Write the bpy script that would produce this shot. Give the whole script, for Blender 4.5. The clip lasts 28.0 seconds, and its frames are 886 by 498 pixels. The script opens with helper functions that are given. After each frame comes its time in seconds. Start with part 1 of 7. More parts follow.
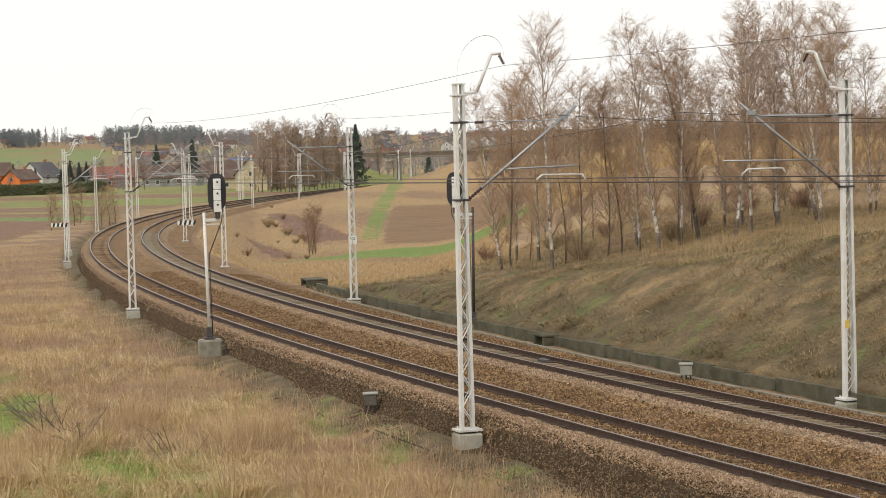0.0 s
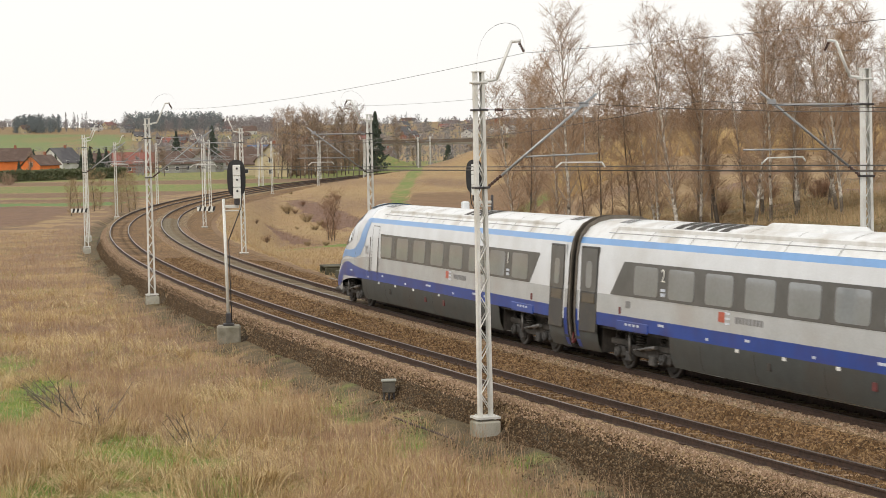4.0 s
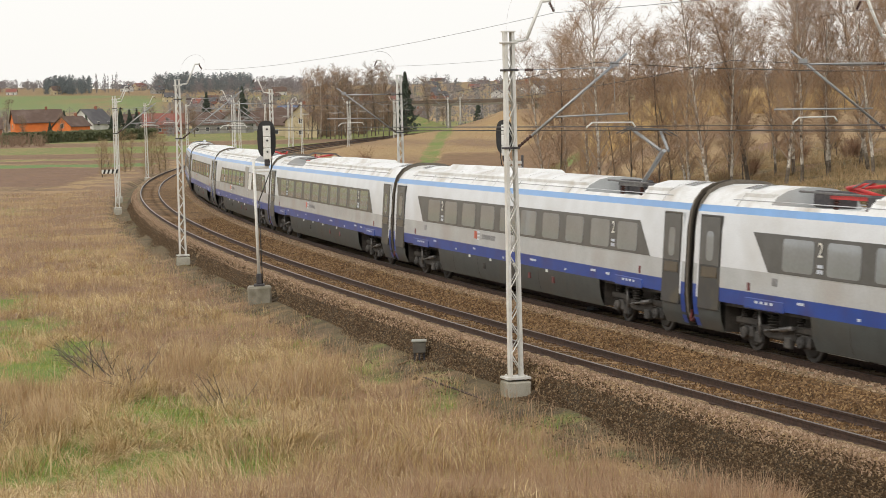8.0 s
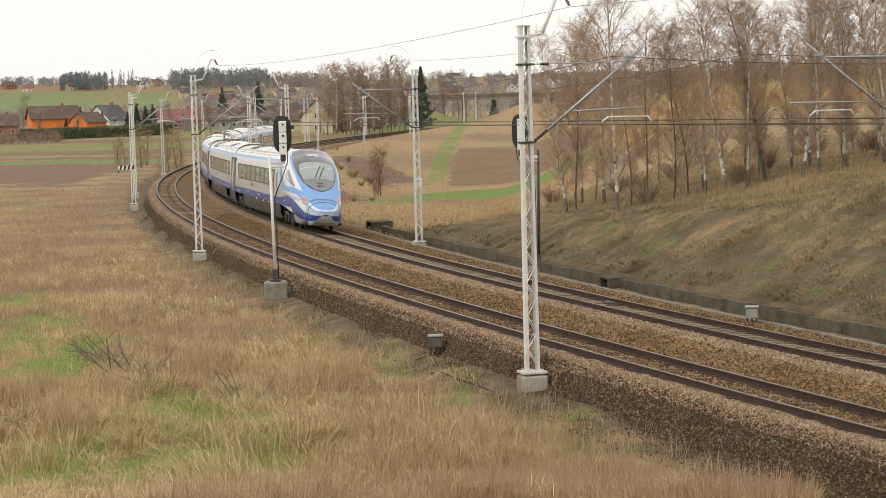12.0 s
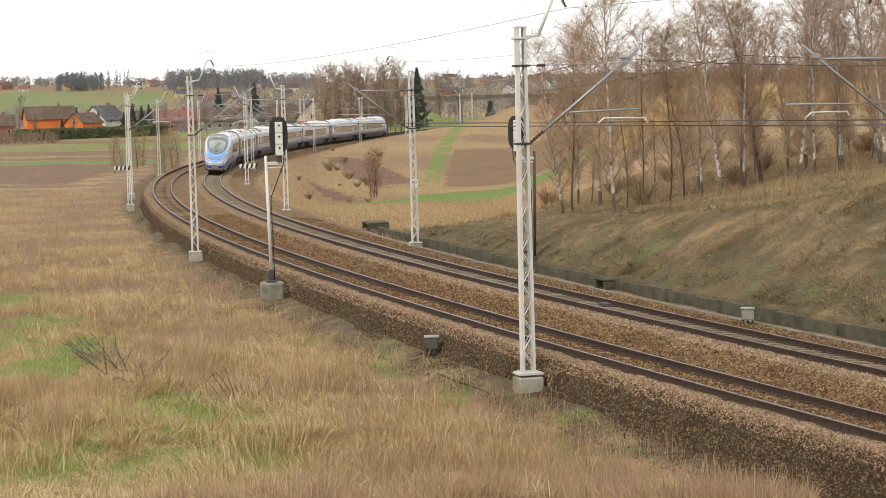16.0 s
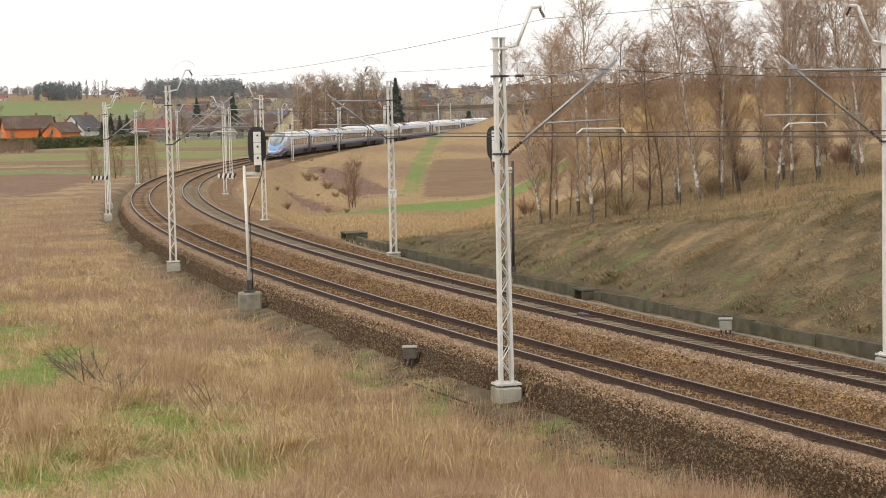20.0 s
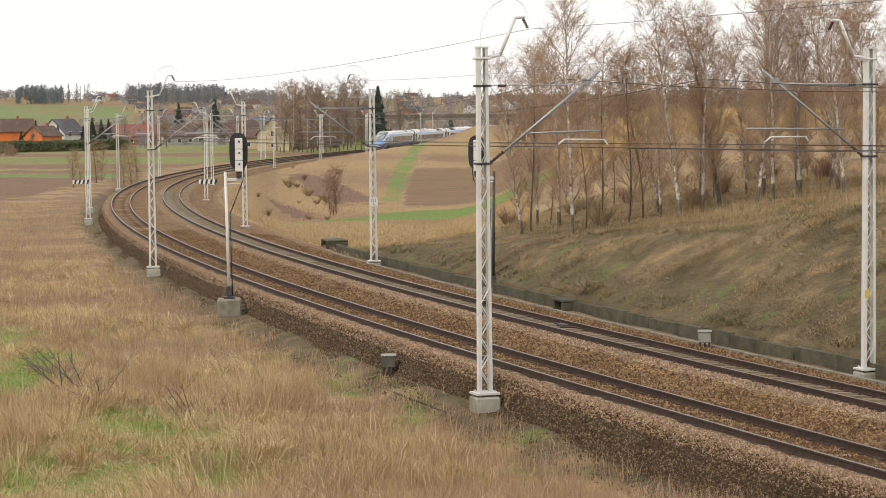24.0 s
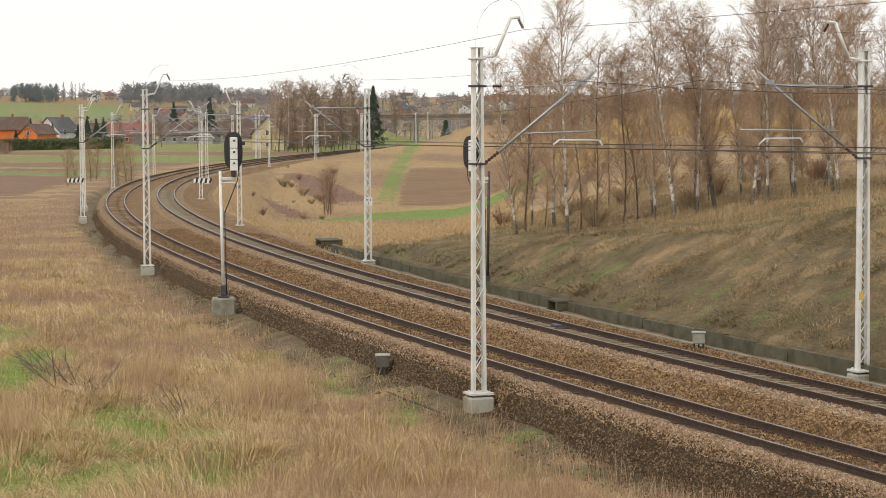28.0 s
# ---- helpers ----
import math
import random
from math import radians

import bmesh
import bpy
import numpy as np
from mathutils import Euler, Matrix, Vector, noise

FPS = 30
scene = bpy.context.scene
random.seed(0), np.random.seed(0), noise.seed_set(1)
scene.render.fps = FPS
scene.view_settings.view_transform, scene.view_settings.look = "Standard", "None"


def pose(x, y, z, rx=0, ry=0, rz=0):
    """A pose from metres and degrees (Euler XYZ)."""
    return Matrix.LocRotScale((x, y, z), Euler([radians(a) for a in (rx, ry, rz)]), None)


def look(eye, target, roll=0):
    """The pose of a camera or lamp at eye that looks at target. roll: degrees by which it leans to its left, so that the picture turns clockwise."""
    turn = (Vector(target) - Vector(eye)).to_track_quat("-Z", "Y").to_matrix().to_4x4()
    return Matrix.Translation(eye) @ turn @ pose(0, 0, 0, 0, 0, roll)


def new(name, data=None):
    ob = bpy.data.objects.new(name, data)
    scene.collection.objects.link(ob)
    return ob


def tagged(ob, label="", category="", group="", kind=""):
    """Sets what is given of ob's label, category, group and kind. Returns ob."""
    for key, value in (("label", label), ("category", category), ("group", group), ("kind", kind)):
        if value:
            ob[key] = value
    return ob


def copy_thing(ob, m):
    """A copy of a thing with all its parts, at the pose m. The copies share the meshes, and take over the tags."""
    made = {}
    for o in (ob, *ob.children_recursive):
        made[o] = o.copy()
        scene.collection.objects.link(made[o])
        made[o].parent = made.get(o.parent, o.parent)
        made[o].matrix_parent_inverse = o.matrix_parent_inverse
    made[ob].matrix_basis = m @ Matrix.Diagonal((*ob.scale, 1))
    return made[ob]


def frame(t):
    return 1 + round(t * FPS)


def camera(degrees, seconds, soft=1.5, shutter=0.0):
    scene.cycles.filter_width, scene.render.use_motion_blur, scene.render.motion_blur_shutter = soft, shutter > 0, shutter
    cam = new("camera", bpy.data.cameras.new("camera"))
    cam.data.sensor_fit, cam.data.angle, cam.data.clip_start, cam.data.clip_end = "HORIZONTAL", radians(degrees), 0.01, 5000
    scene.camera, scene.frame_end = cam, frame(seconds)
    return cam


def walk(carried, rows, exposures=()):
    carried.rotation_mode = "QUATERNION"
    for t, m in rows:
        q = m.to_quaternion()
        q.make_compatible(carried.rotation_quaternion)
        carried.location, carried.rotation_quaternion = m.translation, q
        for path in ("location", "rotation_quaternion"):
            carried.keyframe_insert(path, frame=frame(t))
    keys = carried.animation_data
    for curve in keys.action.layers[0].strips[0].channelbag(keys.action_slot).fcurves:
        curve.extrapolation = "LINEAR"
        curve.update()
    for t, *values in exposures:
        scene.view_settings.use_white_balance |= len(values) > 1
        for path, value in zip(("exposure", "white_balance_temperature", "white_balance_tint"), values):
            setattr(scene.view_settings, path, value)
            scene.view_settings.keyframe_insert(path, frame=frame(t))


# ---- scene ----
cam = camera(24.74, 28.0, 0.8, 0.12)
EYE = Vector((0.0, 0.0, 6.14))


def aim(yaw, dip, roll):
    """A pose of the tripod head: degrees to the right of +y, degrees down, lean."""
    a, d = radians(yaw), radians(dip)
    return look(EYE, EYE + 100 * Vector((math.sin(a) * math.cos(d), math.cos(a) * math.cos(d), -math.sin(d))), roll)


# seconds, yaw, dip, lean
PATH = [
    (0.0, 0.441, 2.652, -1.533),
    (0.5, 0.428, 2.714, -1.437),
    (1.0, 0.378, 2.813, -1.313),
    (1.5, 0.323, 2.902, -1.248),
    (2.0, 0.215, 2.915, -1.179),
    (2.5, 0.159, 2.934, -1.078),
    (3.0, 0.042, 2.943, -1.129),
    (3.5, -0.009, 2.940, -1.232),
    (5.5, -0.617, 3.436, -1.236),
    (6.0, -0.759, 3.544, -1.289),
    (6.5, -0.856, 3.693, -1.263),
    (7.0, -0.913, 3.830, -1.218),
    (7.5, -0.938, 3.988, -1.290),
    (8.0, -0.991, 4.096, -1.387),
    (8.5, -1.031, 4.140, -1.496),
    (9.0, -1.089, 4.100, -1.478),
    (9.5, -1.209, 4.100, -1.445),
    (10.0, -1.294, 4.111, -1.400),
    (10.5, -1.448, 4.128, -1.637),
    (11.0, -1.452, 4.212, -1.793),
    (11.5, -1.504, 4.236, -1.746),
    (12.0, -1.454, 4.234, -1.622),
    (12.5, -1.431, 4.304, -1.605),
    (14.5, -1.410, 4.441, -1.571),
    (15.0, -1.414, 4.358, -1.452),
    (15.5, -1.388, 4.239, -1.520),
    (16.0, -1.340, 4.206, -1.525),
    (16.5, -1.260, 4.169, -1.487),
    (17.0, -1.186, 4.169, -1.424),
    (17.5, -1.176, 4.113, -1.364),
    (18.0, -1.135, 4.045, -1.370),
    (18.5, -1.015, 4.021, -1.341),
    (19.0, -0.839, 3.956, -1.368),
    (19.5, -0.780, 3.932, -1.460),
    (20.0, -0.718, 3.932, -1.402),
    (20.5, -0.702, 3.876, -1.491),
    (21.0, -0.612, 3.856, -1.495),
    (21.5, -0.559, 3.799, -1.509),
    (23.5, -0.246, 3.776, -0.798),
    (24.0, -0.156, 3.689, -0.613),
    (24.5, -0.123, 3.645, -0.701),
    (25.0, -0.121, 3.653, -0.651),
    (25.5, -0.118, 3.646, -0.474),
    (26.0, -0.078, 3.602, -0.424),
    (26.5, -0.027, 3.598, -0.278),
    (27.0, 0.032, 3.649, -0.092),
    (27.5, 0.028, 3.681, -0.191),
    (28.0, -0.000, 3.689, -0.350),
]
walk(cam, [(t, aim(a, d, r)) for t, a, d, r in PATH], [(0.0, 0.0), (3.5, -0.02), (6.0, -0.06), (12.0, -0.04), (14.5, 0.10), (16.0, 0.09), (20.0, 0.03), (28.0, 0.0)])

# ---- light: a bright overcast afternoon ----
world = bpy.data.worlds.new("overcast_sky")
scene.world = world
world.use_nodes = True
wn, wl = world.node_tree.nodes, world.node_tree.links
sky = wn.new("ShaderNodeTexSky")
sky.sky_type, sky.sun_disc = "NISHITA", False
sky.sun_elevation, sky.sun_rotation = radians(42), radians(215)
sky.air_density, sky.dust_density = 1.0, 4.0
veil = wn.new("ShaderNodeMix")
veil.data_type = "RGBA"
veil.inputs[0].default_value = 0.86
veil.inputs[7].default_value = (11.2, 11.0, 10.6, 1)
wl.new(sky.outputs[0], veil.inputs[6])
wl.new(veil.outputs[2], wn["Background"].inputs[0])
wn["Background"].inputs[1].default_value = 0.105
sun = new("sun", bpy.data.lights.new("sun", "SUN"))
sun.data.energy, sun.data.angle, sun.data.color = 0.9, radians(20), (1.0, 0.94, 0.85)
sun.matrix_world = look((0, 0, 60), (60 * math.sin(radians(35)), 60 * math.cos(radians(35)), 60 - 60 * math.tan(radians(42))))
scene.view_settings.exposure = 0.0


# ---- materials ----
def mat(name, c1, c2, scale=6.0, rough=0.8, metal=0.0, bump=0.25, fine=60.0, c3=None, big=0.5, spread=0.18, tint=0.0):
    """A surface in two colours mottled at two scales, with fine relief; c3: stains at the large scale; tint: how far pieces differ."""
    m = bpy.data.materials.new(name)
    m.use_nodes = True
    n, l = m.node_tree.nodes, m.node_tree.links
    b = n["Principled BSDF"]
    co = n.new("ShaderNodeTexCoord")

    def nz(s, d=3.0):
        t = n.new("ShaderNodeTexNoise")
        t.inputs["Scale"].default_value, t.inputs["Detail"].default_value = s, d
        l.new(co.outputs["Object"], t.inputs["Vector"])
        return t.outputs[0]

    def mix(f, a, c, kind="MIX"):
        x = n.new("ShaderNodeMix")
        x.data_type, x.blend_type = "RGBA", kind
        for i, v in ((0, f), (6, a), (7, c)):
            if isinstance(v, bpy.types.NodeSocket):
                l.new(v, x.inputs[i])
            else:
                x.inputs[i].default_value = v if i == 0 else (*v, 1)
        return x.outputs[2]

    def sharp(v, lo, hi):
        r = n.new("ShaderNodeMapRange")
        r.inputs[1].default_value, r.inputs[2].default_value = lo, hi
        l.new(v, r.inputs[0])
        return r.outputs[0]

    col = mix(sharp(nz(scale), 0.35, 0.65), c1, c2)
    if c3:
        col = mix(sharp(nz(big, 4), 0.48, 0.72), col, c3)
    f = nz(fine, 2)
    g = n.new("ShaderNodeMapRange")
    g.inputs[1].default_value, g.inputs[2].default_value, g.inputs[3].default_value, g.inputs[4].default_value = 0.3, 0.7, 1 - spread, 1 + spread
    l.new(f, g.inputs[0])
    v = g.outputs[0]
    if tint:
        info = n.new("ShaderNodeObjectInfo")
        r = n.new("ShaderNodeMapRange")
        r.inputs[3].default_value, r.inputs[4].default_value = 1 - tint, 1 + tint
        l.new(info.outputs["Random"], r.inputs[0])
        k = n.new("ShaderNodeMath")
        k.operation = "MULTIPLY"
        l.new(v, k.inputs[0]), l.new(r.outputs[0], k.inputs[1])
        v = k.outputs[0]
    hs = n.new("ShaderNodeHueSaturation")
    l.new(col, hs.inputs["Color"]), l.new(v, hs.inputs["Value"])
    l.new(hs.outputs[0], b.inputs["Base Color"])
    b.inputs["Roughness"].default_value, b.inputs["Metallic"].default_value = rough, metal
    if bump:
        bp = n.new("ShaderNodeBump")
        bp.inputs["Strength"].default_value, bp.inputs["Distance"].default_value = bump, 0.02
        l.new(f, bp.inputs["Height"]), l.new(bp.outputs[0], b.inputs["Normal"])
    return m


FOUNDCON = mat("grey_brown_concrete", (0.30, 0.28, 0.225), (0.23, 0.21, 0.165), 4, 0.9, 0.0, 0.4, 50, (0.16, 0.145, 0.10), 1.2, 0.15, 0.05)
YELLOWPLATE = mat("yellow_enamel", (0.62, 0.45, 0.08), (0.55, 0.4, 0.08), 6, 0.5, 0.0, 0.0)
RUST = mat("rusty_steel", (0.050, 0.030, 0.022), (0.085, 0.050, 0.034), 9, 0.8, 0.1, 0.3)
RAILTOP = mat("worn_rail_head", (0.27, 0.235, 0.21), (0.17, 0.135, 0.115), 3, 0.36, 0.75, 0.05)
WHITEPAINT = mat("white_mast_paint", (0.74, 0.74, 0.71), (0.66, 0.66, 0.63), 5, 0.5, 0.0, 0.1, 40, (0.55, 0.53, 0.48), 0.8, 0.06, 0.05)
GALV = mat("galvanised_steel", (0.40, 0.41, 0.42), (0.33, 0.34, 0.35), 12, 0.45, 0.6, 0.08)
DARKSTEEL = mat("dark_steel", (0.05, 0.05, 0.055), (0.09, 0.08, 0.08), 10, 0.6, 0.3, 0.1)
COPPER = mat("weathered_copper_wire", (0.07, 0.065, 0.06), (0.10, 0.09, 0.08), 6, 0.55, 0.5, 0.0)
INSUL = mat("brown_ceramic", (0.06, 0.03, 0.025), (0.09, 0.05, 0.04), 20, 0.25, 0.0, 0.0)
CONCRETE = mat("weathered_concrete", (0.52, 0.50, 0.43), (0.42, 0.40, 0.33), 4, 0.9, 0.0, 0.4, 50, (0.27, 0.25, 0.18), 1.2, 0.15, 0.08)
WALLCON = mat("damp_concrete", (0.118, 0.106, 0.07), (0.075, 0.07, 0.043), 2.5, 0.9, 0.0, 0.4, 40, (0.052, 0.054, 0.026), 1.6, 0.2, 0.08)
SLEEPER = mat("dusty_concrete_sleeper", (0.30, 0.255, 0.175), (0.21, 0.17, 0.11), 5, 0.9, 0.0, 0.4, 60, (0.19, 0.13, 0.075), 1.0, 0.2, 0.2)
SLEEPERW = mat("bleached_brown_sleeper", (0.30, 0.20, 0.115), (0.20, 0.125, 0.066), 5, 0.9, 0.0, 0.4, 60, (0.11, 0.066, 0.034), 2.2, 0.25, 0.4)
BLACK = mat("matt_black_plate", (0.018, 0.018, 0.02), (0.03, 0.03, 0.03), 8, 0.6, 0.0, 0.0)
WHITE = mat("white_enamel", (0.78, 0.78, 0.74), (0.72, 0.72, 0.68), 6, 0.4, 0.0, 0.0)


def ballast_mat(name, c1, c2, c3):
    """Crushed stone: cells of differing colour with dark gaps and strong relief."""
    m = bpy.data.materials.new(name)
    m.use_nodes = True
    n, l = m.node_tree.nodes, m.node_tree.links
    b = n["Principled BSDF"]
    co = n.new("ShaderNodeTexCoord")
    vo = n.new("ShaderNodeTexVoronoi")
    vo.inputs["Scale"].default_value = 21.0
    l.new(co.outputs["Object"], vo.inputs["Vector"])
    sep = n.new("ShaderNodeSeparateColor")
    l.new(vo.outputs["Color"], sep.inputs[0])
    big = n.new("ShaderNodeTexNoise")
    big.inputs["Scale"].default_value, big.inputs["Detail"].default_value = 0.7, 5
    l.new(co.outputs["Object"], big.inputs["Vector"])
    ramp = n.new("ShaderNodeValToRGB")
    e = ramp.color_ramp.elements
    e[0].color, e[1].color = (*c1, 1), (*c3, 1)
    k = e.new(0.62)
    k.color = (*c2, 1)
    l.new(sep.outputs[0], ramp.inputs[0])
    hs = n.new("ShaderNodeHueSaturation")
    mr = n.new("ShaderNodeMapRange")
    mr.inputs[1].default_value, mr.inputs[2].default_value, mr.inputs[3].default_value, mr.inputs[4].default_value = 0.3, 0.7, 0.7, 1.25
    l.new(big.outputs[0], mr.inputs[0]), l.new(mr.outputs[0], hs.inputs["Value"]), l.new(ramp.outputs[0], hs.inputs["Color"])
    l.new(hs.outputs[0], b.inputs["Base Color"])
    b.inputs["Roughness"].default_value = 0.95
    bp = n.new("ShaderNodeBump")
    bp.inputs["Strength"].default_value, bp.inputs["Distance"].default_value, bp.invert = 0.9, 0.03, True
    l.new(vo.outputs["Distance"], bp.inputs["Height"]), l.new(bp.outputs[0], b.inputs["Normal"])
    return m


BALLAST = ballast_mat("brown_crushed_stone", (0.065, 0.032, 0.011), (0.185, 0.10, 0.037), (0.42, 0.26, 0.115))
PALESTONE = ballast_mat("pale_crushed_stone", (0.10, 0.06, 0.028), (0.25, 0.165, 0.082), (0.48, 0.355, 0.20))
DARKSTONE = ballast_mat("dark_old_stone", (0.034, 0.022, 0.01), (0.075, 0.05, 0.024), (0.24, 0.17, 0.095))

# ---- the line of the railway: s metres along the axis between the tracks, u metres to its inner side ----
STEP = 2.0
AS = np.arange(-340.0, 760.0, STEP)
KNOTS = [-60, 20, 100, 180, 260, 400]
BEND = [-1.388e-3, -1.562e-3, -1.329e-3, -1.528e-3, -1.462e-3, -1.229e-3]
SPACING, GAUGE, CANT = 4.38, 1.505, 0.104
k_ = np.interp(AS, KNOTS, BEND)
i0 = int(np.searchsorted(AS, 0.0))
AH = np.concatenate([[0], np.cumsum((k_[1:] + k_[:-1]) / 2 * STEP)])
AH = AH - AH[i0] + radians(109.09)


def run_up(v, start):
    c = np.concatenate([[0], np.cumsum((v[1:] + v[:-1]) / 2 * STEP)])
    return c - c[i0] + start


AXX, AXY = run_up(np.cos(AH), 3.867), run_up(np.sin(AH), 51.991)
AZ = -0.00477 * AS + 1.778e-5 * np.maximum(0, AS - 100) ** 2


def along(s, u, z=0.0):
    """World place of (s, u) at z above the rails."""
    x, y, h, a = (float(np.interp(s, AS, q)) for q in (AXX, AXY, AH, AZ))
    return Vector((x + u * math.sin(h), y - u * math.cos(h), a + z))


def heading(s):
    return float(np.interp(s, AS, AH))


def line_of(x, y):
    """(s, u, rail level) of many places."""
    s, u, z = np.empty_like(x), np.empty_like(x), np.empty_like(x)
    for a in range(0, len(x), 4000):
        q = slice(a, a + 4000)
        i = ((x[q, None] - AXX[None]) ** 2 + (y[q, None] - AXY[None]) ** 2).argmin(1)
        dx, dy, c, d = x[q] - AXX[i], y[q] - AXY[i], np.cos(AH[i]), np.sin(AH[i])
        s[q], u[q], z[q] = AS[i] + dx * c + dy * d, dx * d - dy * c, AZ[i]
    return s, u, z


def smooth(a, b, x):
    t = np.clip((x - a) / (b - a), 0, 1)
    return t * t * (3 - 2 * t)


def ripple(x, y, size, seed):
    """A cheap smooth noise of about -1 to 1."""
    r = np.random.RandomState(seed)
    v = 0
    for k in range(5):
        a, p, f = r.rand() * 6.28, r.rand() * 6.28, (0.7 + 0.5 * r.rand()) * 6.28 / size
        v = v + np.sin((x * math.cos(a) + y * math.sin(a)) * f + p)
    return v / 3


def ground_z(x, y):
    s, u, zr = line_of(x, y)
    r = np.hypot(x, y)
    # far land: gently up to the hills
    hill = smooth(650, 2400, r) * (30 + 7 * ripple(x, y, 1300, 5) + 3 * ripple(x, y, 500, 6)) + smooth(2400, 4200, r) * 14
    near = -1.25 + np.maximum(0, 37.5 - r) * 0.15 + 0.10 * ripple(x, y, 9, 1) + 0.05 * ripple(x, y, 3.2, 2)
    near = near + 0.5 * smooth(-14, -40, u) * smooth(120, 30, y) + hill
    valley = np.interp(y, [60, 100, 118, 155, 200, 235, 265, 310, 420, 600, 900], [0.2, -0.3, -1.5, -3.1, -4.5, -5.3, -4.1, -1.4, 0.7, 2.6, 3.0])
    plateau = np.interp(y, [20, 45, 58, 72, 100, 160, 240, 420, 700], [5.5, 4.8, 4.0, 3.3, 3.2, 4.0, 5.6, 6.0, 5.0])
    w = smooth(-6, 21, x - 0.045 * np.clip(y - 120, 0, 180))
    far = valley * (1 - w) + plateau * w + (0.12 * ripple(x, y, 8, 3) + 0.05 * ripple(x, y, 2.7, 4)) * smooth(170, 110, y) + hill
    # the bank that the far end of the curve runs behind, and the knoll by the road bridge
    bank = np.interp(x, [-7.0, -2.3, 1.3, 3.6, 6.0, 14.0], [0.8, 1.8, 2.6, 3.5, 4.4, 4.6])
    far = far + np.maximum(0, bank - far) * smooth(382, 408, y) * smooth(540, 470, y) * smooth(-9, -6.5, x)
    near = near + 4.6 * np.exp(-((x + 17) / 9) ** 2 - ((y - 530) / 26) ** 2)
    base = np.where(u < 0, near, far)
    # banks up and down from the edge of the formation
    edge = np.where(u < 0, np.interp(u, [-4.9, -4.5, -4.15, -3.95, -3.8], [-1.0, -0.93, -0.88, -0.86, -1.1]) - 0.08 * smooth(-5, -10, s), -0.72) + zr
    run = np.maximum(0, np.abs(u) - np.where(u < 0, 4.9, 7.0))
    lift = np.where(u > 0, 0.42, 0.0) * smooth(62, 54, s) * smooth(0, 0.2, run)
    up = edge + lift + run / 1.75
    down = edge + lift - run / 1.7
    z = np.clip(base, down, up)
    # the formation itself
    return np.where(run <= 0, np.where(np.abs(u) < 4.0, zr - 1.0, edge), z)


# ---- building helpers ----
def part(name, bm, material, parent, label=""):
    me = bpy.data.meshes.new(name)
    bm.to_mesh(me)
    bm.free()
    me.materials.append(material)
    ob = new(name, me)
    ob.parent = parent
    if label:
        ob["label"] = label
    return ob


def mesh_part(name, verts, faces, material, parent, label="", flat=True):
    me = bpy.data.meshes.new(name)
    me.from_pydata(verts, [], faces)
    me.update()
    if not flat:
        me.polygons.foreach_set("use_smooth", [True] * len(me.polygons))
    for m in material if isinstance(material, (list, tuple)) else [material]:
        me.materials.append(m)
    ob = new(name, me)
    if parent:
        ob.parent = parent
    if label:
        ob["label"] = label
    return ob


def box(bm, x0, x1, y0, y1, z0, z1, bevel=0.0):
    r = bmesh.ops.create_cube(bm, size=1.0)
    vs = r["verts"]
    for v in vs:
        v.co = Vector(((x0 + x1) / 2 + v.co.x * (x1 - x0), (y0 + y1) / 2 + v.co.y * (y1 - y0), (z0 + z1) / 2 + v.co.z * (z1 - z0)))
    if bevel:
        bmesh.ops.bevel(bm, geom=list({e for v in vs for e in v.link_edges}), offset=bevel, segments=1, affect="EDGES")
    return bm


def boxes(*rows, bevel=0.0):
    bm = bmesh.new()
    for r in rows:
        box(bm, *r, bevel=bevel)
    return bm


def rod(bm, a, b, r0, r1=None, n=6):
    """A tapered round bar from a to b."""
    a, b = Vector(a), Vector(b)
    r1 = r0 if r1 is None else r1
    q = (b - a).to_track_quat("Z", "Y")
    ring = [[bm.verts.new(p + q @ Vector((r * math.cos(6.28318 * i / n), r * math.sin(6.28318 * i / n), 0))) for i in range(n)] for p, r in ((a, r0), (b, r1))]
    for i in range(n):
        f = bm.faces.new((ring[0][i], ring[0][(i + 1) % n], ring[1][(i + 1) % n], ring[1][i]))
        f.smooth = n > 5
    bm.faces.new(ring[0][::-1]), bm.faces.new(ring[1])
    return bm


def rods(pts, r, n=6):
    bm = bmesh.new()
    for a, b in zip(pts, pts[1:]):
        rod(bm, a, b, r, r, n)
    return bm


def sweep(prof, ss, closed=False, off=0.0, mats=None):
    """Verts and faces of a profile of (u, z) pairs carried along the line."""
    verts, faces, kinds = [], [], []
    n = len(prof)
    for s in ss:
        verts += [tuple(along(s, u + off, z)) for u, z in prof]
    for i in range(len(ss) - 1):
        for j in range(n if closed else n - 1):
            k = (j + 1) % n
            faces.append((i * n + j, i * n + k, (i + 1) * n + k, (i + 1) * n + j))
            kinds.append(mats[j] if mats else 0)
    return verts, faces, kinds


def empty(name, m, label, category, group="", kind=""):
    e = new(name)
    e.matrix_world = m
    return tagged(e, label, category, group, kind)


# ---- ground: one sheet ----
def spaced(stops):
    out = []
    for (a, d), (b, _) in zip(stops, stops[1:]):
        out += list(np.arange(a, b, d))
    return np.array(out + [stops[-1][0]])


gx = spaced([(-3600, 300), (-900, 60), (-300, 12), (-72, 2.0), (-24, 0.8), (34, 2.5), (90, 10), (300, 60), (900, 300), (3600, 0)])
gy = spaced([(-900, 150), (-150, 15), (0, 4), (24, 0.8), (140, 2.0), (330, 5), (620, 12), (900, 50), (2000, 150), (4400, 0)])
XX, YY = np.meshgrid(gx, gy)
fx, fy = XX.ravel(), YY.ravel()
fs, fu, _ = line_of(fx, fy)
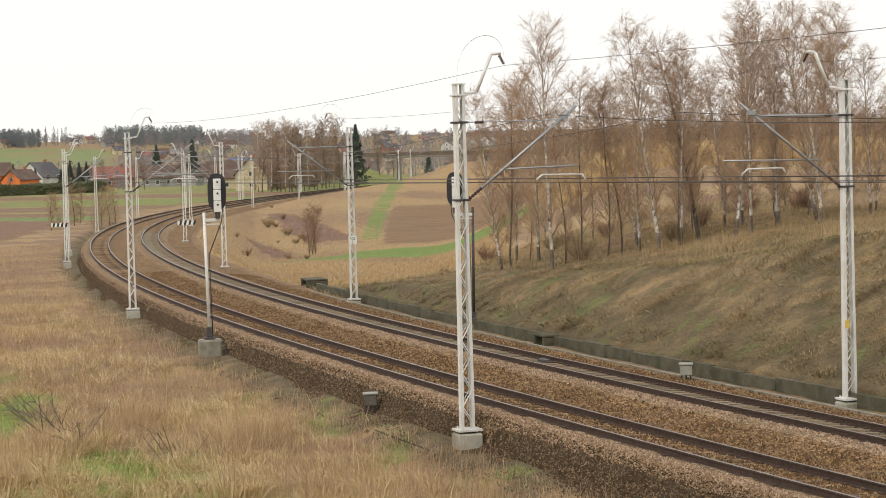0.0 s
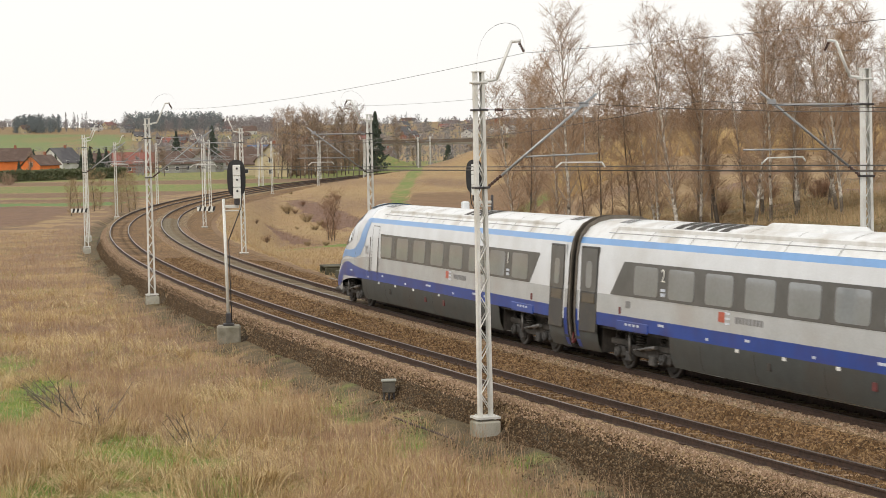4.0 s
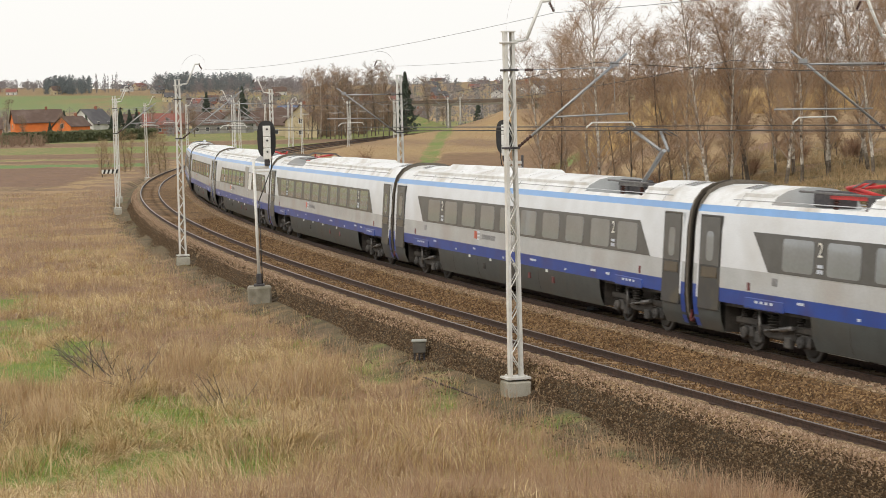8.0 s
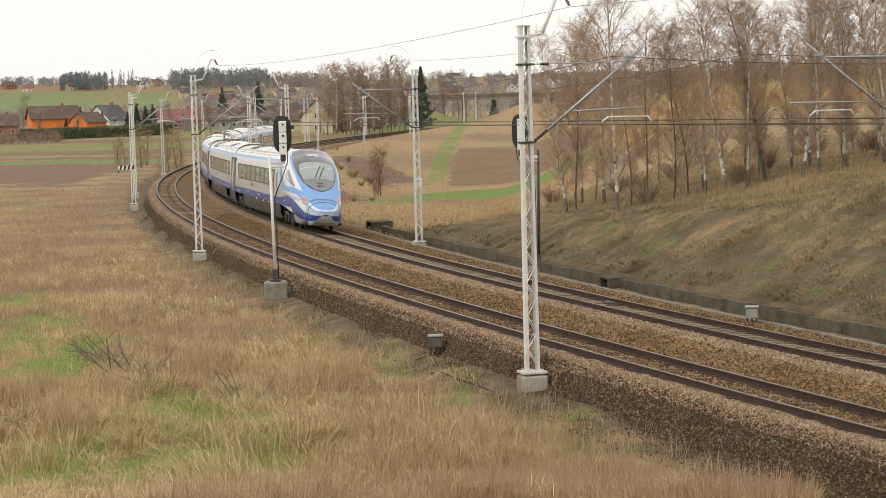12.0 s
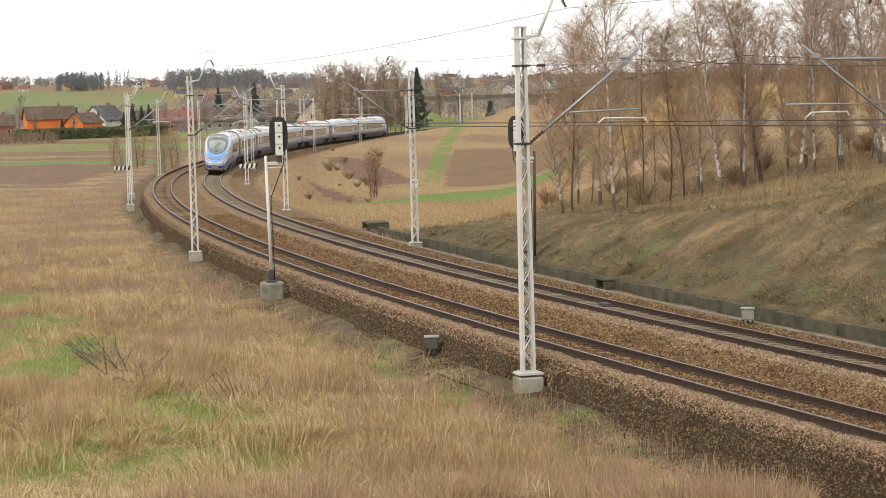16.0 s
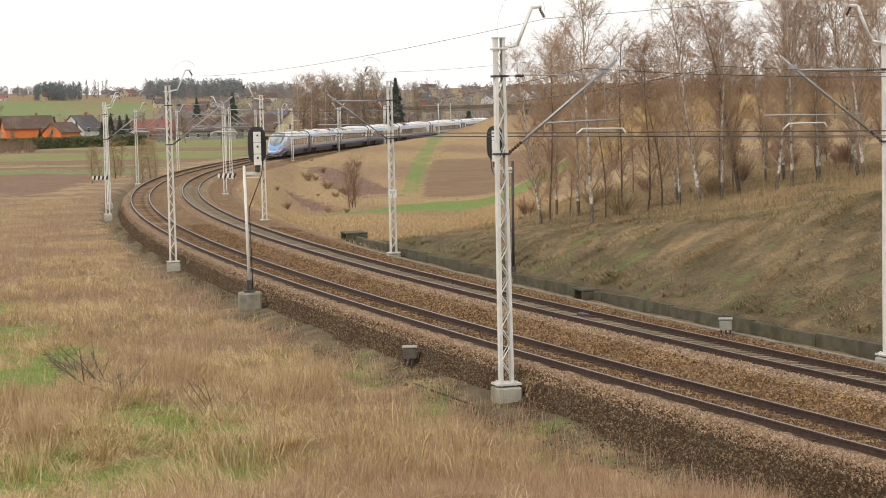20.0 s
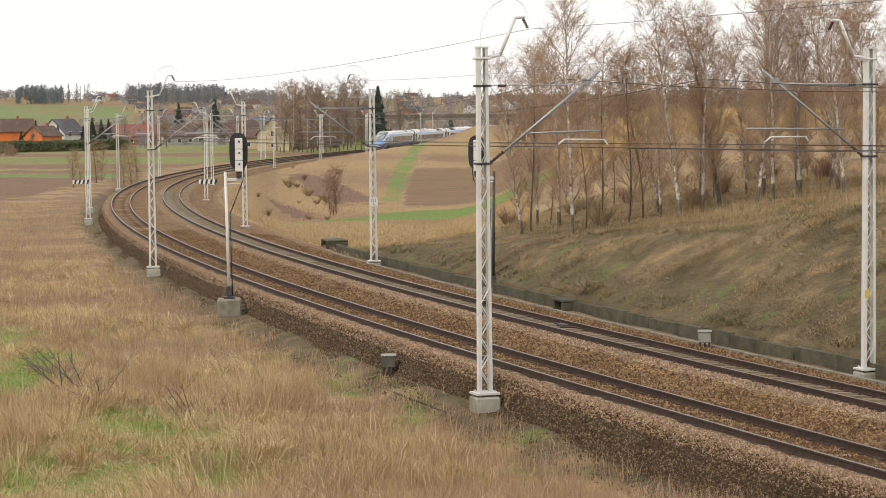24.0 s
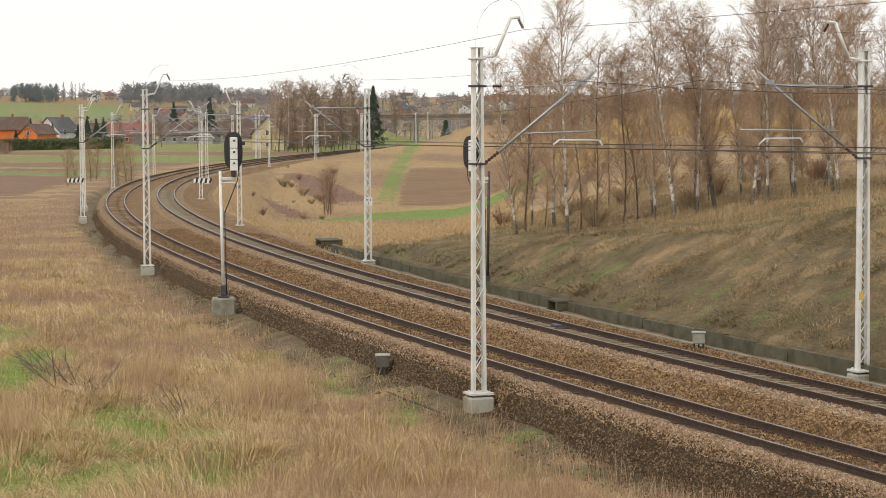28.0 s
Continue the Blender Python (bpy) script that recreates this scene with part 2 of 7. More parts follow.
# under the finely laid verges the sheet lies a little lower
fz = ground_z(fx, fy) - 0.45 * smooth(-9.0, -8.2, fu) * smooth(11.0, 10.2, fu) * smooth(-60, -54, fs) * smooth(336, 326, fs)
fz = fz - 0.9 * smooth(27.3, 25.5, fu) * smooth(9, 11, fu) * smooth(66, 72, fs) * smooth(326, 316, fs)
GN = len(gx)
quads = [(j * GN + i, j * GN + i + 1, (j + 1) * GN + i + 1, (j + 1) * GN + i) for j in range(len(gy) - 1) for i in range(GN - 1)]


# places of the young grass: x, y, half width, strength
YOUNG_GRASS = [(-18.9, 77.5, 1.2, 0.8), (-15.7, 68.7, 1.2, 0.9), (-15.4, 62.2, 1.1, 1.0), (-12.6, 62.0, 0.9, 0.9), (-12.7, 57.2, 1.3, 1.0), (-12.2, 54.0, 1.0, 0.9), (-7.8, 48.4, 1.0, 0.9), (-6.5, 46.8, 1.0, 0.9), (-6.5, 42.0, 1.5, 1.0), (-7.1, 39.3, 1.5, 1.0), (-9.6, 40.9, 1.3, 0.9), (-4.8, 41.9, 1.0, 0.8), (-2.9, 56.0, 0.7, 0.7), (-1.0, 50.6, 0.6, 0.6), (1.6, 44.6, 0.4, 0.8), (-9.0, 44.6, 0.8, 0.7)]
COVERS = ("green", "soil", "weed", "damp", "crop", "bramble")


def cover(x, y):
    """How green the sward is, and where the soil is tilled: 0 to 1 each, and the share of tall rusty weeds."""
    s, u, _ = line_of(x, y)
    r0 = np.hypot(x, y)
    green = 0.25 * smooth(0.0, 0.8, ripple(x, y, 14, 21)) + 0.15 * smooth(0.2, 0.9, ripple(x, y, 5, 22))
    soil, weed = 0.0 * x, 0.1 + 0.85 * smooth(46, 55, np.hypot(x, y) + 3 * ripple(x, y, 6, 29)) * smooth(-0.9, 0.5, ripple(x, y, 11, 23) + 0.7 * ripple(x, y, 3.5, 27))
    weed = np.where(u < 0, weed * (0.35 + 0.65 * smooth(-20, -13, u + 2.5 * ripple(x, y, 8, 42))), weed)
    inner = (u > 5) & (s > 64) & (r0 < 500)
    tone = ripple(4.0 * (u + 0.075 * s), 0.33 * s, 26, 43)
    weed, green = np.where(inner, 0.32 + 0.45 * tone, weed), np.where(inner, 0.06 + 0.1 * smooth(0.2, 0.8, -tone), green)
    # patches of young grass near the tripod's bank
    r = np.hypot((x + 6.2) * 0.8, (y - 42.0) * 0.75)
    green = np.maximum(green, np.where(u < -8, 0.35 * smooth(3.4, 0.4, r + 1.5 * ripple(x, y, 2.6, 24)), 0))
    for gx0, gy0, k0, g0 in YOUNG_GRASS:
        r2 = np.hypot((x - gx0) / k0, (y - gy0) * 0.36)
        green = np.maximum(green, g0 * smooth(1.75, 0.55, r2 + 0.55 * ripple(x, y, 1.9, 25) + 0.3 * ripple(x, y, 0.8, 26)))
    # damp, sparsely grown soil at the foot of the ballast
    toe = smooth(-6.3, -4.6, u + 0.8 * ripple(x, y, 3.1, 28)) * (u < 0)
    damp = 0.8 * toe + 0.25 * smooth(0.3, 0.9, ripple(x, y, 7, 34))
    green = np.maximum(green * (1 - 0.5 * toe), (0.04 + 0.30 * smooth(0.25, 0.9, ripple(x, y, 2.4, 33))) * toe)
    # worn stony path on the inner side
    soil = np.where((u > 3) & (u < 6.6), 0.8, soil)
    # cutting slope: greener low down
    slope = (u > 6.6) & (s < 62)
    green = np.where(slope, 0.07 + 0.12 * smooth(11.5, 7.0, u + 2.0 * ripple(x, y, 6, 26)) + 0.13 * smooth(14, 26, s) * smooth(-0.2, 0.6, ripple(x, y, 5, 49)), green)
    weed, damp = np.where(slope, 0.4, weed), np.where(slope, 0.64 + 0.2 * smooth(10.0, 7.2, u) + 0.10 * ripple(x, y, 4, 35), damp)
    # fields across the line, in strips
    left = (u < -12) & (y > 192)
    v = y + 0.35 * x
    strip = lambda a, b, soft=5: smooth(a - soft, a + soft, v) * smooth(b + soft, b - soft, v)
    soil = np.where(left, np.maximum.reduce([strip(188, 254, 3), strip(276, 292, 2) * 0.9, strip(304, 338, 4) * 0.85, strip(405, 455, 5) * 0.8]), soil)
    green = np.where(left, np.maximum.reduce([strip(257, 272, 2) * 0.95, strip(292, 304, 2) * 0.45, strip(338, 405, 4) * (0.62 + 0.15 * ripple(x, y, 60, 36)), strip(455, 900, 12) * 0.55]), green)
    # valley field
    fld = (u > 14) & (y > 120) & (y < 330) & (x < 45)
    soil = np.where(fld, smooth(246, 256, y) * smooth(322, 300, y) * smooth(-5.95, -5.35, x - (y - 255) * 0.006 + 0.15 * ripple(x, y, 6, 53)), soil)
    soil = np.where((u > 9) & (y > 95) & (y < 420) & (x > 2) & (x < 60), np.maximum(soil, 0.3 * smooth(6, 12, x - 0.05 * (y - 100)) * smooth(395, 370, y)), soil)
    corn = np.abs(y + 1.2 * ripple(x, y, 9, 3) - np.interp(x, [-17, -13, -8, 0], [212, 226, 232, 234])) - np.interp(x, [-17, -13, -8, 0], [0.5, 4.5, 9, 12])
    corn = smooth(1.5, -1.5, corn) * (x > -17.5) * (u > 8) * (y > 200) * (y < 260) * (x < 45)
    green = np.maximum(green, corn)
    # farm track climbing to the line
    px = np.interp(y, [255, 285, 310, 363, 393, 422], [-7.15, -7.1, -6.9, -6.6, -6.0, -5.6])
    lane = (0.62 + 0.16 * ripple(x, y, 11, 39)) * smooth(1.6, 1.15, np.abs(x - px) + 0.15 * ripple(x, y, 8, 40)) * smooth(255, 260, y) * (y < 430)
    green, soil = np.maximum(green, lane), soil * (1 - lane)
    green = np.where((y > 380) & (y < 560) & (u < 0) & (x > -40), np.maximum(green, 0.6), green)
    # hill pastures and far tilled land
    hillside = smooth(800, 1000, np.hypot(x, y))
    green = np.where(hillside > 0, hillside * smooth(-0.3, 0.6, ripple(x, y, 420, 31)) * 0.45, green)
    soil = np.where(hillside > 0, hillside * smooth(0.35, 0.7, ripple(x, y, 350, 32)) * 0.4, soil)
    damp = np.where(hillside > 0, 0.45 * hillside, damp)
    damp = np.where(left & (hillside <= 0), 0.42 + 0.22 * ripple(0.25 * x, v, 9, 50) + 0.1 * ripple(x, y, 30, 51), damp)
    # winter corn on the hill and in field strips, its green blued for haze
    az = np.degrees(np.arctan2(x, y))
    edge = 40 * ripple(x, y, 500, 38)
    crop = 0.62 * smooth(1150, 1200, r0 + edge) * smooth(1780, 1740, r0 + edge) * np.maximum(smooth(-10.55, -10.7, az) * smooth(-15.5, -15.2, az) * smooth(1300, 1340, r0 - 60 * (az + 12)), smooth(-8.75, -8.9, az + 0.0004 * (r0 - 1600)) * smooth(-10.35, -10.2, az))
    crop = np.maximum(crop, np.where(left, strip(257, 272, 2) * 0.8, 0))
    # brambles on the bank of the outer curve, in drifts down the slope
    bramble = 0.0 * x
    for xa, ya, xb, yb, wide in ((-22.8, 303.0, -10.0, 256.0, 2.5), (-22.6, 259.0, -14.8, 229.0, 1.2), (-20.5, 282.0, -12.5, 252.0, 1.0)):
        d = ((x - xa) * (yb - ya) - (y - ya) * (xb - xa)) / math.hypot(xb - xa, yb - ya)
        reach = smooth(ya + 4, ya - 8, y + 3 * ripple(x, y, 6, 46)) * smooth(yb - 4, yb + 6, y + 3 * ripple(x, y, 6, 47))
        bramble = np.maximum(bramble, 0.95 * smooth(wide + 0.5, wide - 0.7, np.abs(d + 0.7 * ripple(x, y, 7, 52))) * reach * (x < -5))
    bramble = np.where(left, 0.55 * soil, bramble)
    # dark rank edges of the terraces behind the birches
    for xa, ya, xb, yb in ((5.0, 82.0, 24.0, 140.0), (5.6, 86.5, 18.5, 121.0), (9.0, 82.0, 26.0, 112.0)):
        d = ((x - xa) * (yb - ya) - (y - ya) * (xb - xa)) / math.hypot(xb - xa, yb - ya)
        bramble = np.maximum(bramble, 0.9 * smooth(1.0, 0.3, np.abs(d + 0.5 * ripple(x, y, 9, 48))) * smooth(84, 90, y) * smooth(yb + 8, yb, y) * (x > 4))
    return tuple(np.clip(q, 0, 1) for q in (green, soil, weed, damp, crop, bramble))


def ground_material():
    m = bpy.data.materials.new("grassland_soil")
    m.use_nodes = True
    n, l = m.node_tree.nodes, m.node_tree.links
    b = n["Principled BSDF"]
    b.inputs["Roughness"].default_value = 0.95
    co = n.new("ShaderNodeTexCoord")

    def nz(s, d, stretch=None):
        t = n.new("ShaderNodeTexNoise")
        t.inputs["Scale"].default_value, t.inputs["Detail"].default_value = s, d
        src = co.outputs["Object"]
        if stretch:
            mp = n.new("ShaderNodeMapping")
            mp.inputs["Scale"].default_value = stretch
            l.new(src, mp.inputs[0])
            src = mp.outputs[0]
        l.new(src, t.inputs["Vector"])
        return t.outputs[0]

    def mr(v, a, c, lo=0.0, hi=1.0):
        r = n.new("ShaderNodeMapRange")
        for i, q in enumerate((a, c, lo, hi)):
            r.inputs[i + 1].default_value = q
        l.new(v, r.inputs[0])
        return r.outputs[0]

    def mix(f, a, c):
        x = n.new("ShaderNodeMix")
        x.data_type = "RGBA"
        for i, v in ((0, f), (6, a), (7, c)):
            if isinstance(v, bpy.types.NodeSocket):
                l.new(v, x.inputs[i])
            else:
                x.inputs[i].default_value = (*v, 1)
        return x.outputs[2]

    def att(name):
        a = n.new("ShaderNodeAttribute")
        a.attribute_name = name
        add = n.new("ShaderNodeMath")
        add.operation = "ADD"
        l.new(a.outputs["Fac"], add.inputs[0]), l.new(mr(nz(0.9, 6), 0.25, 0.75, -0.3, 0.3), add.inputs[1])
        return mr(add.outputs[0], 0.25, 0.75)

    dry = mix(mr(nz(1.6, 6), 0.35, 0.65), (0.41, 0.29, 0.14), (0.295, 0.198, 0.092))
    dry = mix(mr(nz(0.16, 4), 0.4, 0.65), dry, (0.35, 0.225, 0.11))
    col = mix(att("weed"), dry, (0.24, 0.152, 0.088))
    col = mix(att("damp"), col, mix(mr(nz(1.1, 6), 0.35, 0.65), (0.088, 0.064, 0.030), (0.15, 0.108, 0.052)))
    col = mix(att("green"), col, mix(mr(nz(2.2, 5), 0.3, 0.7), (0.115, 0.19, 0.032), (0.20, 0.245, 0.055)))
    tilled = mix(mr(nz(0.5, 5, (0.35, 3.0, 1)), 0.35, 0.65), (0.165, 0.098, 0.05), (0.255, 0.155, 0.078))
    col = mix(att("soil"), col, tilled)
    # corn green, a little bluer than the sward to carry the hill's haze
    col = mix(att("crop"), col, mix(mr(nz(1.4, 5), 0.3, 0.7), (0.125, 0.205, 0.058), (0.155, 0.235, 0.075)))
    col = mix(att("bramble"), col, mix(mr(nz(1.2, 5), 0.35, 0.65), (0.155, 0.088, 0.06), (0.23, 0.135, 0.09)))
    g = mr(nz(11, 3), 0.3, 0.7, 0.72, 1.25)
    hs = n.new("ShaderNodeHueSaturation")
    l.new(g, hs.inputs["Value"]), l.new(col, hs.inputs["Color"]), l.new(hs.outputs[0], b.inputs["Base Color"])
    bp = n.new("ShaderNodeBump")
    bp.inputs["Strength"].default_value, bp.inputs["Distance"].default_value = 0.8, 0.12
    l.new(nz(6, 6), bp.inputs["Height"]), l.new(bp.outputs[0], b.inputs["Normal"])
    return m


GROUND = ground_material()
ground = mesh_part("ground", list(zip(fx.tolist(), fy.tolist(), fz.tolist())), quads, GROUND, None, flat=False)
for key, vals in zip(COVERS, cover(fx, fy)):
    a = ground.data.attributes.new(key, "FLOAT", "POINT")
    a.data.foreach_set("value", vals.astype(np.float32))


def cover_attributes(ob):
    co = np.empty(len(ob.data.vertices) * 3, np.float32)
    ob.data.vertices.foreach_get("co", co)
    co = co.reshape(-1, 3).astype(float)
    for key, vals in zip(COVERS, cover(co[:, 0], co[:, 1])):
        a = ob.data.attributes.new(key, "FLOAT", "POINT")
        a.data.foreach_set("value", vals.astype(np.float32))


MAST_FEET = [(-2.5, -4.08), (46.3, -4.4), (25.1, -4.45)]


def foot_level(s, u):
    """How far the stones are cleared away round a mast's block: 0 to 1."""
    return max(1 - float(smooth(0.45, 1.1, abs(s - a))) for a, b in MAST_FEET) * float(smooth(-3.56, -3.74, u)) if u < -3.5 else 0.0


def verge(name, us, label, start=-58, lift=0.03):
    """A strip of ground laid along the line, its outer edge tucked under the sheet."""
    ss = [s for s in list(np.arange(-58, 120, 0.9)) + list(np.arange(120, 331, 1.5)) if s >= start]
    pts = np.array([tuple(along(s, u)) for s in ss for u in us])
    z = ground_z(pts[:, 0], pts[:, 1]) + lift + 0.04 * ripple(pts[:, 0], pts[:, 1], 1.9, 14)
    z = z.reshape(len(ss), len(us))
    if us[0] < 0:
        z = np.array([[q - foot_level(s, u) * max(0.0, q - along(s, u).z + 0.92) for u, q in zip(us, row)] for s, row in zip(ss, z)])
    if us[0] < -9:
        z[:, 0] -= 0.25
    if us[-1] > 11:
        z[:, -1] -= 0.3
    if 7.25 in us:
        k = us.index(7.25)
        z[:, 0], z[:, 1], z[:, 2] = z[:, k] - 1.0, z[:, k] - 0.16, z[:, k] - 0.06
    pts[:, 2] = z.ravel()
    n = len(us)
    ob = mesh_part(name, pts.tolist(), [(i * n + j, (i + 1) * n + j, (i + 1) * n + j + 1, i * n + j + 1) for i in range(len(ss) - 1) for j in range(n - 1)], GROUND, None, flat=False)
    cover_attributes(ob)
    return tagged(ob, label, "ground", "", "structure")


verge("verge_outer", [-9.8, -9.2, -8.5, -7.8, -7.2, -6.6, -6.1, -5.7, -5.3, -4.9, -4.7, -4.5, -4.32, -4.15, -4.03, -3.92], "dry grassy verge at the foot of the ballast")
verge("verge_inner", [4.0, 4.6, 5.4, 6.0, 6.5, 6.8], "stony brown path beside the inner track")
verge("cutting_bank", [6.90, 6.93, 7.05, 7.25, 7.6, 8.0, 8.5, 9.0, 9.5, 10.0, 10.6, 11.2, 11.7], "brown and olive grassy bank above the drain")
verge("railway_bank", [6.4, 6.7, 7.0, 7.3, 7.7] + list(np.arange(8.3, 27.6, 0.6)), "dry grassy bank falling away from the inner track", 64.5, 0.02)
tagged(ground, "dry winter grass, tilled fields and green strips in rolling land", "ground", "", "structure")

# ---- formation, tracks ----
SF = list(np.arange(-60, -24, 2.0)) + list(np.arange(-24, 62, 0.5)) + list(np.arange(62, 120, 2.0)) + list(np.arange(120, 560, 5.0))
half = SPACING / 2
bed_prof = [(-6.3, -1.7), (-4.72, -1.30), (-4.35, -1.12), (-4.0, -0.86), (-3.68, -0.32), (-3.5, -0.085), (-3.05, -0.09), (-2.84, -0.165), (-1.54, -0.255), (-1.34, -0.2), (-0.8, -0.21), (0.0, -0.21), (0.7, -0.13), (1.05, -0.06), (1.34, -0.09), (1.54, -0.165), (2.84, -0.255), (3.04, -0.2), (3.5, -0.22), (3.8, -0.34), (4.2, -0.48), (5.2, -0.58), (6.0, -0.63), (6.3, -0.85)]
bed_kind = [2, 2, 2, 2, 1, 1, 0, 0, 0, 0, 0, 0, 1, 1, 0, 0, 0, 1, 1, 0, 0, 0, 0]
bv, bf, bk = sweep(bed_prof, SF, mats=bed_kind)
rng = np.random.RandomState(3)
bp_ = [(s, u) for s in SF for u, z in bed_prof]
bv = [(x, y, z + rng.uniform(-0.025, 0.025) - foot_level(s, u) * max(0.0, z - along(s, u).z + 0.92)) for (x, y, z), (s, u) in zip(bv, bp_)]
bed = mesh_part("ballast_bed", bv, bf, [BALLAST, PALESTONE, DARKSTONE], None)
bed.data.polygons.foreach_set("material_index", bk)
tagged(bed, "rusty brown ballast with pale shoulders under two tracks", "ballast", "", "structure")

head = [(-0.036, 0.0), (0.036, 0.0), (0.036, -0.035), (0.01, -0.05), (0.01, -0.14), (0.07, -0.155), (0.07, -0.17), (-0.07, -0.17), (-0.07, -0.155), (-0.01, -0.14), (-0.01, -0.05), (-0.036, -0.035)]


def track(name, side, label):
    t = empty(name, Matrix(), label, "railway track", "parallel tracks", "structure")
    for e in (-1, 1):
        o = side * half + e * GAUGE / 2
        zc = -e * CANT / 2
        v, f, k = sweep([(u, z + zc) for u, z in head], SF, True, o, [1] + [0] * 11)
        r = mesh_part("rail", v, f, [RUST, RAILTOP], t, "rusty rail with a bright worn head" if side * e < 0 else "")
        r.data.polygons.foreach_set("material_index", k)
    return t


track_near = track("track_near", -1, "curved railway track on brown sleepers")
track_far = track("track_far", 1, "curved railway track on pale concrete sleepers")


# ---- overhead line masts ----
def ribbed(a, b, n, r):
    """One ribbed insulator from a to b."""
    a, b = Vector(a), Vector(b)
    q = (b - a).to_track_quat("Z", "Y")
    bm = bmesh.new()
    rings = []
    for i in range(2 * n + 1):
        c, k = a.lerp(b, i / (2 * n)), (r if i % 2 else r * 0.45)
        rings.append([bm.verts.new(c + q @ Vector((k * math.cos(0.7854 * j), k * math.sin(0.7854 * j), 0))) for j in range(8)])
    for g, h in zip(rings, rings[1:]):
        for j in range(8):
            bm.faces.new((g[j], g[(j + 1) % 8], h[(j + 1) % 8], h[j]))
    bm.faces.new(rings[0][::-1]), bm.faces.new(rings[-1])
    return bm


def mast(side, name="catenary_mast", label="white lattice overhead-line mast on a concrete block", arm=True, plain=False):
    """A lattice mast; local x points to the track it serves, z from the rail level."""
    e = empty(name, Matrix(), label, "catenary mast", "masts along the line")
    part("concrete_base", boxes((-0.31, 0.31, -0.28, 0.28, -1.45, -0.54), bevel=0.04), CONCRETE, e, "cracked concrete block")
    part("base_plate", boxes((-0.30, 0.30, -0.26, 0.26, -0.49, -0.44), (-0.2, -0.16, -0.2, -0.16, -0.52, -0.40), (0.16, 0.2, -0.2, -0.16, -0.52, -0.40), (-0.2, -0.16, 0.16, 0.2, -0.52, -0.40), (0.16, 0.2, 0.16, 0.2, -0.52, -0.40)), WHITEPAINT, e)
    top, bot = 7.8, -0.44
    for k in (-1, 1):
        bm = bmesh.new()
        rows = []
        for z, h in ((bot, 0.175), (top, 0.125)):
            w = 0.085
            prof = [(k * h, -w), (k * h, w), (k * (h - 0.075), w), (k * (h - 0.075), w - 0.012), (k * (h - 0.012), w - 0.012), (k * (h - 0.012), -w + 0.012), (k * (h - 0.075), -w + 0.012), (k * (h - 0.075), -w)]
            rows.append([bm.verts.new((x, y, z)) for x, y in prof])
        for j in range(8):
            bm.faces.new((rows[0][j], rows[0][(j + 1) % 8], rows[1][(j + 1) % 8], rows[1][j]))
        bm.faces.new(rows[0]), bm.faces.new(rows[1])
        bmesh.ops.recalc_face_normals(bm, faces=bm.faces)
        part("leg", bm, WHITEPAINT, e)
    n = 10 if plain else 20
    for y in (-0.09, 0.09):
        for i in range(n):
            z0, z1 = bot + 0.15 + (top - bot - 0.3) * i / n, bot + 0.15 + (top - bot - 0.3) * (i + 1) / n
            h = 0.13 - 0.05 * i / n
            x0, x1 = (-h, h) if i % 2 else (h, -h)
            bm = bmesh.new()
            rod(bm, (x0, y, z0), (x1, y, z1), 0.014, 0.014, 4)
            part("lattice_bar", bm, WHITEPAINT, e)
    for z in (7.55, 6.9, 5.05) if arm else (7.55,):
        part("clamp", boxes((-0.19, 0.20, -0.12, 0.12, z - 0.025, z + 0.025), bevel=0.01), DARKSTEEL if z < 7.5 else WHITEPAINT, e)
    part("head_cap", boxes((-0.15, 0.15, -0.11, 0.11, top, top + 0.03)), WHITEPAINT, e)
    # bracket with the feeder wire's insulator
    br = part("feeder_bracket", rods([(0.1, 0, 7.58), (0.46, 0, 7.62), (0.86, 0, 8.52), (1.1, 0, 8.54)], 0.04), WHITEPAINT, e)
    part("insulator", ribbed((1.06, 0, 8.5), (1.18, 0, 8.28), 4, 0.045), INSUL, br)
    if arm:
        tube = bmesh.new()
        rod(tube, (0.52, 0, 5.31), (3.05, 0, 7.25), 0.035)
        box(tube, 2.62, 2.82, -0.05, 0.05, 6.94, 7.06)
        ct = part("cantilever_tube", tube, GALV, e, "grey slanting steel tube")
        part("insulator", ribbed((0.20, 0, 5.07), (0.54, 0, 5.33), 5, 0.05), INSUL, ct)
        tie = bmesh.new()
        rod(tie, (0.16, 0, 6.9), (2.7, 0, 6.92), 0.014 if side < 0 else 0.034)
        tt = part("top_tie", tie, GALV, e)
        part("insulator", ribbed((0.40, 0, 6.9), (0.62, 0, 6.9), 4, 0.045), INSUL, tt)
        near_end, far_end = (1.12, 3.05) if side < 0 else (0.75, 3.55)
        reg = bmesh.new()
        rod(reg, (near_end, 0, 5.76), (far_end, 0, 5.80), 0.026)
        part("registration_tube", reg, GALV, e)
        part("hanger", rods([(2.7, 0, 6.98), (2.72, 0, 5.8)] if side < 0 else [(1.1, 0, 5.78), (1.0, 0, 5.98)], 0.006, 4), GALV, e)
        a0 = 1.95 if side < 0 else 1.75
        part("steady_arm", rods([(a0, 0, 5.48), (a0 + 0.16, 0, 5.60), (a0 + 1.22, 0, 5.58), (a0 + 1.3, 0, 5.46)] if side < 0 else [(a0 + 0.02, 0, 5.46), (a0 + 0.1, 0, 5.58), (a0 + 1.1, 0, 5.58), (a0 + 1.28, 0, 5.44)], 0.022), WHITEPAINT, e)
    return e


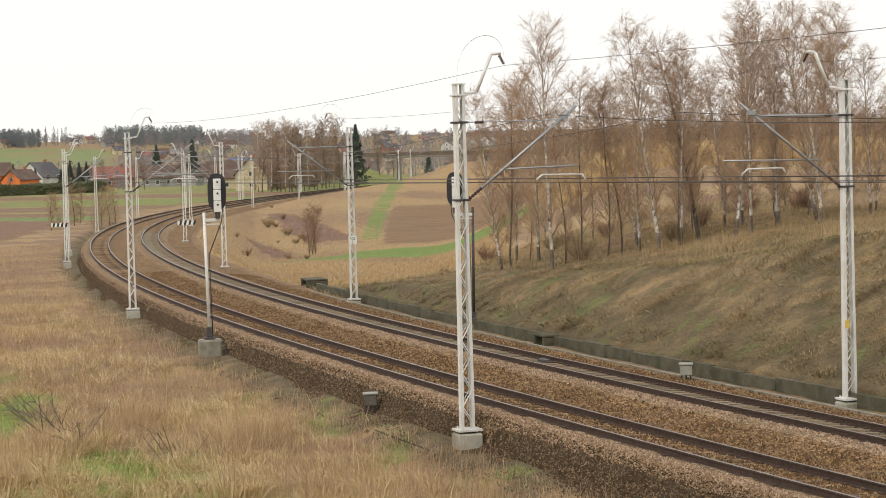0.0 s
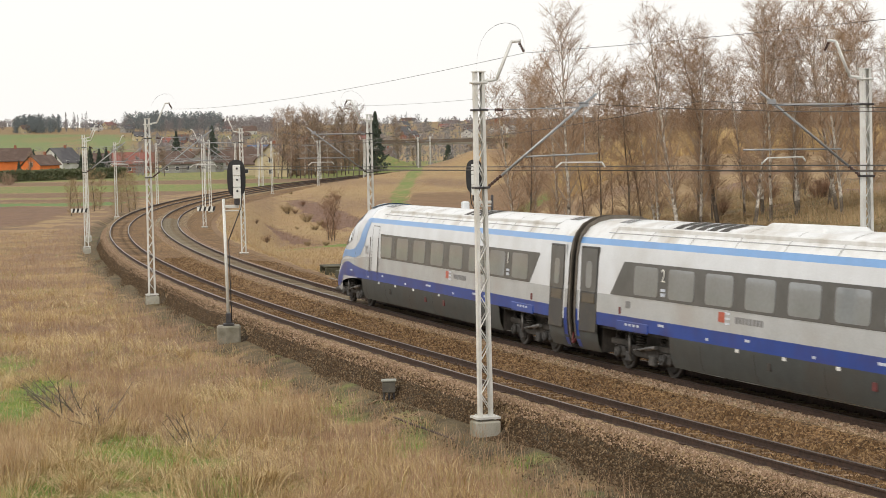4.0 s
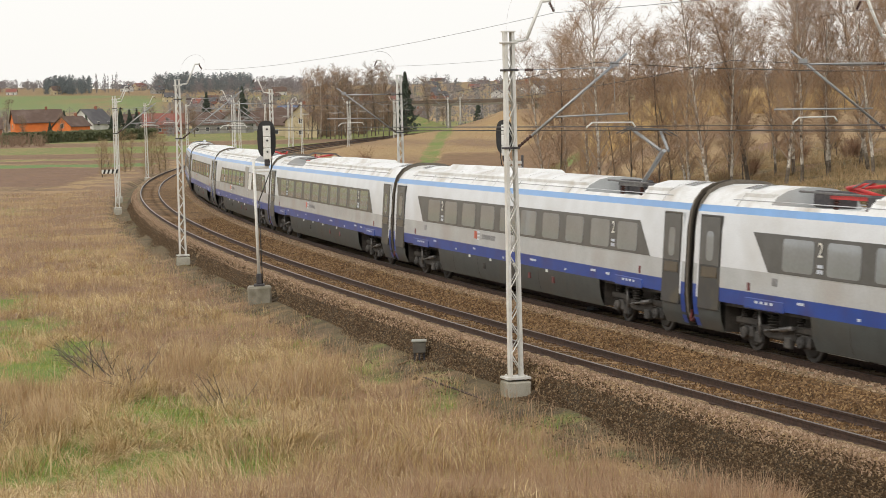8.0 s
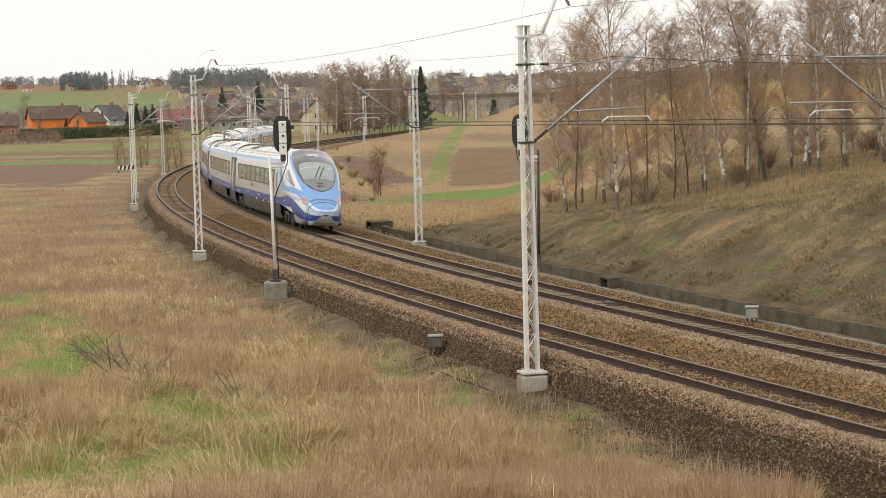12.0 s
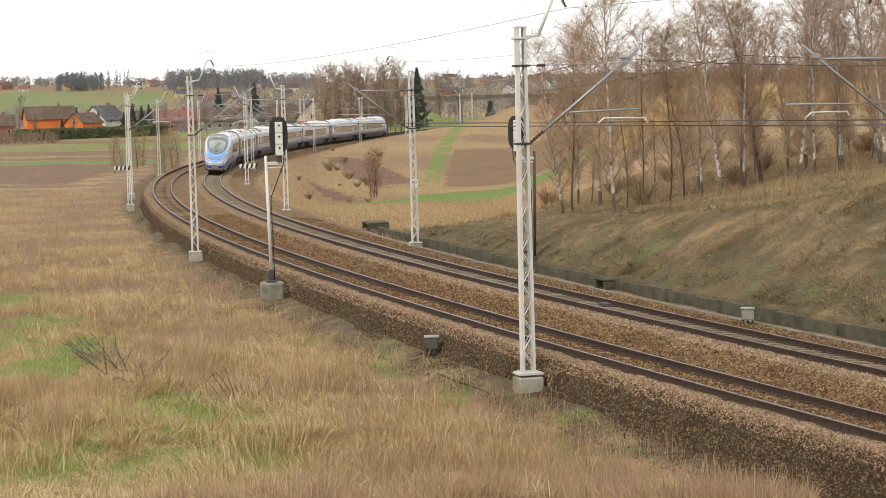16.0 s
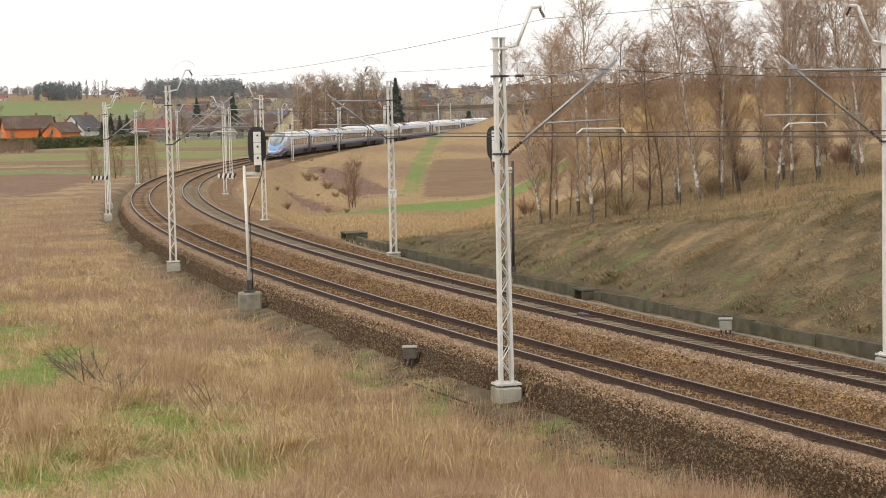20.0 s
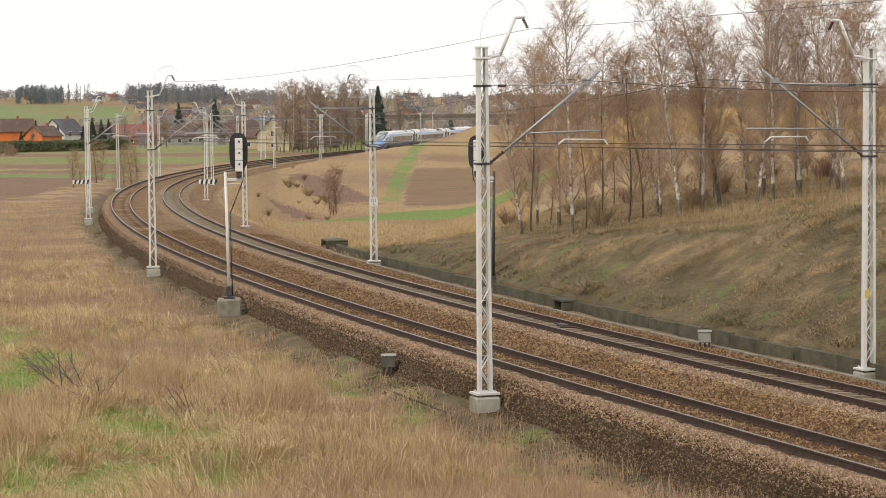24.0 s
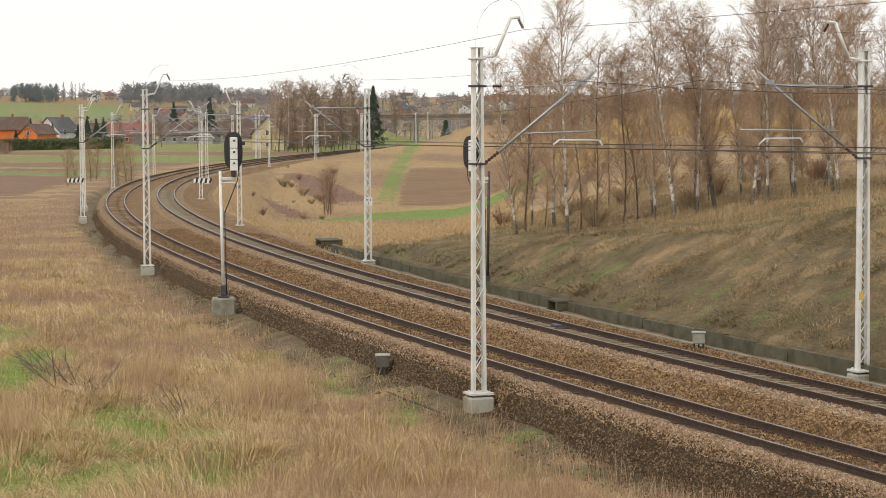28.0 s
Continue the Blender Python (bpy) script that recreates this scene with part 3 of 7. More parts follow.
def place(thing, s, u, flip=False, lean=0.0):
    """Stand a thing at (s, u), its local x across the line (to the inner side, or back)."""
    h = heading(s)
    c = 1 if not flip else -1
    x = Vector((math.sin(h), -math.cos(h), 0)) * c
    y = Vector((0, 0, 1)).cross(x)
    p = along(s, u)
    return Matrix(((x.x, y.x, 0, p.x), (x.y, y.y, 0, p.y), (0, 0, 1, p.z), (0, 0, 0, 1))) @ pose(0, 0, 0, 0, lean, 0)


NEAR_MASTS = [(-52, -4.3), (-2.5, -4.08), (46.3, -4.4), (101.8, -4.8), (123.0, -4.8), (177.0, -4.8), (222.5, -4.8), (267, -4.8), (313, -4.8), (316.5, -4.9), (363.5, -4.8), (400, -4.8), (443, -4.8), (455, -5.5)]
FAR_MASTS = [(-52, 6.3), (-2.1, 6.7), (45.9, 6.2), (84.8, 5.2), (138.1, 5.4), (187.7, 5.1), (230, 5.0), (272.5, 4.9), (320.7, 4.5), (359.8, 5.2), (409, 5.0)]
first = mast(-1)
first.matrix_world = place(first, *NEAR_MASTS[0])
for s, u in NEAR_MASTS[1:]:
    copy_thing(first, place(first, s, u))
other = mast(1)
other.matrix_world = place(other, *FAR_MASTS[0], flip=True)
for s, u in FAR_MASTS[1:]:
    copy_thing(other, place(other, s, u, flip=True))


# ---- wires: each one a thing of its own ----
def wire(name, pts, r, label, group="overhead wires"):
    bm = bmesh.new()
    rings = []
    for i, p in enumerate(pts):
        p = Vector(p)
        d = (Vector(pts[min(i + 1, len(pts) - 1)]) - Vector(pts[max(i - 1, 0)])).normalized()
        a = d.cross(Vector((0, 0, 1))).normalized() * r
        b = Vector((0, 0, r))
        rings.append([bm.verts.new(q) for q in (p + a, p + b, p - a, p - b)])
    for p, q in zip(rings, rings[1:]):
        for j in range(4):
            bm.faces.new((p[j], p[(j + 1) % 4], q[(j + 1) % 4], q[j]))
    me = bpy.data.meshes.new(name)
    bm.to_mesh(me)
    bm.free()
    me.materials.append(COPPER)
    return tagged(new(name, me), label, "wire", group)


def span_points(stops, u_of, z_of, sag, n=9):
    out = []
    for (a, ua), (b, ub) in zip(stops, stops[1:]):
        for i in range(n):
            t = i / n
            out.append(along(a + (b - a) * t, u_of(ua) + (u_of(ub) - u_of(ua)) * t, z_of - sag * 4 * t * (1 - t)))
    return out + [along(stops[-1][0], u_of(stops[-1][1]), z_of)]


def overhead(masts, d, c):
    """Contact wire, messenger with droppers and feeder of one track."""
    stops = [(s, u) for s, u in masts if s < 450]
    arm = lambda u: c
    wire("contact_wire", span_points(stops, arm, 5.42, 0.0), 0.008, "dark copper contact wire over the track")
    wire("contact_wire", span_points(stops, lambda u: c + 0.05, 5.42, 0.03), 0.008, "dark copper contact wire over the track")
    wire("messenger_wire", span_points(stops, lambda u: c + d * 0.3, 7.05, 0.75), 0.007, "dark sagging catenary wire")
    wire("feeder_wire", span_points(stops, lambda u: u + d * 1.2, 8.25, 0.35), 0.005, "thin feeder wire on the mast brackets")
    for (a, _), (b, _) in zip(stops, stops[1:]):
        if b > 240:
            continue
        n = 8
        for i in range(1, n):
            t = i / n
            s = a + (b - a) * t
            top, low = along(s, c + d * 0.3 * (1 - 1), 7.05 - 0.75 * 4 * t * (1 - t)), along(s, c, 5.43)
            w = wire("dropper", [low, low.lerp(top, 0.5), top], 0.006, "thin dropper hanging between the wires", "droppers")


overhead(NEAR_MASTS, 1, -2.15)
overhead(FAR_MASTS, -1, 2.3)

# the loop of wire over the nearest masts' brackets
for s, u, d in ((-2.5, -4.25, 1), (46.3, -4.4, 1), (45.9, 6.2, -1)):
    pts = []
    for i in range(15):
        a = math.pi * (1 - i / 14)
        pts.append(along(s, u + d * (0.75 + 0.62 * math.cos(a)), 7.75 + (0.0 if i else -0.1) + 0.95 * math.sin(a) ** 0.7 + 0.5 * i / 14))
    wire("jumper_loop", pts, 0.005, "thin jumper loop over a mast head")


# ---- signals ----
def signal(m, out=0.43, post=WHITE, label="white signal post with a black oval target board"):
    """out: how far the head stands off the post, to one side or the other."""
    flip = math.copysign(1, out)
    e = empty("railway_signal", m, label, "railway signal", "signals")
    part("foundation", boxes((-0.44, 0.44, -0.44, 0.44, -0.95, 0.16), bevel=0.06), FOUNDCON, e, "concrete foundation block")
    part("post_foot", boxes((-0.2, 0.2, -0.2, 0.2, 0.16, 0.24), (-0.10, 0.10, -0.10, 0.10, 0.24, 0.62), bevel=0.02), DARKSTEEL, e)
    bm = bmesh.new()
    rod(bm, (0, 0, 0.45), (-0.07 * flip, 0, 4.85), 0.062, 0.056, 10)
    part("post", bm, post, e)
    part("cable_pipe", rods([(0.125 * flip, 0.02, 0.1), (0.08 * flip, 0.02, 3.3), (out + 0.14 * flip, 0.06, 4.5), (out + 0.2 * flip, 0.06, 5.1)], 0.02), BLACK, e)
    part("bracket_arm", boxes((*sorted((-0.05 * flip, out + 0.06 * flip)), -0.06, 0.06, 4.5, 4.62), (*sorted((-0.1 * flip, out + 0.06 * flip)), -0.05, 0.05, 4.38, 4.43), bevel=0.015), WHITEPAINT, e)
    cx = out
    bm = bmesh.new()
    n, ring = 24, [[], []]
    for k, y in enumerate((0.02, 0.07)):
        for i in range(n):
            a = 2 * math.pi * i / n
            ring[k].append(bm.verts.new((cx + 0.34 * math.copysign(abs(math.cos(a)) ** 0.75, math.cos(a)), y, 5.6 + 0.68 * math.copysign(abs(math.sin(a)) ** 0.6, math.sin(a)))))
    bm.faces.new(ring[0]), bm.faces.new(ring[1][::-1])
    for i in range(n):
        bm.faces.new((ring[0][i], ring[1][i], ring[1][(i + 1) % n], ring[0][(i + 1) % n]))
    tb = part("target_board", bm, BLACK, e, "black oval target board")
    for i in range(3):
        z = 4.86 + 0.415 * i
        c = part("lamp_case", boxes((cx - 0.13, cx + 0.15, -0.3, 0.02, z, z + 0.40), bevel=0.02), WHITE, tb, "white lamp case")
        bm = bmesh.new()
        rod(bm, (cx + 0.02, -0.32, z + 0.27), (cx + 0.02, -0.29, z + 0.27), 0.04, 0.04, 8)
        part("latch", bm, BLACK, c)
    part("cable_box", boxes((cx - 0.1, cx + 0.1, -0.2, 0.0, 4.62, 4.85), bevel=0.02), DARKSTEEL, e)
    return e


def facing(s, u, z):
    p = along(s, u, z)
    return Matrix.Translation(p) @ Matrix.Rotation(math.atan2(p.y, p.x) - math.pi / 2, 4, "Z")


signal(facing(25.1, -4.45, -0.46), 0.43)
signal(facing(28.6, 6.3, -0.68) @ Matrix.Translation((0.64, 0, 0)), -0.62, DARKSTEEL, "dark signal post with a black oval target board")

# ---- cable boxes, gantry boards, distance plate ----


BOXGREY = mat("grey_box_paint", (0.12, 0.11, 0.09), (0.09, 0.08, 0.065), 5, 0.7, 0, 0.15, 40, (0.14, 0.11, 0.08), 2.0, 0.12)
BOXPALE = mat("pale_box_paint", (0.33, 0.335, 0.29), (0.27, 0.27, 0.23), 5, 0.7, 0, 0.15, 40, (0.27, 0.25, 0.2), 2.0, 0.12)


def cable_box(m, label, material):
    e = empty("cable_box", m, label, "cable box", "cable boxes")
    part("case", boxes((-0.18, 0.18, -0.18, 0.18, 0.26, 0.56), bevel=0.02), material, e)
    part("lid", boxes((-0.21, 0.21, -0.21, 0.21, 0.56, 0.61), bevel=0.02), BOXPALE, e, "pale flat lid")
    for x in (-0.13, 0.0, 0.13):
        part("leg", boxes((x - 0.025, x + 0.025, -0.03, 0.03, -0.3, 0.3)), DARKSTEEL, e)
    return e


cable_box(facing(5.0, -4.15, -0.91), "weathered grey cable box on short legs beside ballast", BOXGREY)
cable_box(facing(5.5, 5.7, -0.72), "pale grey cable box on legs beside the drain", BOXPALE)


def striped_board(m):
    e = empty("warning_board", m, "black and white striped board on a mast", "sign", "striped boards")
    part("plate", boxes((-0.58, 0.58, -0.01, 0.01, -0.15, 0.15)), WHITE, e)
    for i in range(4):
        bm = bmesh.new()
        x = -0.48 + 0.3 * i
        q = [bm.verts.new((a, -0.014, z)) for a, z in ((x, -0.15), (x + 0.14, -0.15), (x + 0.22, 0.15), (x + 0.08, 0.15))]
        r = [bm.verts.new((v.co.x, -0.011, v.co.z)) for v in q]
        bm.faces.new(q), bm.faces.new(r[::-1])
        for a in range(4):
            bm.faces.new((q[a], r[a], r[(a + 1) % 4], q[(a + 1) % 4]))
        part("stripe", bm, BLACK, e)
    return e


striped_board(facing(101.6, -5.3, 2.25))
striped_board(facing(137.9, 5.55, 1.2) @ Matrix.Diagonal((1.4, 1, 1.4, 1)))

plate = empty("distance_plate", facing(45.6, 6.15, 2.6), "white plate with black numbers on a mast", "sign")
part("plate", boxes((-0.2, 0.2, -0.235, -0.215, -0.38, 0.0), (-0.16, 0.16, -0.235, -0.215, 0.02, 0.0)), WHITE, plate)
glyph_rows = (("303", 0.30, -0.12), ("2", 0.28, -0.29))

# ---- concrete drain wall and culverts at the foot of the cutting ----
drain = empty("drain_wall", Matrix(), "low damp concrete wall along the drain", "retaining wall", "", "structure")
s = -40.0
k = 0
while s < 57:
    ln = 1.98
    a, b = along(s, 6.75), along(s + ln, 6.75)
    d = (b - a).normalized()
    nrm = Vector((d.y, -d.x, 0))
    bm = bmesh.new()
    h = 0.31 + 0.03 * math.sin(k * 1.7)
    lean = 0.03 * math.sin(k * 2.3)
    for z0, z1, t0, t1 in ((-0.95, h - 0.62, 0.0, 0.16),):
        q = []
        for p in (a, b):
            for t, z in ((t0 + lean, z0), (t1 + 0.05, z0), (t1 + 0.05, z1), (t0, z1)):
                q.append(bm.verts.new(p + nrm * t + Vector((0, 0, z))))
        for f in ((0, 1, 2, 3), (7, 6, 5, 4), (0, 4, 5, 1), (1, 5, 6, 2), (2, 6, 7, 3), (3, 7, 4, 0)):
            bm.faces.new([q[i] for i in f])
    bmesh.ops.recalc_face_normals(bm, faces=bm.faces)
    part("wall_panel", bm, WALLCON, drain)
    s += 2.0
    k += 1
v, f, _ = sweep([(6.05, -0.60), (6.15, -0.59), (6.15, -0.8), (6.05, -0.8)], list(np.arange(-40, 57, 2.0)), True)
tagged(mesh_part("drain_edging", v, f, FOUNDCON, None), "thin pale concrete edging of the drain channel", "edging", "", "structure")


def culvert(s, u, z, w, label):
    h = heading(s)
    e = empty("culvert_head", Matrix.Translation(along(s, u, z)) @ Matrix.Rotation(h, 4, "Z"), label, "culvert", "culverts")
    part("side_wall", boxes((-w / 2, -w / 2 + 0.2, -0.6, 0.6, -0.6, 0.36), bevel=0.03), WALLCON, e)
    part("side_wall", boxes((w / 2 - 0.2, w / 2, -0.6, 0.6, -0.6, 0.36), bevel=0.03), WALLCON, e)
    part("back_wall", boxes((-w / 2 + 0.2, w / 2 - 0.2, -0.6, -0.4, -0.6, 0.36), bevel=0.02), WALLCON, e)
    part("cover_slab", boxes((-w / 2 - 0.01, w / 2 + 0.01, -0.61, 0.61, 0.36, 0.46), bevel=0.03), WALLCON, e)
    return e


culvert(19.3, 6.95, -0.72, 1.1, "dark concrete culvert head at the drain wall")
culvert(61.4, 7.3, -0.68, 1.9, "dark concrete culvert head beside the line")

# ---- a few bits on the ballast ----
joint = empty("track_magnet", Matrix.Translation(along(9.0, half + 0.42, -0.12)) @ Matrix.Rotation(heading(9.0), 4, "Z"), "dark train-stop box beside a rail", "track equipment")
part("case", boxes((-0.3, 0.3, -0.1, 0.1, -0.1, 0.03), bevel=0.03), DARKSTEEL, joint)
part("bracket", boxes((-0.5, -0.38, -0.25, 0.25, -0.1, -0.02), bevel=0.01), RUST, joint)
plank = empty("wooden_stake", Matrix.Translation(along(5.0, -4.6, -0.98)) @ Matrix.Rotation(heading(5.0) + 2.6, 4, "Z"), "old grey wooden stick lying in the grass", "stick")
bm = bmesh.new()
rod(bm, (-0.9, 0, 0.05), (0.9, 0.05, 0.12), 0.03, 0.02, 6)
part("stick", bm, SLEEPERW, plank)

notice = empty("yellow_notice", facing(-2.1, 6.66, 1.5), "small yellow warning plate on a mast", "sign")
part("plate", boxes((-0.06, 0.06, -0.26, -0.245, -0.10, 0.10), bevel=0.003), YELLOWPLATE, notice)
for s, u, z in ((14.6, 8.6, 0.45), (2.5, 9.6, 1.0), (-3.5, 8.2, 0.3), (8.5, 10.5, 1.5)):
    p = along(s, u)
    p.z = float(ground_z(np.array([p.x]), np.array([p.y]))[0]) + 0.1
    lit = empty("litter", Matrix.Translation(p) @ Matrix.Rotation(s, 4, "Z") @ Matrix.Rotation(0.5, 4, "X"), "scrap of white paper on the grassy bank", "litter", "scraps of litter")
    part("sheet", boxes((-0.06, 0.06, -0.08, 0.08, 0.0, 0.012), bevel=0.004), WHITE, lit)


# ---- the express train ----
TWHITE = mat("train_white_paint", (0.735, 0.765, 0.795), (0.685, 0.71, 0.735), 1.3, 0.22, 0.0, 0.02, 25, (0.62, 0.63, 0.63), 0.5, 0.04)
TROOF = mat("dusty_white_roof", (0.79, 0.80, 0.80), (0.73, 0.74, 0.735), 1.6, 0.3, 0.0, 0.03, 25, (0.50, 0.46, 0.40), 0.8, 0.07)
TGREY = mat("train_silver_grey", (0.525, 0.545, 0.555), (0.475, 0.495, 0.50), 1.5, 0.26, 0.1, 0.02, 25, (0.45, 0.44, 0.42), 0.5, 0.05)
TSKY = mat("train_light_blue", (0.20, 0.40, 0.74), (0.18, 0.37, 0.69), 2, 0.28, 0.0, 0.0, 25, (0.2, 0.36, 0.66), 0.7, 0.04)
TBLUE = mat("train_deep_blue", (0.020, 0.07, 0.34), (0.018, 0.06, 0.29), 2, 0.3, 0.0, 0.0, 25, (0.04, 0.05, 0.2), 0.8, 0.06)
TSKIRT = mat("dirty_grey_skirt", (0.078, 0.088, 0.086), (0.062, 0.070, 0.068), 2.2, 0.5, 0.0, 0.05, 30, (0.08, 0.075, 0.065), 1.0, 0.1)
TBAND = mat("dark_window_band", (0.105, 0.105, 0.10), (0.085, 0.085, 0.08), 2, 0.25, 0.0, 0.0, 20, None, 1, 0.05)
TDOOR = mat("dark_door", (0.05, 0.05, 0.049), (0.042, 0.041, 0.04), 2, 0.4, 0.0, 0.0, 20, (0.11, 0.09, 0.05), 1.2, 0.06)
TBOGIE = mat("grimy_bogie_steel", (0.05, 0.045, 0.04), (0.085, 0.075, 0.065), 6, 0.8, 0.2, 0.2, 40, (0.03, 0.028, 0.025), 1.5, 0.2)
TGRIME = mat("worn_grey_castings", (0.058, 0.056, 0.054), (0.038, 0.036, 0.034), 7, 0.7, 0.1, 0.2, 40, (0.11, 0.10, 0.09), 3.0, 0.2)
TSTEEL = mat("dull_steel", (0.22, 0.21, 0.2), (0.15, 0.145, 0.14), 8, 0.5, 0.6, 0.05)
TFOLD = mat("brown_grey_rubber_ring", (0.21, 0.185, 0.15), (0.16, 0.14, 0.115), 5, 0.8, 0.0, 0.1)
TBROWN = mat("brown_tinted_door_panel", (0.085, 0.062, 0.03), (0.07, 0.05, 0.025), 4, 0.3, 0.0, 0.0)
TJOINT = mat("grey_panel_joint", (0.36, 0.35, 0.33), (0.25, 0.24, 0.22), 3, 0.7, 0.0, 0.0)
TVENT = mat("grey_front_panel", (0.25, 0.25, 0.26), (0.21, 0.21, 0.22), 4, 0.5, 0.0, 0.0)
TRUBBER = mat("black_bellows", (0.03, 0.03, 0.03), (0.05, 0.045, 0.04), 6, 0.85, 0.0, 0.1)
TRED = mat("red_pantograph_paint", (0.62, 0.035, 0.03), (0.5, 0.03, 0.03), 4, 0.45, 0.0, 0.0)
TORANGE = mat("faded_red_emblem", (0.52, 0.12, 0.07), (0.46, 0.1, 0.06), 4, 0.45, 0.0, 0.0)
TDKRED = mat("dark_red_latch", (0.16, 0.03, 0.03), (0.12, 0.03, 0.03), 6, 0.5, 0.0, 0.0)
TNUMBER = mat("white_lettering", (0.80, 0.79, 0.74), (0.74, 0.73, 0.68), 5, 0.5, 0.0, 0.0)
TMARK = mat("pale_marking", (0.62, 0.66, 0.72), (0.55, 0.6, 0.68), 5, 0.5, 0.0, 0.0)
TPALEMARK = mat("pale_grey_lettering", (0.42, 0.42, 0.43), (0.46, 0.46, 0.47), 5, 0.5, 0.0, 0.0)
TGREYMARK = mat("grey_lettering", (0.2, 0.2, 0.2), (0.25, 0.25, 0.25), 5, 0.5, 0.0, 0.0)


def glassy(name, c, rough=0.06):
    m = mat(name, c, tuple(k * 0.85 for k in c), 0.8, rough, 0.0, 0.0, 12, None, 1, 0.06)
    m.node_tree.nodes["Principled BSDF"].inputs["Coat Weight"].default_value = 1.0
    return m


# panes and windscreen: the sky's reflection is put into the pale base colour
TPANE = glassy("sky_pale_train_glass", (0.265, 0.29, 0.305))
TSCREEN = glassy("sky_pale_windscreen", (0.30, 0.34, 0.32))
TDARKGLASS = glassy("black_gloss_surround", (0.045, 0.045, 0.05), 0.15)
LAMPRED = mat("red_tail_lamp", (0.66, 0.17, 0.14), (0.58, 0.14, 0.12), 5, 0.3, 0.0, 0.0)
b_ = LAMPRED.node_tree.nodes["Principled BSDF"]
b_.inputs["Emission Color"].default_value, b_.inputs["Emission Strength"].default_value = (1, 0.2, 0.15, 1), 0.12
LAMPGLASS = glassy("clear_lamp_glass", (0.40, 0.40, 0.39))

# half cross-section from sill to ridge: y, z above the rails
SECT = [(1.20, 0.34), (1.33, 0.62), (1.40, 1.10), (1.415, 1.44), (1.412, 1.95), (1.40, 2.85), (1.345, 3.25), (1.285, 3.42), (1.08, 3.69), (0.80, 3.85), (0.45, 3.945), (0.0, 3.97)]
NX = [5.0, 6.5, 8.0, 8.8, 9.6, 10.5, 11.3, 12.1, 12.9, 13.4, 13.8, 14.03, 14.1]
NTOP = [3.97, 3.91, 3.58, 3.32, 3.02, 2.62, 2.25, 1.89, 1.58, 1.40, 1.25, 1.12, 1.00]
NWID = [1.415, 1.415, 1.40, 1.375, 1.32, 1.23, 1.13, 1.02, 0.90, 0.79, 0.63, 0.42, 0.22]
NLOW = [0.34, 0.34, 0.34, 0.34, 0.33, 0.32, 0.31, 0.30, 0.29, 0.31, 0.47, 0.68, 0.82]


NOSED = [False]


def nx(x):
    """Nose stations, drawn on a longer nose, to metres on the car."""
    return 5.88 + (x - 5.0) * 0.785


def section(x):
    """The body's half cross-section at x; on an end car it narrows towards the nose."""
    if not NOSED[0] or x <= nx(6.5):
        return SECT
    x = 5.0 + (x - 5.88) / 0.785
    t, w, lo = (float(np.interp(x, NX, q)) for q in (NTOP, NWID, NLOW))
    c = (x - 6.5) / 7.6
    out = []
    for y, z in SECT:
        f = (z - 0.34) / 3.63
        full = math.sqrt(max(0.0, 1 - abs(2 * f - 0.78) ** 2.6 / 1.24 ** 2.6)) if f > 0.39 else 1 - 0.18 * (1 - f / 0.39) ** 2
        k = y / 1.415 * (1 - 0.55 * c) + full * 0.55 * c
        out.append((w * k if y else 0.0, lo + f * (t - lo)))
    return out


def skin(xs, i0, i1, both=True):
    """Verts, faces of the shell between rows i0 and i1 of the cross-section."""
    verts, faces = [], []
    if i1 == len(SECT) - 1:
        rows = [[(x, y, z) for y, z in section(x)[i0:]] + [(x, -y, z) for y, z in section(x)[i0:-1][::-1]] for x in xs]
        sets = [rows]
    else:
        sets = [[[(x, e * y, z) for y, z in section(x)[i0:i1 + 1]][:: (1 if e > 0 else -1)] for x in xs] for e in (1, -1)]
    for rows in sets:
        b, n = len(verts), len(rows[0])
        for r in rows:
            verts += r
        for i in range(len(rows) - 1):
            for j in range(n - 1):
                faces.append((b + i * n + j, b + (i + 1) * n + j, b + (i + 1) * n + j + 1, b + i * n + j + 1))
    return verts, faces


def side_y(x, z):
    p = section(x)
    return float(np.interp(z, [q[1] for q in p], [q[0] for q in p]))


def roof_z(x, y):
    p = [q for q in section(x) if q[1] > 0.5 * section(x)[-1][1]][::-1]
    return float(np.interp(abs(y), [q[0] for q in p], [q[1] for q in p]))


def decal(name, material, parent, xs, lo, hi, n=5, proud=0.008, sides=(1, -1), label="", nosed=True):
    """A panel lying on the side between the heights lo and hi, each given as (x, z) rows."""
    verts, faces = [], []
    f = lambda q, x: float(np.interp(x, [a for a, _ in q], [b for _, b in q])) if isinstance(q, list) else q
    for e in sides:
        b = len(verts)
        for x in xs:
            a, c = f(lo, x), f(hi, x)
            x = nx(x) if NOSED[0] and nosed else x
            for j in range(n):
                z = a + (c - a) * j / (n - 1)
                verts.append((x, e * (side_y(x, z) + proud), z))
        for i in range(len(xs) - 1):
            for j in range(n - 1):
                q = (b + i * n + j, b + (i + 1) * n + j, b + (i + 1) * n + j + 1, b + i * n + j + 1)
                faces.append(q if e < 0 else q[::-1])
    return mesh_part(name, verts, faces, material, parent, label, flat=False)


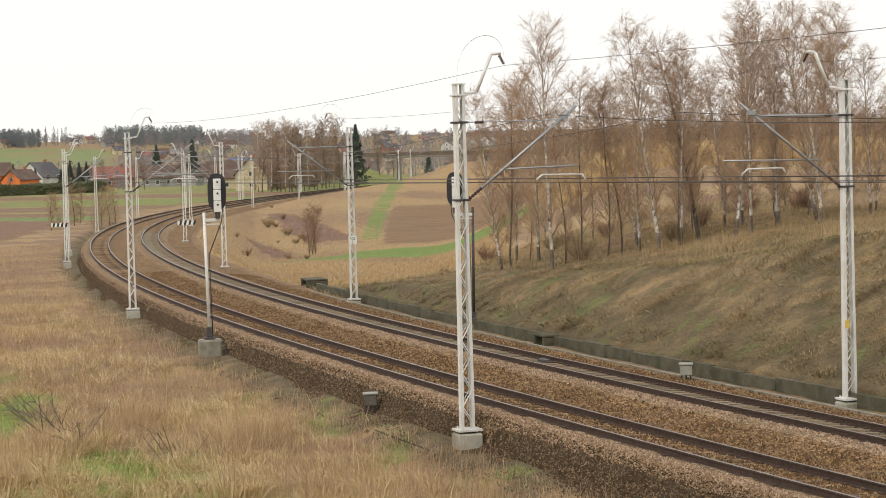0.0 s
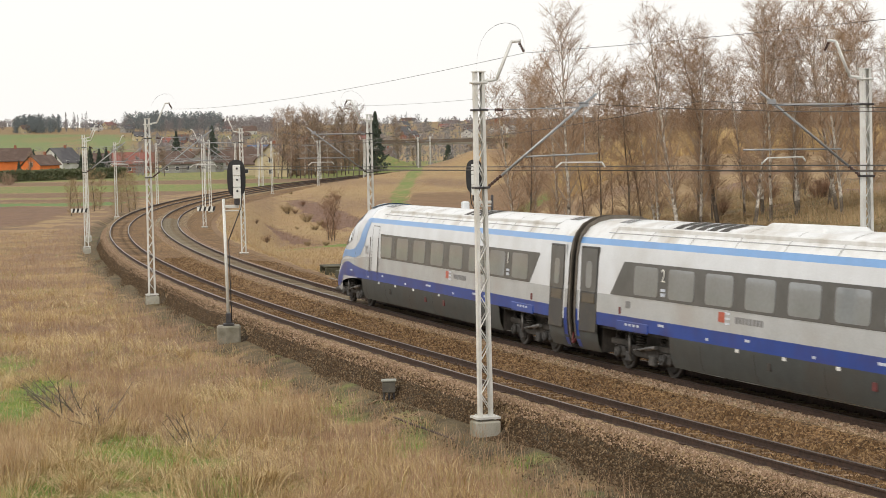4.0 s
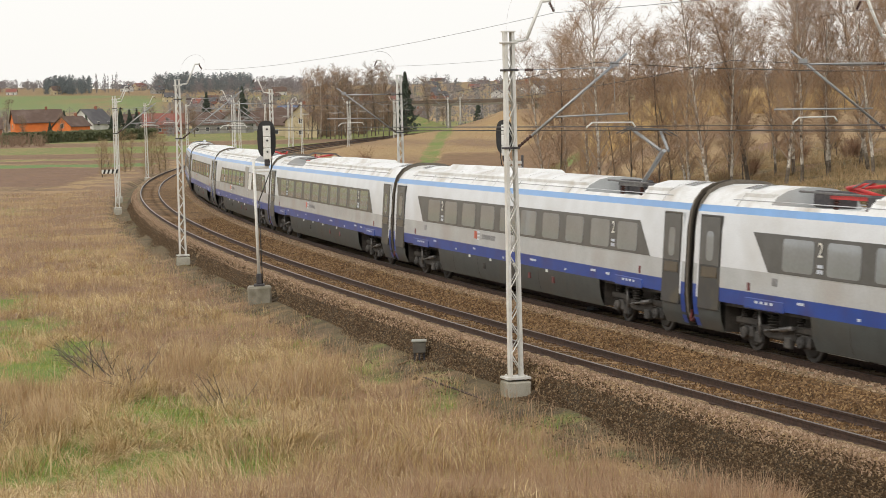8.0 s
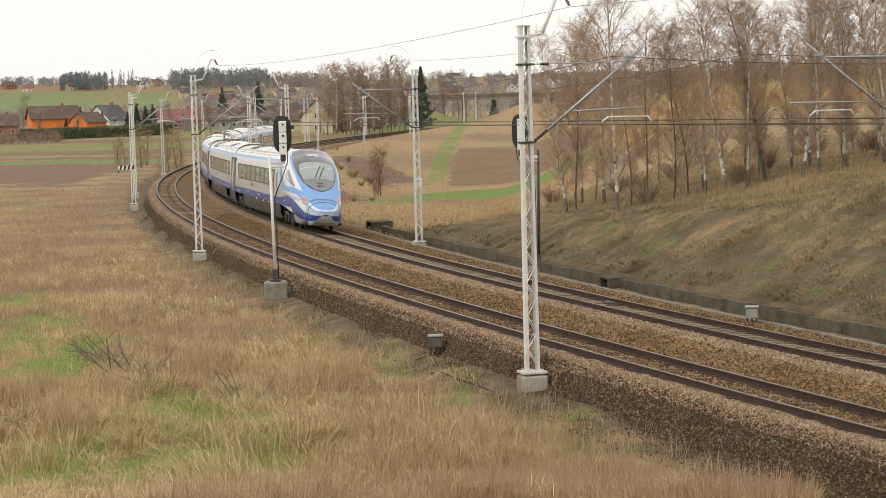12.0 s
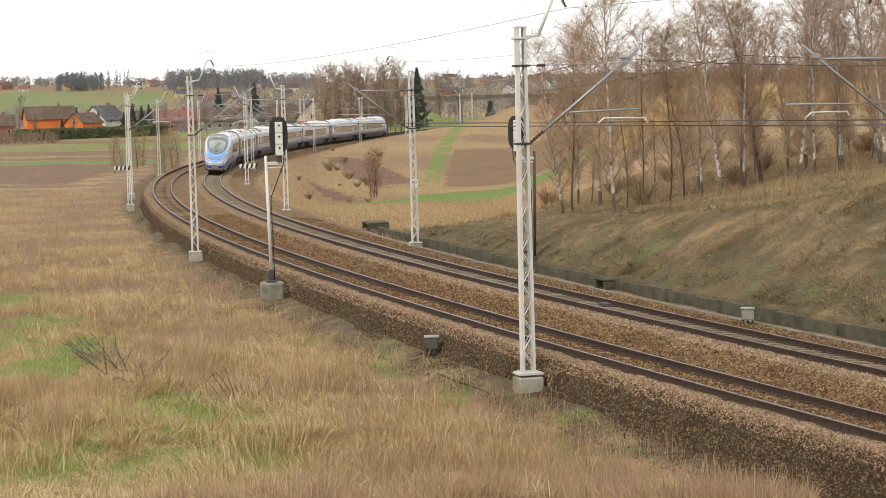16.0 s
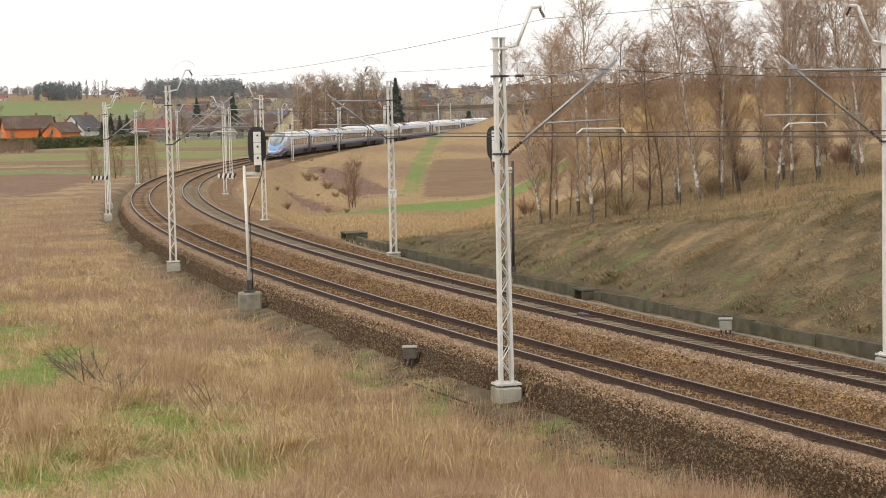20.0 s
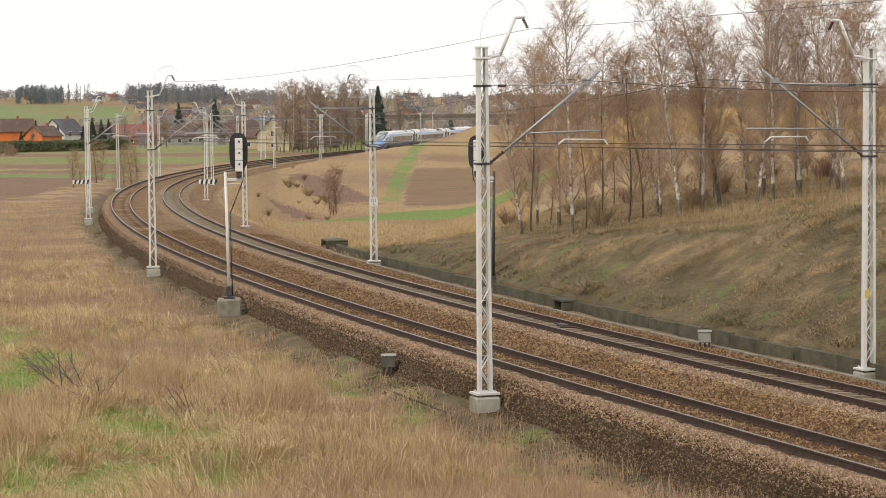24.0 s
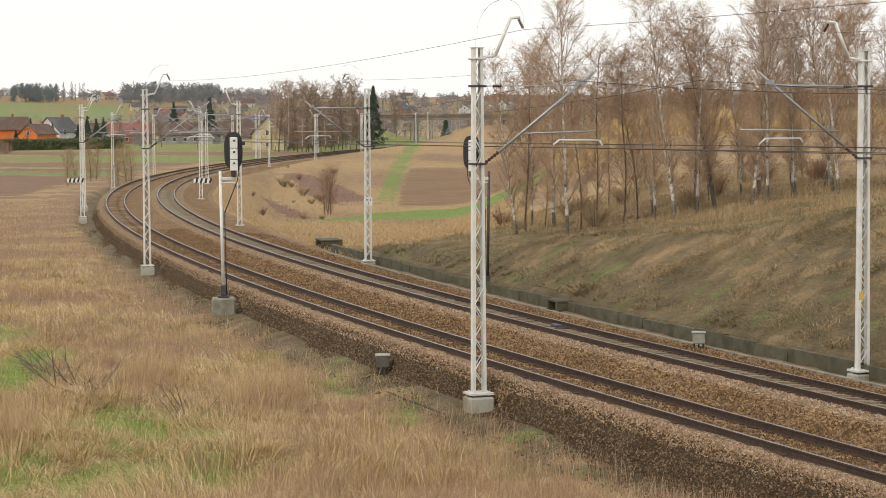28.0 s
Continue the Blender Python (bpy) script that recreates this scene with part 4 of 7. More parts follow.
def top_decal(name, material, parent, rows, proud=0.012, n=11, label=""):
    """A panel on the roof or nose: rows of x and half-width."""
    verts, faces = [], []
    xs = np.linspace(rows[0][0], rows[-1][0], 16)
    for x in xs:
        w = float(np.interp(x, [a for a, _ in rows], [b for _, b in rows]))
        x = nx(x)
        for j in range(n):
            y = -w + 2 * w * j / (n - 1)
            verts.append((x + proud * 0.5, y, roof_z(x, y) + proud))
    for i in range(15):
        for j in range(n - 1):
            faces.append((i * n + j, (i + 1) * n + j, (i + 1) * n + j + 1, i * n + j + 1))
    return mesh_part(name, verts, faces, material, parent, label, flat=False)


def slab(x0, x1, z0, z1, y, e, slant=0.0, depth=0.03, bevel=0.012, corner=0.0):
    """A thin upright panel on side e, its top shifted forward by slant."""
    bm = bmesh.new()
    box(bm, x0, x1, min(e * y, e * (y - depth)), max(e * y, e * (y - depth)), z0, z1)
    for v in bm.verts:
        t = (v.co.z - z0) / (z1 - z0)
        v.co.x += (slant if not isinstance(slant, tuple) else slant[v.co.x > (x0 + x1) / 2]) * (t - 0.5)
        v.co.y -= e * 0.012 * t
    if corner:
        across = [q for q in bm.edges if abs(q.verts[0].co.y - q.verts[1].co.y) > depth * 0.7]
        bmesh.ops.bevel(bm, geom=across, offset=corner, segments=3, profile=0.5, affect="EDGES")
    elif bevel:
        bmesh.ops.bevel(bm, geom=bm.edges[:], offset=bevel, segments=1, affect="EDGES")
    return bm


def bogie(parent, x):
    b = part("bogie", boxes((x - 2.05, x + 2.05, -0.55, 0.55, 0.30, 1.0), bevel=0.03), TBOGIE, parent, "grimy two-axle bogie")
    part("bolster", boxes((x - 0.35, x + 0.35, -1.10, 1.10, 0.40, 0.60), bevel=0.03), TBOGIE, b)
    for s in (1, -1):
        y0, y1 = sorted((s * 0.93, s * 1.08))
        for xa, xb, za, zb in ((-0.95, 0.95, 0.42, 0.68), (-1.95, -0.85, 0.62, 0.78), (0.85, 1.95, 0.62, 0.78)):
            part("side_beam", boxes((x + xa, x + xb, y0, y1, za, zb), bevel=0.03), TBOGIE, b)
    for dx in (-1.35, 1.35):
        for e in (1, -1):
            bm = bmesh.new()
            rod(bm, (x + dx, e * 0.68, 0.445), (x + dx, e * 0.82, 0.445), 0.445, 0.445, 24)
            rod(bm, (x + dx, e * 0.82, 0.445), (x + dx, e * 0.86, 0.445), 0.36, 0.30, 16)
            part("wheel", bm, TBOGIE, b)
            bm = boxes((x + dx - 0.24, x + dx + 0.24, *sorted((e * 0.90, e * 1.10)), 0.30, 0.60), bevel=0.06)
            rod(bm, (x + dx, e * 1.09, 0.445), (x + dx, e * 1.20, 0.445), 0.15, 0.13, 12)
            rod(bm, (x + dx, e * 1.19, 0.445), (x + dx, e * 1.23, 0.445), 0.07, 0.05, 10)
            part("axle_box", bm, TGRIME, b, "worn grey axle box")
            for k in (-0.30, 0.30):
                part("spring", ribbed((x + dx + k, e * 1.0, 0.56), (x + dx + k, e * 1.0, 0.98), 6, 0.10), TBOGIE, b)
            part("brake_unit", boxes((x + dx * 0.52 - 0.16, x + dx * 0.52 + 0.16, *sorted((e * 1.02, e * 1.16)), 0.24, 0.50), bevel=0.03), TGRIME, b)
    for e in (1, -1):
        part("spring", ribbed((x, e * 1.12, 0.56), (x, e * 1.12, 1.04), 7, 0.16), TBOGIE, b)
        bm = bmesh.new()
        rod(bm, (x - 1.05, e * 1.2, 0.74), (x - 0.45, e * 1.2, 0.66), 0.055, 0.055, 10)
        rod(bm, (x - 0.45, e * 1.2, 0.66), (x + 0.25, e * 1.2, 0.57), 0.03, 0.03, 8)
        part("yaw_damper", bm, TSTEEL, b)
        bm = bmesh.new()
        rod(bm, (x + 0.55, e * 1.16, 0.42), (x + 0.62, e * 1.16, 1.0), 0.04, 0.04, 8)
        part("damper", bm, TSTEEL, b)
        part("sand_pipe", rods([(x + 1.75, e * 1.0, 0.9), (x + 1.85, e * 1.0, 0.5), (x + 1.8, e * 0.9, 0.2)], 0.025), TGRIME, b)
    return b


def pantograph(parent, x, raised, e):
    """e: +1 when the knee points to the front."""
    p = part("pantograph", boxes((x - 0.9, x + 0.9, -0.55, -0.45, 3.72, 3.80), (x - 0.9, x + 0.9, 0.45, 0.55, 3.72, 3.80), (x - 0.9, x - 0.8, -0.55, 0.55, 3.72, 3.80), (x + 0.8, x + 0.9, -0.55, 0.55, 3.72, 3.80)), TRED if not raised else TSTEEL, parent, "folded red pantograph" if not raised else "raised grey pantograph")
    k, h = (e * 0.95, 4.75) if raised else (e * 0.9, 3.98)
    hx, hz = (-e * 0.35, 5.3) if raised else (-e * 0.75, 4.12)
    bm = bmesh.new()
    rod(bm, (x - e * 0.5, 0, 3.8), (x + k, 0, h), 0.06)
    rod(bm, (x - e * 0.3, 0.1, 3.8), (x + k * 0.95, 0.1, h - 0.05), 0.02)
    part("lower_arm", bm, TRED if not raised else GALV, p)
    bm = bmesh.new()
    for s in (-1, 1):
        rod(bm, (x + k, s * 0.12, h), (x + hx, s * 0.42, hz), 0.045)
    part("upper_arm", bm, TRED if not raised else GALV, p)
    bm = bmesh.new()
    for dx in (-0.18, 0.18):
        box(bm, x + hx + dx - 0.04, x + hx + dx + 0.04, -0.55, 0.55, hz, hz + 0.07)
        for s in (-1, 1):
            rod(bm, (x + hx + dx, s * 0.55, hz + 0.03), (x + hx + dx, s * 0.85, hz - 0.12), 0.018)
    part("pan_head", bm, TSTEEL, p)
    for s in (-1, 1):
        for t in (0.5, -0.5):
            part("insulator", ribbed((x + s * 0.7, t, 3.48), (x + s * 0.7, t, 3.73), 4, 0.09), INSUL, p)


def glyph(text, size, m, material, parent, name="lettering"):
    cu = bpy.data.curves.new(name, "FONT")
    cu.body, cu.size, cu.extrude = text, size, 0.003
    cu.align_x, cu.align_y = "CENTER", "CENTER"
    t = bpy.data.objects.new(name, cu)
    me = bpy.data.meshes.new_from_object(t)
    bpy.data.objects.remove(t)
    me.materials.append(material)
    ob = new(name, me)
    ob.parent = parent
    ob.matrix_local = m
    return ob


def side_text(text, size, x, z, y, e, material, parent):
    m = pose(x, e * y, z, 90, 0, 180 if e > 0 else 0)
    return glyph(text, size, m, material, parent)


def train_car(name, kind, slant=(0.8, 0.8), band=(10.05, -10.8), well=0, raised=False, pods=(), grilles=(), first=False, blank=False):
    """One car; kind 'mid' or 'end' (nose at +x). well: +1 or -1 for the roof well's end."""
    end = kind == "end"
    NOSED[0] = end
    x0, x1 = (-15.44, nx(5.0)) if end else (-13.465, 13.465)
    label = "streamlined end car of a white and blue express train" if end else ("white and blue train car with a roof well for its pantograph" if well else "white and blue express train car with dark windows")
    e = empty(name, Matrix(), label, "train car", "cars of the train")
    ba, bb = (8.7, -11.75) if end else (9.8, -9.8)
    xs = [x0, x0 + 0.12] + list(np.linspace(x0 + 1, x1 - 1, 9)) + [x1 - 0.12, x1]
    fl = dict(flat=False)
    for nm, i0, i1, m in (("blue_sill", 2, 3, TBLUE), ("lower_side", 3, 4, TGREY), ("upper_side", 4, 6, TWHITE), ("light_blue_stripe", 6, 7, TSKY)):
        mesh_part(nm, *skin(xs, i0, i1), m, e, **fl)
    # roof, broken by the well
    if well:
        wa, wb = sorted((well * 5.8, well * 10.0))
        for a, b in ((x0, wa), (wb, x1)):
            mesh_part("roof", *skin(list(np.linspace(a, b, 5)), 7, 11), TROOF, e, "white roof", **fl)
        prof = [(a, y, z) for a in (wa, wb) for y, z in ((1.285, 3.42), (1.22, 3.51), (1.15, 3.46), (-1.15, 3.46), (-1.22, 3.51), (-1.285, 3.42))]
        mesh_part("well_floor", prof, [(j, j + 6, j + 7, j + 1) for j in range(5)], TROOF, e)
        for a in (wa, wb):
            r = [(a, y, z) for y, z in SECT[7:]] + [(a, -y, z) for y, z in SECT[7:-1][::-1]]
            mesh_part("well_bulkhead", r, [tuple(range(len(r)))], TGREY, e, "grey curved bulkhead")
        pantograph(e, (wa + wb) / 2 - well * 0.3, raised, well)
        part("roof_switchgear", boxes((wa + 0.2, wa + 0.9, -0.7, 0.7, 3.5, 3.85), bevel=0.05), DARKSTEEL, e)
        part("roof_insulator_box", boxes((wb - 1.0, wb - 0.3, -0.5, 0.3, 3.5, 3.9), bevel=0.05), DARKSTEEL, e)
        bm = bmesh.new()
        rod(bm, (wa + 0.2, 0.6, 3.82), (wb - 0.2, 0.6, 3.86), 0.03)
        part("roof_busbar", bm, TSTEEL, e)
    else:
        mesh_part("roof", *skin(xs, 7, 11), TROOF, e, "white roof", **fl)
    for a, b in pods:
        bm = bmesh.new()
        box(bm, a, b, -0.72, 0.72, 3.83, 4.06)
        for v in bm.verts:
            if v.co.z > 4.0:
                v.co.x += 0.35 * (1 if v.co.x < (a + b) / 2 else -1)
                v.co.y *= 0.8
        bmesh.ops.bevel(bm, geom=bm.edges[:], offset=0.05, segments=2, profile=0.5, affect="EDGES")
        part("roof_unit", bm, TROOF, e)
    for a, n in grilles:
        for i in range(n):
            for s in (1, -1):
                rows_ = [(a - 0.62 * i - d + 0.25 * (y - 0.5), y) for d in (0, 0.42) for y in (0.12, 0.4, 0.7, 0.97)]
                verts = [(x, s * y, float(np.interp(y, [0.0, 0.45, 0.8, 1.08], [3.97, 3.945, 3.85, 3.69])) + 0.02) for x, y in rows_]
                mesh_part("roof_grille", verts, [(j, j + 1, j + 5, j + 4) for j in range(3)], TBOGIE, e, "dark louvred grille")
    for a in ((x0 + 1.0, 2), (x1 - 2.0, 2)) if not end else ((x0 + 1.0, 2), (4.7, 3)):
        for i in range(a[1]):
            verts = [(a[0] + 0.38 * i + d, y, z + 0.01) for d in (0, 0.3) for y, z in ((0.2, 3.96), (0.45, 3.945), (0.8, 3.85))]
            mesh_part("roof_vent", verts, [(0, 3, 4, 1), (1, 4, 5, 2)], TBAND, e)
    for s in (1, -1):
        bm = bmesh.new()
        rod(bm, (x0 + 1.5, s * 1.17, 3.585), (x1 - 1.5, s * 1.17, 3.585), 0.012, 0.012, 4)
        part("roof_seam", bm, TGREY, e)
    # cross joints of the roof panels
    ends_of_well = sorted((well * 5.7, well * 10.1)) if well else (99, 99)
    for i in range(11):
        xj = x0 + 1.9 + (x1 - x0 - 3.8) * i / 10
        if ends_of_well[0] < xj < ends_of_well[1]:
            continue
        top = [(y, z) for y, z in SECT[7:]] + [(-y, z) for y, z in SECT[7:-1][::-1]]
        vs = [(xj + d, y * 1.004, z + 0.006) for d in (-0.016, 0.016) for y, z in top]
        m_ = len(top)
        mesh_part("roof_joint", vs, [(j, j + m_, j + m_ + 1, j + 1) for j in range(m_ - 1)], TJOINT, e)
    for s in (1, -1):
        for a, b in ((x0 + 1.9, wa - 0.1), (wb + 0.1, x1 - 1.9)) if well else ((x0 + 1.9, x1 - 1.9),):
            part("roof_ledge", boxes((a, b, *sorted((s * 0.98, s * 1.10)), 3.64, 3.785), bevel=0.03), TROOF, e, "low white ledge along the roof")
    # ends
    for x in (x0,) if end else (x0, x1):
        r = [(x, y, z) for y, z in SECT] + [(x, -y, z) for y, z in SECT[:-1][::-1]]
        mesh_part("end_wall", r, [tuple(range(len(r)))], TBOGIE, e)
    # underfloor skirts between and beyond the bogies
    spans = [(bb + 2.15, ba - 2.15), (x0, bb - 2.2)] + ([] if end else [(ba + 2.2, x1)])
    for a, b in spans:
        v, f = skin([a, a + 0.05, b - 0.05, b], 0, 2)
        h = len(v) // 2
        for vs in (v[:h], v[h:]):
            mesh_part("skirt", vs, f[:len(f) // 2], TSKIRT, e, "grey underfloor skirt", **fl)
        part("underframe", boxes((a + 0.05, b - 0.05, -1.18, 1.18, 0.36, 1.0)), TBOGIE, e)
    part("floor_pan", boxes((x0 + 0.05, (9.4 if end else x1 - 0.05), -1.3, 1.3, 1.02, 1.10)), TBOGIE, e)
    for x in (ba, bb):
        bogie(e, x)
        for s in () if end and x == ba else (1, -1):
            part("bogie_plate", boxes((x - 0.95, x + 0.95, *sorted((s * 1.39, s * 1.425)), 1.06, 1.32), bevel=0.02), TBLUE, e, "blue plate over the bogie")
            for i in range(4):
                part("marking", boxes((x - 0.45 + 0.24 * i, x - 0.31 + 0.24 * i, *sorted((s * 1.42, s * 1.43)), 1.2, 1.26)), TMARK, e)
    # windows
    if end:
        wa, wb = -12.7, 4.0
        panes = [3.2 - 2.09 * i for i in range(8)]
    else:
        wb, wa = band
        panes = [wb - 1.75 - (wb - wa - 2.95) / 9 * i for i in range(10)]
        if blank:
            panes = [8.0 - 1.99 * i for i in range(6)]
    for s in (1, -1):
        part("window_band", slab(wa, wb, 1.96, 2.86, 1.423, s, slant, 0.03, 0.0), TBAND, e, "dark grey window band")
        for c in panes:
            part("window_pane", slab(c - 0.70, c + 0.70, 2.03, 2.78, 1.432, s, 0.0, 0.02, 0.01, 0.11), TPANE, e)
        if blank:
            part("window_pane", slab(-11.5, -10.9, 2.05, 2.76, 1.432, s, 0.1, 0.02, 0.01), TPANE, e)
        if True:
            for c in (panes[-2] - 1.02,) if end else (panes[0] - 1.0, panes[-2] - 1.0):
                side_text("1" if first else "2", 0.47, c, 2.58, 1.434, s, TNUMBER, e)
                part("pictogram", boxes((c - 0.12, c + 0.12, *sorted((s * 1.42, s * 1.434)), 2.2, 2.27), (c - 0.12, c - 0.02, *sorted((s * 1.42, s * 1.434)), 2.07, 2.16), (c + 0.02, c + 0.12, *sorted((s * 1.42, s * 1.434)), 2.07, 2.16)), TMARK, e)
        # operator's mark: plain red and white shapes and a row of bars
        lx = -4.6 if end else (3.2 if slant[0] > 0 else 4.6)
        part("operator_mark", boxes((lx + 0.15, lx + 0.45, *sorted((s * 1.41, s * 1.424)), 1.66, 1.90)), TORANGE, e, "red square mark")
        part("operator_mark", boxes((lx - 0.12, lx + 0.12, *sorted((s * 1.41, s * 1.424)), 1.62, 1.67), (lx - 0.12, lx + 0.12, *sorted((s * 1.41, s * 1.424)), 1.74, 1.79), (lx - 0.12, lx + 0.12, *sorted((s * 1.41, s * 1.424)), 1.86, 1.91)), TMARK, e)
        part("lettering", boxes(*[(lx - 0.5 - 0.17 * i, lx - 0.38 - 0.17 * i, *sorted((s * 1.41, s * 1.422)), 1.68, 1.83) for i in range(8)]), TGREYMARK, e, "grey unreadable lettering")
        for x, z, w in ((-7.2, 1.32, 0.35), (-2.2, 1.3, 0.5), (0.6, 1.2, 0.12), (3.6, 1.32, 0.22), (5.6, 1.2, 0.12), (-5.0, 1.2, 0.12), (-8.3, 1.3, 0.25), (8.1, 1.34, 0.3)):
            part("marking", boxes((x - w / 2, x + w / 2, *sorted((s * 1.395, s * 1.421)), z - 0.03, z + 0.03)), TMARK, e)
        for x, z in ((1.9, 1.05), (-0.4, 1.05), (-3.4, 1.05), (4.1, 1.05)):
            part("jacking_mark", boxes((x - 0.08, x + 0.08, *sorted((s * 1.385, s * 1.41)), z - 0.04, z + 0.04)), WHITE, e)
        for x in (2.6, -1.8, -3.9):
            part("skirt_latch", boxes((x - 0.09, x + 0.09, *sorted((s * 1.33, s * 1.385)), 0.72, 0.9)), TBOGIE if x > 0 else TDKRED, e)
        for x in (-2.6, 0.2, 3.3, 6.0):
            if bb + 2.3 < x < ba - 2.3:
                decal("skirt_seam", TBOGIE, e, [x - 0.012, x + 0.012], 0.40, 1.02, 4, 0.004, (s,), "", False)
        part("side_badge", boxes((panes[0] + 0.9, panes[0] + 1.15, *sorted((s * 1.41, s * 1.422)), 1.66, 1.84)), TGREYMARK, e)
        # doors
        doors = ([] if blank else [x0 + 0.3]) + ([] if end else [x1 - 1.42])
        for d in doors:
            leaf = part("door", slab(d, d + 1.12, 0.86, 3.18, 1.428, s, 0.0, 0.04, 0.01), TDOOR, e, "dark plug door")
            part("door_glass", slab(d + 0.04, d + 1.08, 1.93, 3.14, 1.437, s, 0.0, 0.02, 0.02), TBAND, leaf)
            part("door_panel", slab(d + 0.14, d + 0.98, 1.64, 1.92, 1.437, s, 0.0, 0.02, 0.02), TBROWN, leaf, "brown panel")
            part("door_window", slab(d + 0.36, d + 0.74, 2.05, 2.78, 1.443, s, 0.0, 0.02, 0.03, 0.13), TPANE, leaf)
            decal("door_step_plate", TSKIRT, leaf, [d - 0.03, d + 1.15], 0.38, 0.90, 6, 0.012, (s,), "grey step plate", False)
            part("door_frame_rail", slab(d + 1.135 if d > 0 else d - 0.085, d + 1.205 if d > 0 else d - 0.015, 1.12, 3.2, 1.43, s, 0.0, 0.02, 0.01), TWHITE, leaf, "white rail at the door edge")
            hx = x1 - 2.91 if d > 0 else x0 + 2.91
            part("emergency_box", boxes((hx - 0.06, hx + 0.06, *sorted((s * 1.41, s * 1.428)), 1.47, 1.66)), TDKRED, e, "small dark red emergency box")
        for x, d in ((x0, 1), (x1, -1))[: 1 if end else 2]:
            decal("blue_end_strip", TBLUE, e, sorted([x, x + d * 0.24]), 0.40, 1.12, 5, 0.006, (s,), "blue strip at the body end", False)
        if blank and s > 0:
            part("service_door", slab(-4.75, -3.3, 1.5, 3.16, 1.428, s, 0.0, 0.03, 0.01), TGREY, e, "grey service door")
            part("white_blind", slab(-6.25, -5.05, 1.92, 2.82, 1.436, s, 0.0, 0.02, 0.01), WHITE, e, "white panel in the window band")
    if end:
        nose(e, first)
    return e


def bellows(parent, x):
    for i in range(5):
        a = x - 0.03 - 0.105 * i
        g = 0.985 if i in (0, 4) else 0.86
        r = [(a + d, y * f * g, 0.42 + (z - 0.34) * (g + 0.02) * (1 - 0.03 * (f < 1))) for d, f in ((0.0, 1.0), (-0.05, 0.94), (-0.1, 1.0)) for y, z in SECT + [(-y, z) for y, z in SECT[:-1][::-1]]]
        n = len(SECT) * 2 - 1
        faces = [(k * n + j, (k + 1) * n + j, (k + 1) * n + (j + 1) % n, k * n + (j + 1) % n) for k in range(2) for j in range(n)]
        mesh_part("bellows_fold", r, faces, TRUBBER if 0 < i < 4 else TFOLD, parent)
    for s in (1, -1):
        part("brake_pipe", rods([(x - 0.05, s * 1.2, 0.75), (x - 0.2, s * 1.28, 0.5), (x - 0.32, s * 1.28, 0.5), (x - 0.47, s * 1.2, 0.75)], 0.035), TDKRED, parent, "dark red hose")


def front_bands(e):
    """The blunt tip, cut into its painted bands by height."""
    xs = [nx(x) for x in list(np.linspace(12.9, 13.8, 22)) + [13.85, 13.9, 13.95, 13.98, 14.01, 14.04, 14.07, 14.09, 14.1]]
    hs = list(np.linspace(0.0, 1.0, 64))
    rows = []
    for x in xs:
        p = section(x)
        lo, hi = p[0][1], p[-1][1]
        zz = [lo + (hi - lo) * (1 - (1 - h) ** 1.6) for h in hs]
        yy = [float(np.interp(z, [q[1] for q in p], [q[0] for q in p])) for z in zz]
        rows.append([(x, y, z) for y, z in zip(yy, zz)])
    rows.append([(xs[-1] + 0.02, 0.0, q[2]) for q in rows[-1]])
    low = [r[0] for r in rows]
    mesh_part("nose_underside", low + [(x, -y, z) for x, y, z in low], [(i, i + 1, len(low) + i + 1, len(low) + i) for i in range(len(low) - 1)], TGREY, e)
    # lower edges of the bands, from the seam of the lid to the tip
    lines = [lambda k: -1.0, lambda k: 0.50 + 0.05 * k, lambda k: 0.92 - 0.12 * k, lambda k: 1.26 - 0.30 * k, lambda k: 1.34 - 0.31 * k, lambda k: 1.42 - 0.31 * k, lambda k: 9.0]
    names = ["grey_valance", "blue_front", "grey_chin", "light_blue_band", "white_front", "light_blue_lid"]
    tints = [TGREY, TBLUE, TGREY, TSKY, TWHITE, TSKY]
    n = 9
    for nm, tint, la, lb in zip(names, tints, lines, lines[1:]):
        bm = bmesh.new()
        for e_ in (1, -1):
            grid = []
            for x, row in zip(xs + [xs[-1] + 0.02], rows):
                k = min(1.0, max(0.0, (x - nx(12.9)) / (nx(14.0) - nx(12.9))))
                lo, hi = row[0][2], row[-1][2]
                za, zb = min(max(la(k), lo), hi), min(max(lb(k), lo), hi)
                zs = [za + (zb - za) * j / (n - 1) for j in range(n)]
                ys = np.interp(zs, [q[2] for q in row], [q[1] for q in row])
                grid.append([bm.verts.new((x, e_ * float(y), z)) for y, z in zip(ys, zs)])
            for g, h in zip(grid, grid[1:]):
                for j in range(n - 1):
                    q = (g[j], h[j], h[j + 1], g[j + 1])
                    bm.faces.new(q if e_ < 0 else q[::-1]).smooth = True
        bmesh.ops.remove_doubles(bm, verts=bm.verts[:], dist=0.0005)
        bmesh.ops.dissolve_degenerate(bm, dist=0.0004, edges=bm.edges[:])
        if len(bm.faces):
            part(nm, bm, tint, e)
        else:
            bm.free()


# outline of a headlamp: station, height, half height
OVAL = [(12.40 - 0.48 * math.cos(math.pi * i / 14), 1.545 + 0.15 * math.cos(math.pi * i / 14), 0.005 + 0.185 * math.sin(math.pi * i / 14)) for i in range(15)]


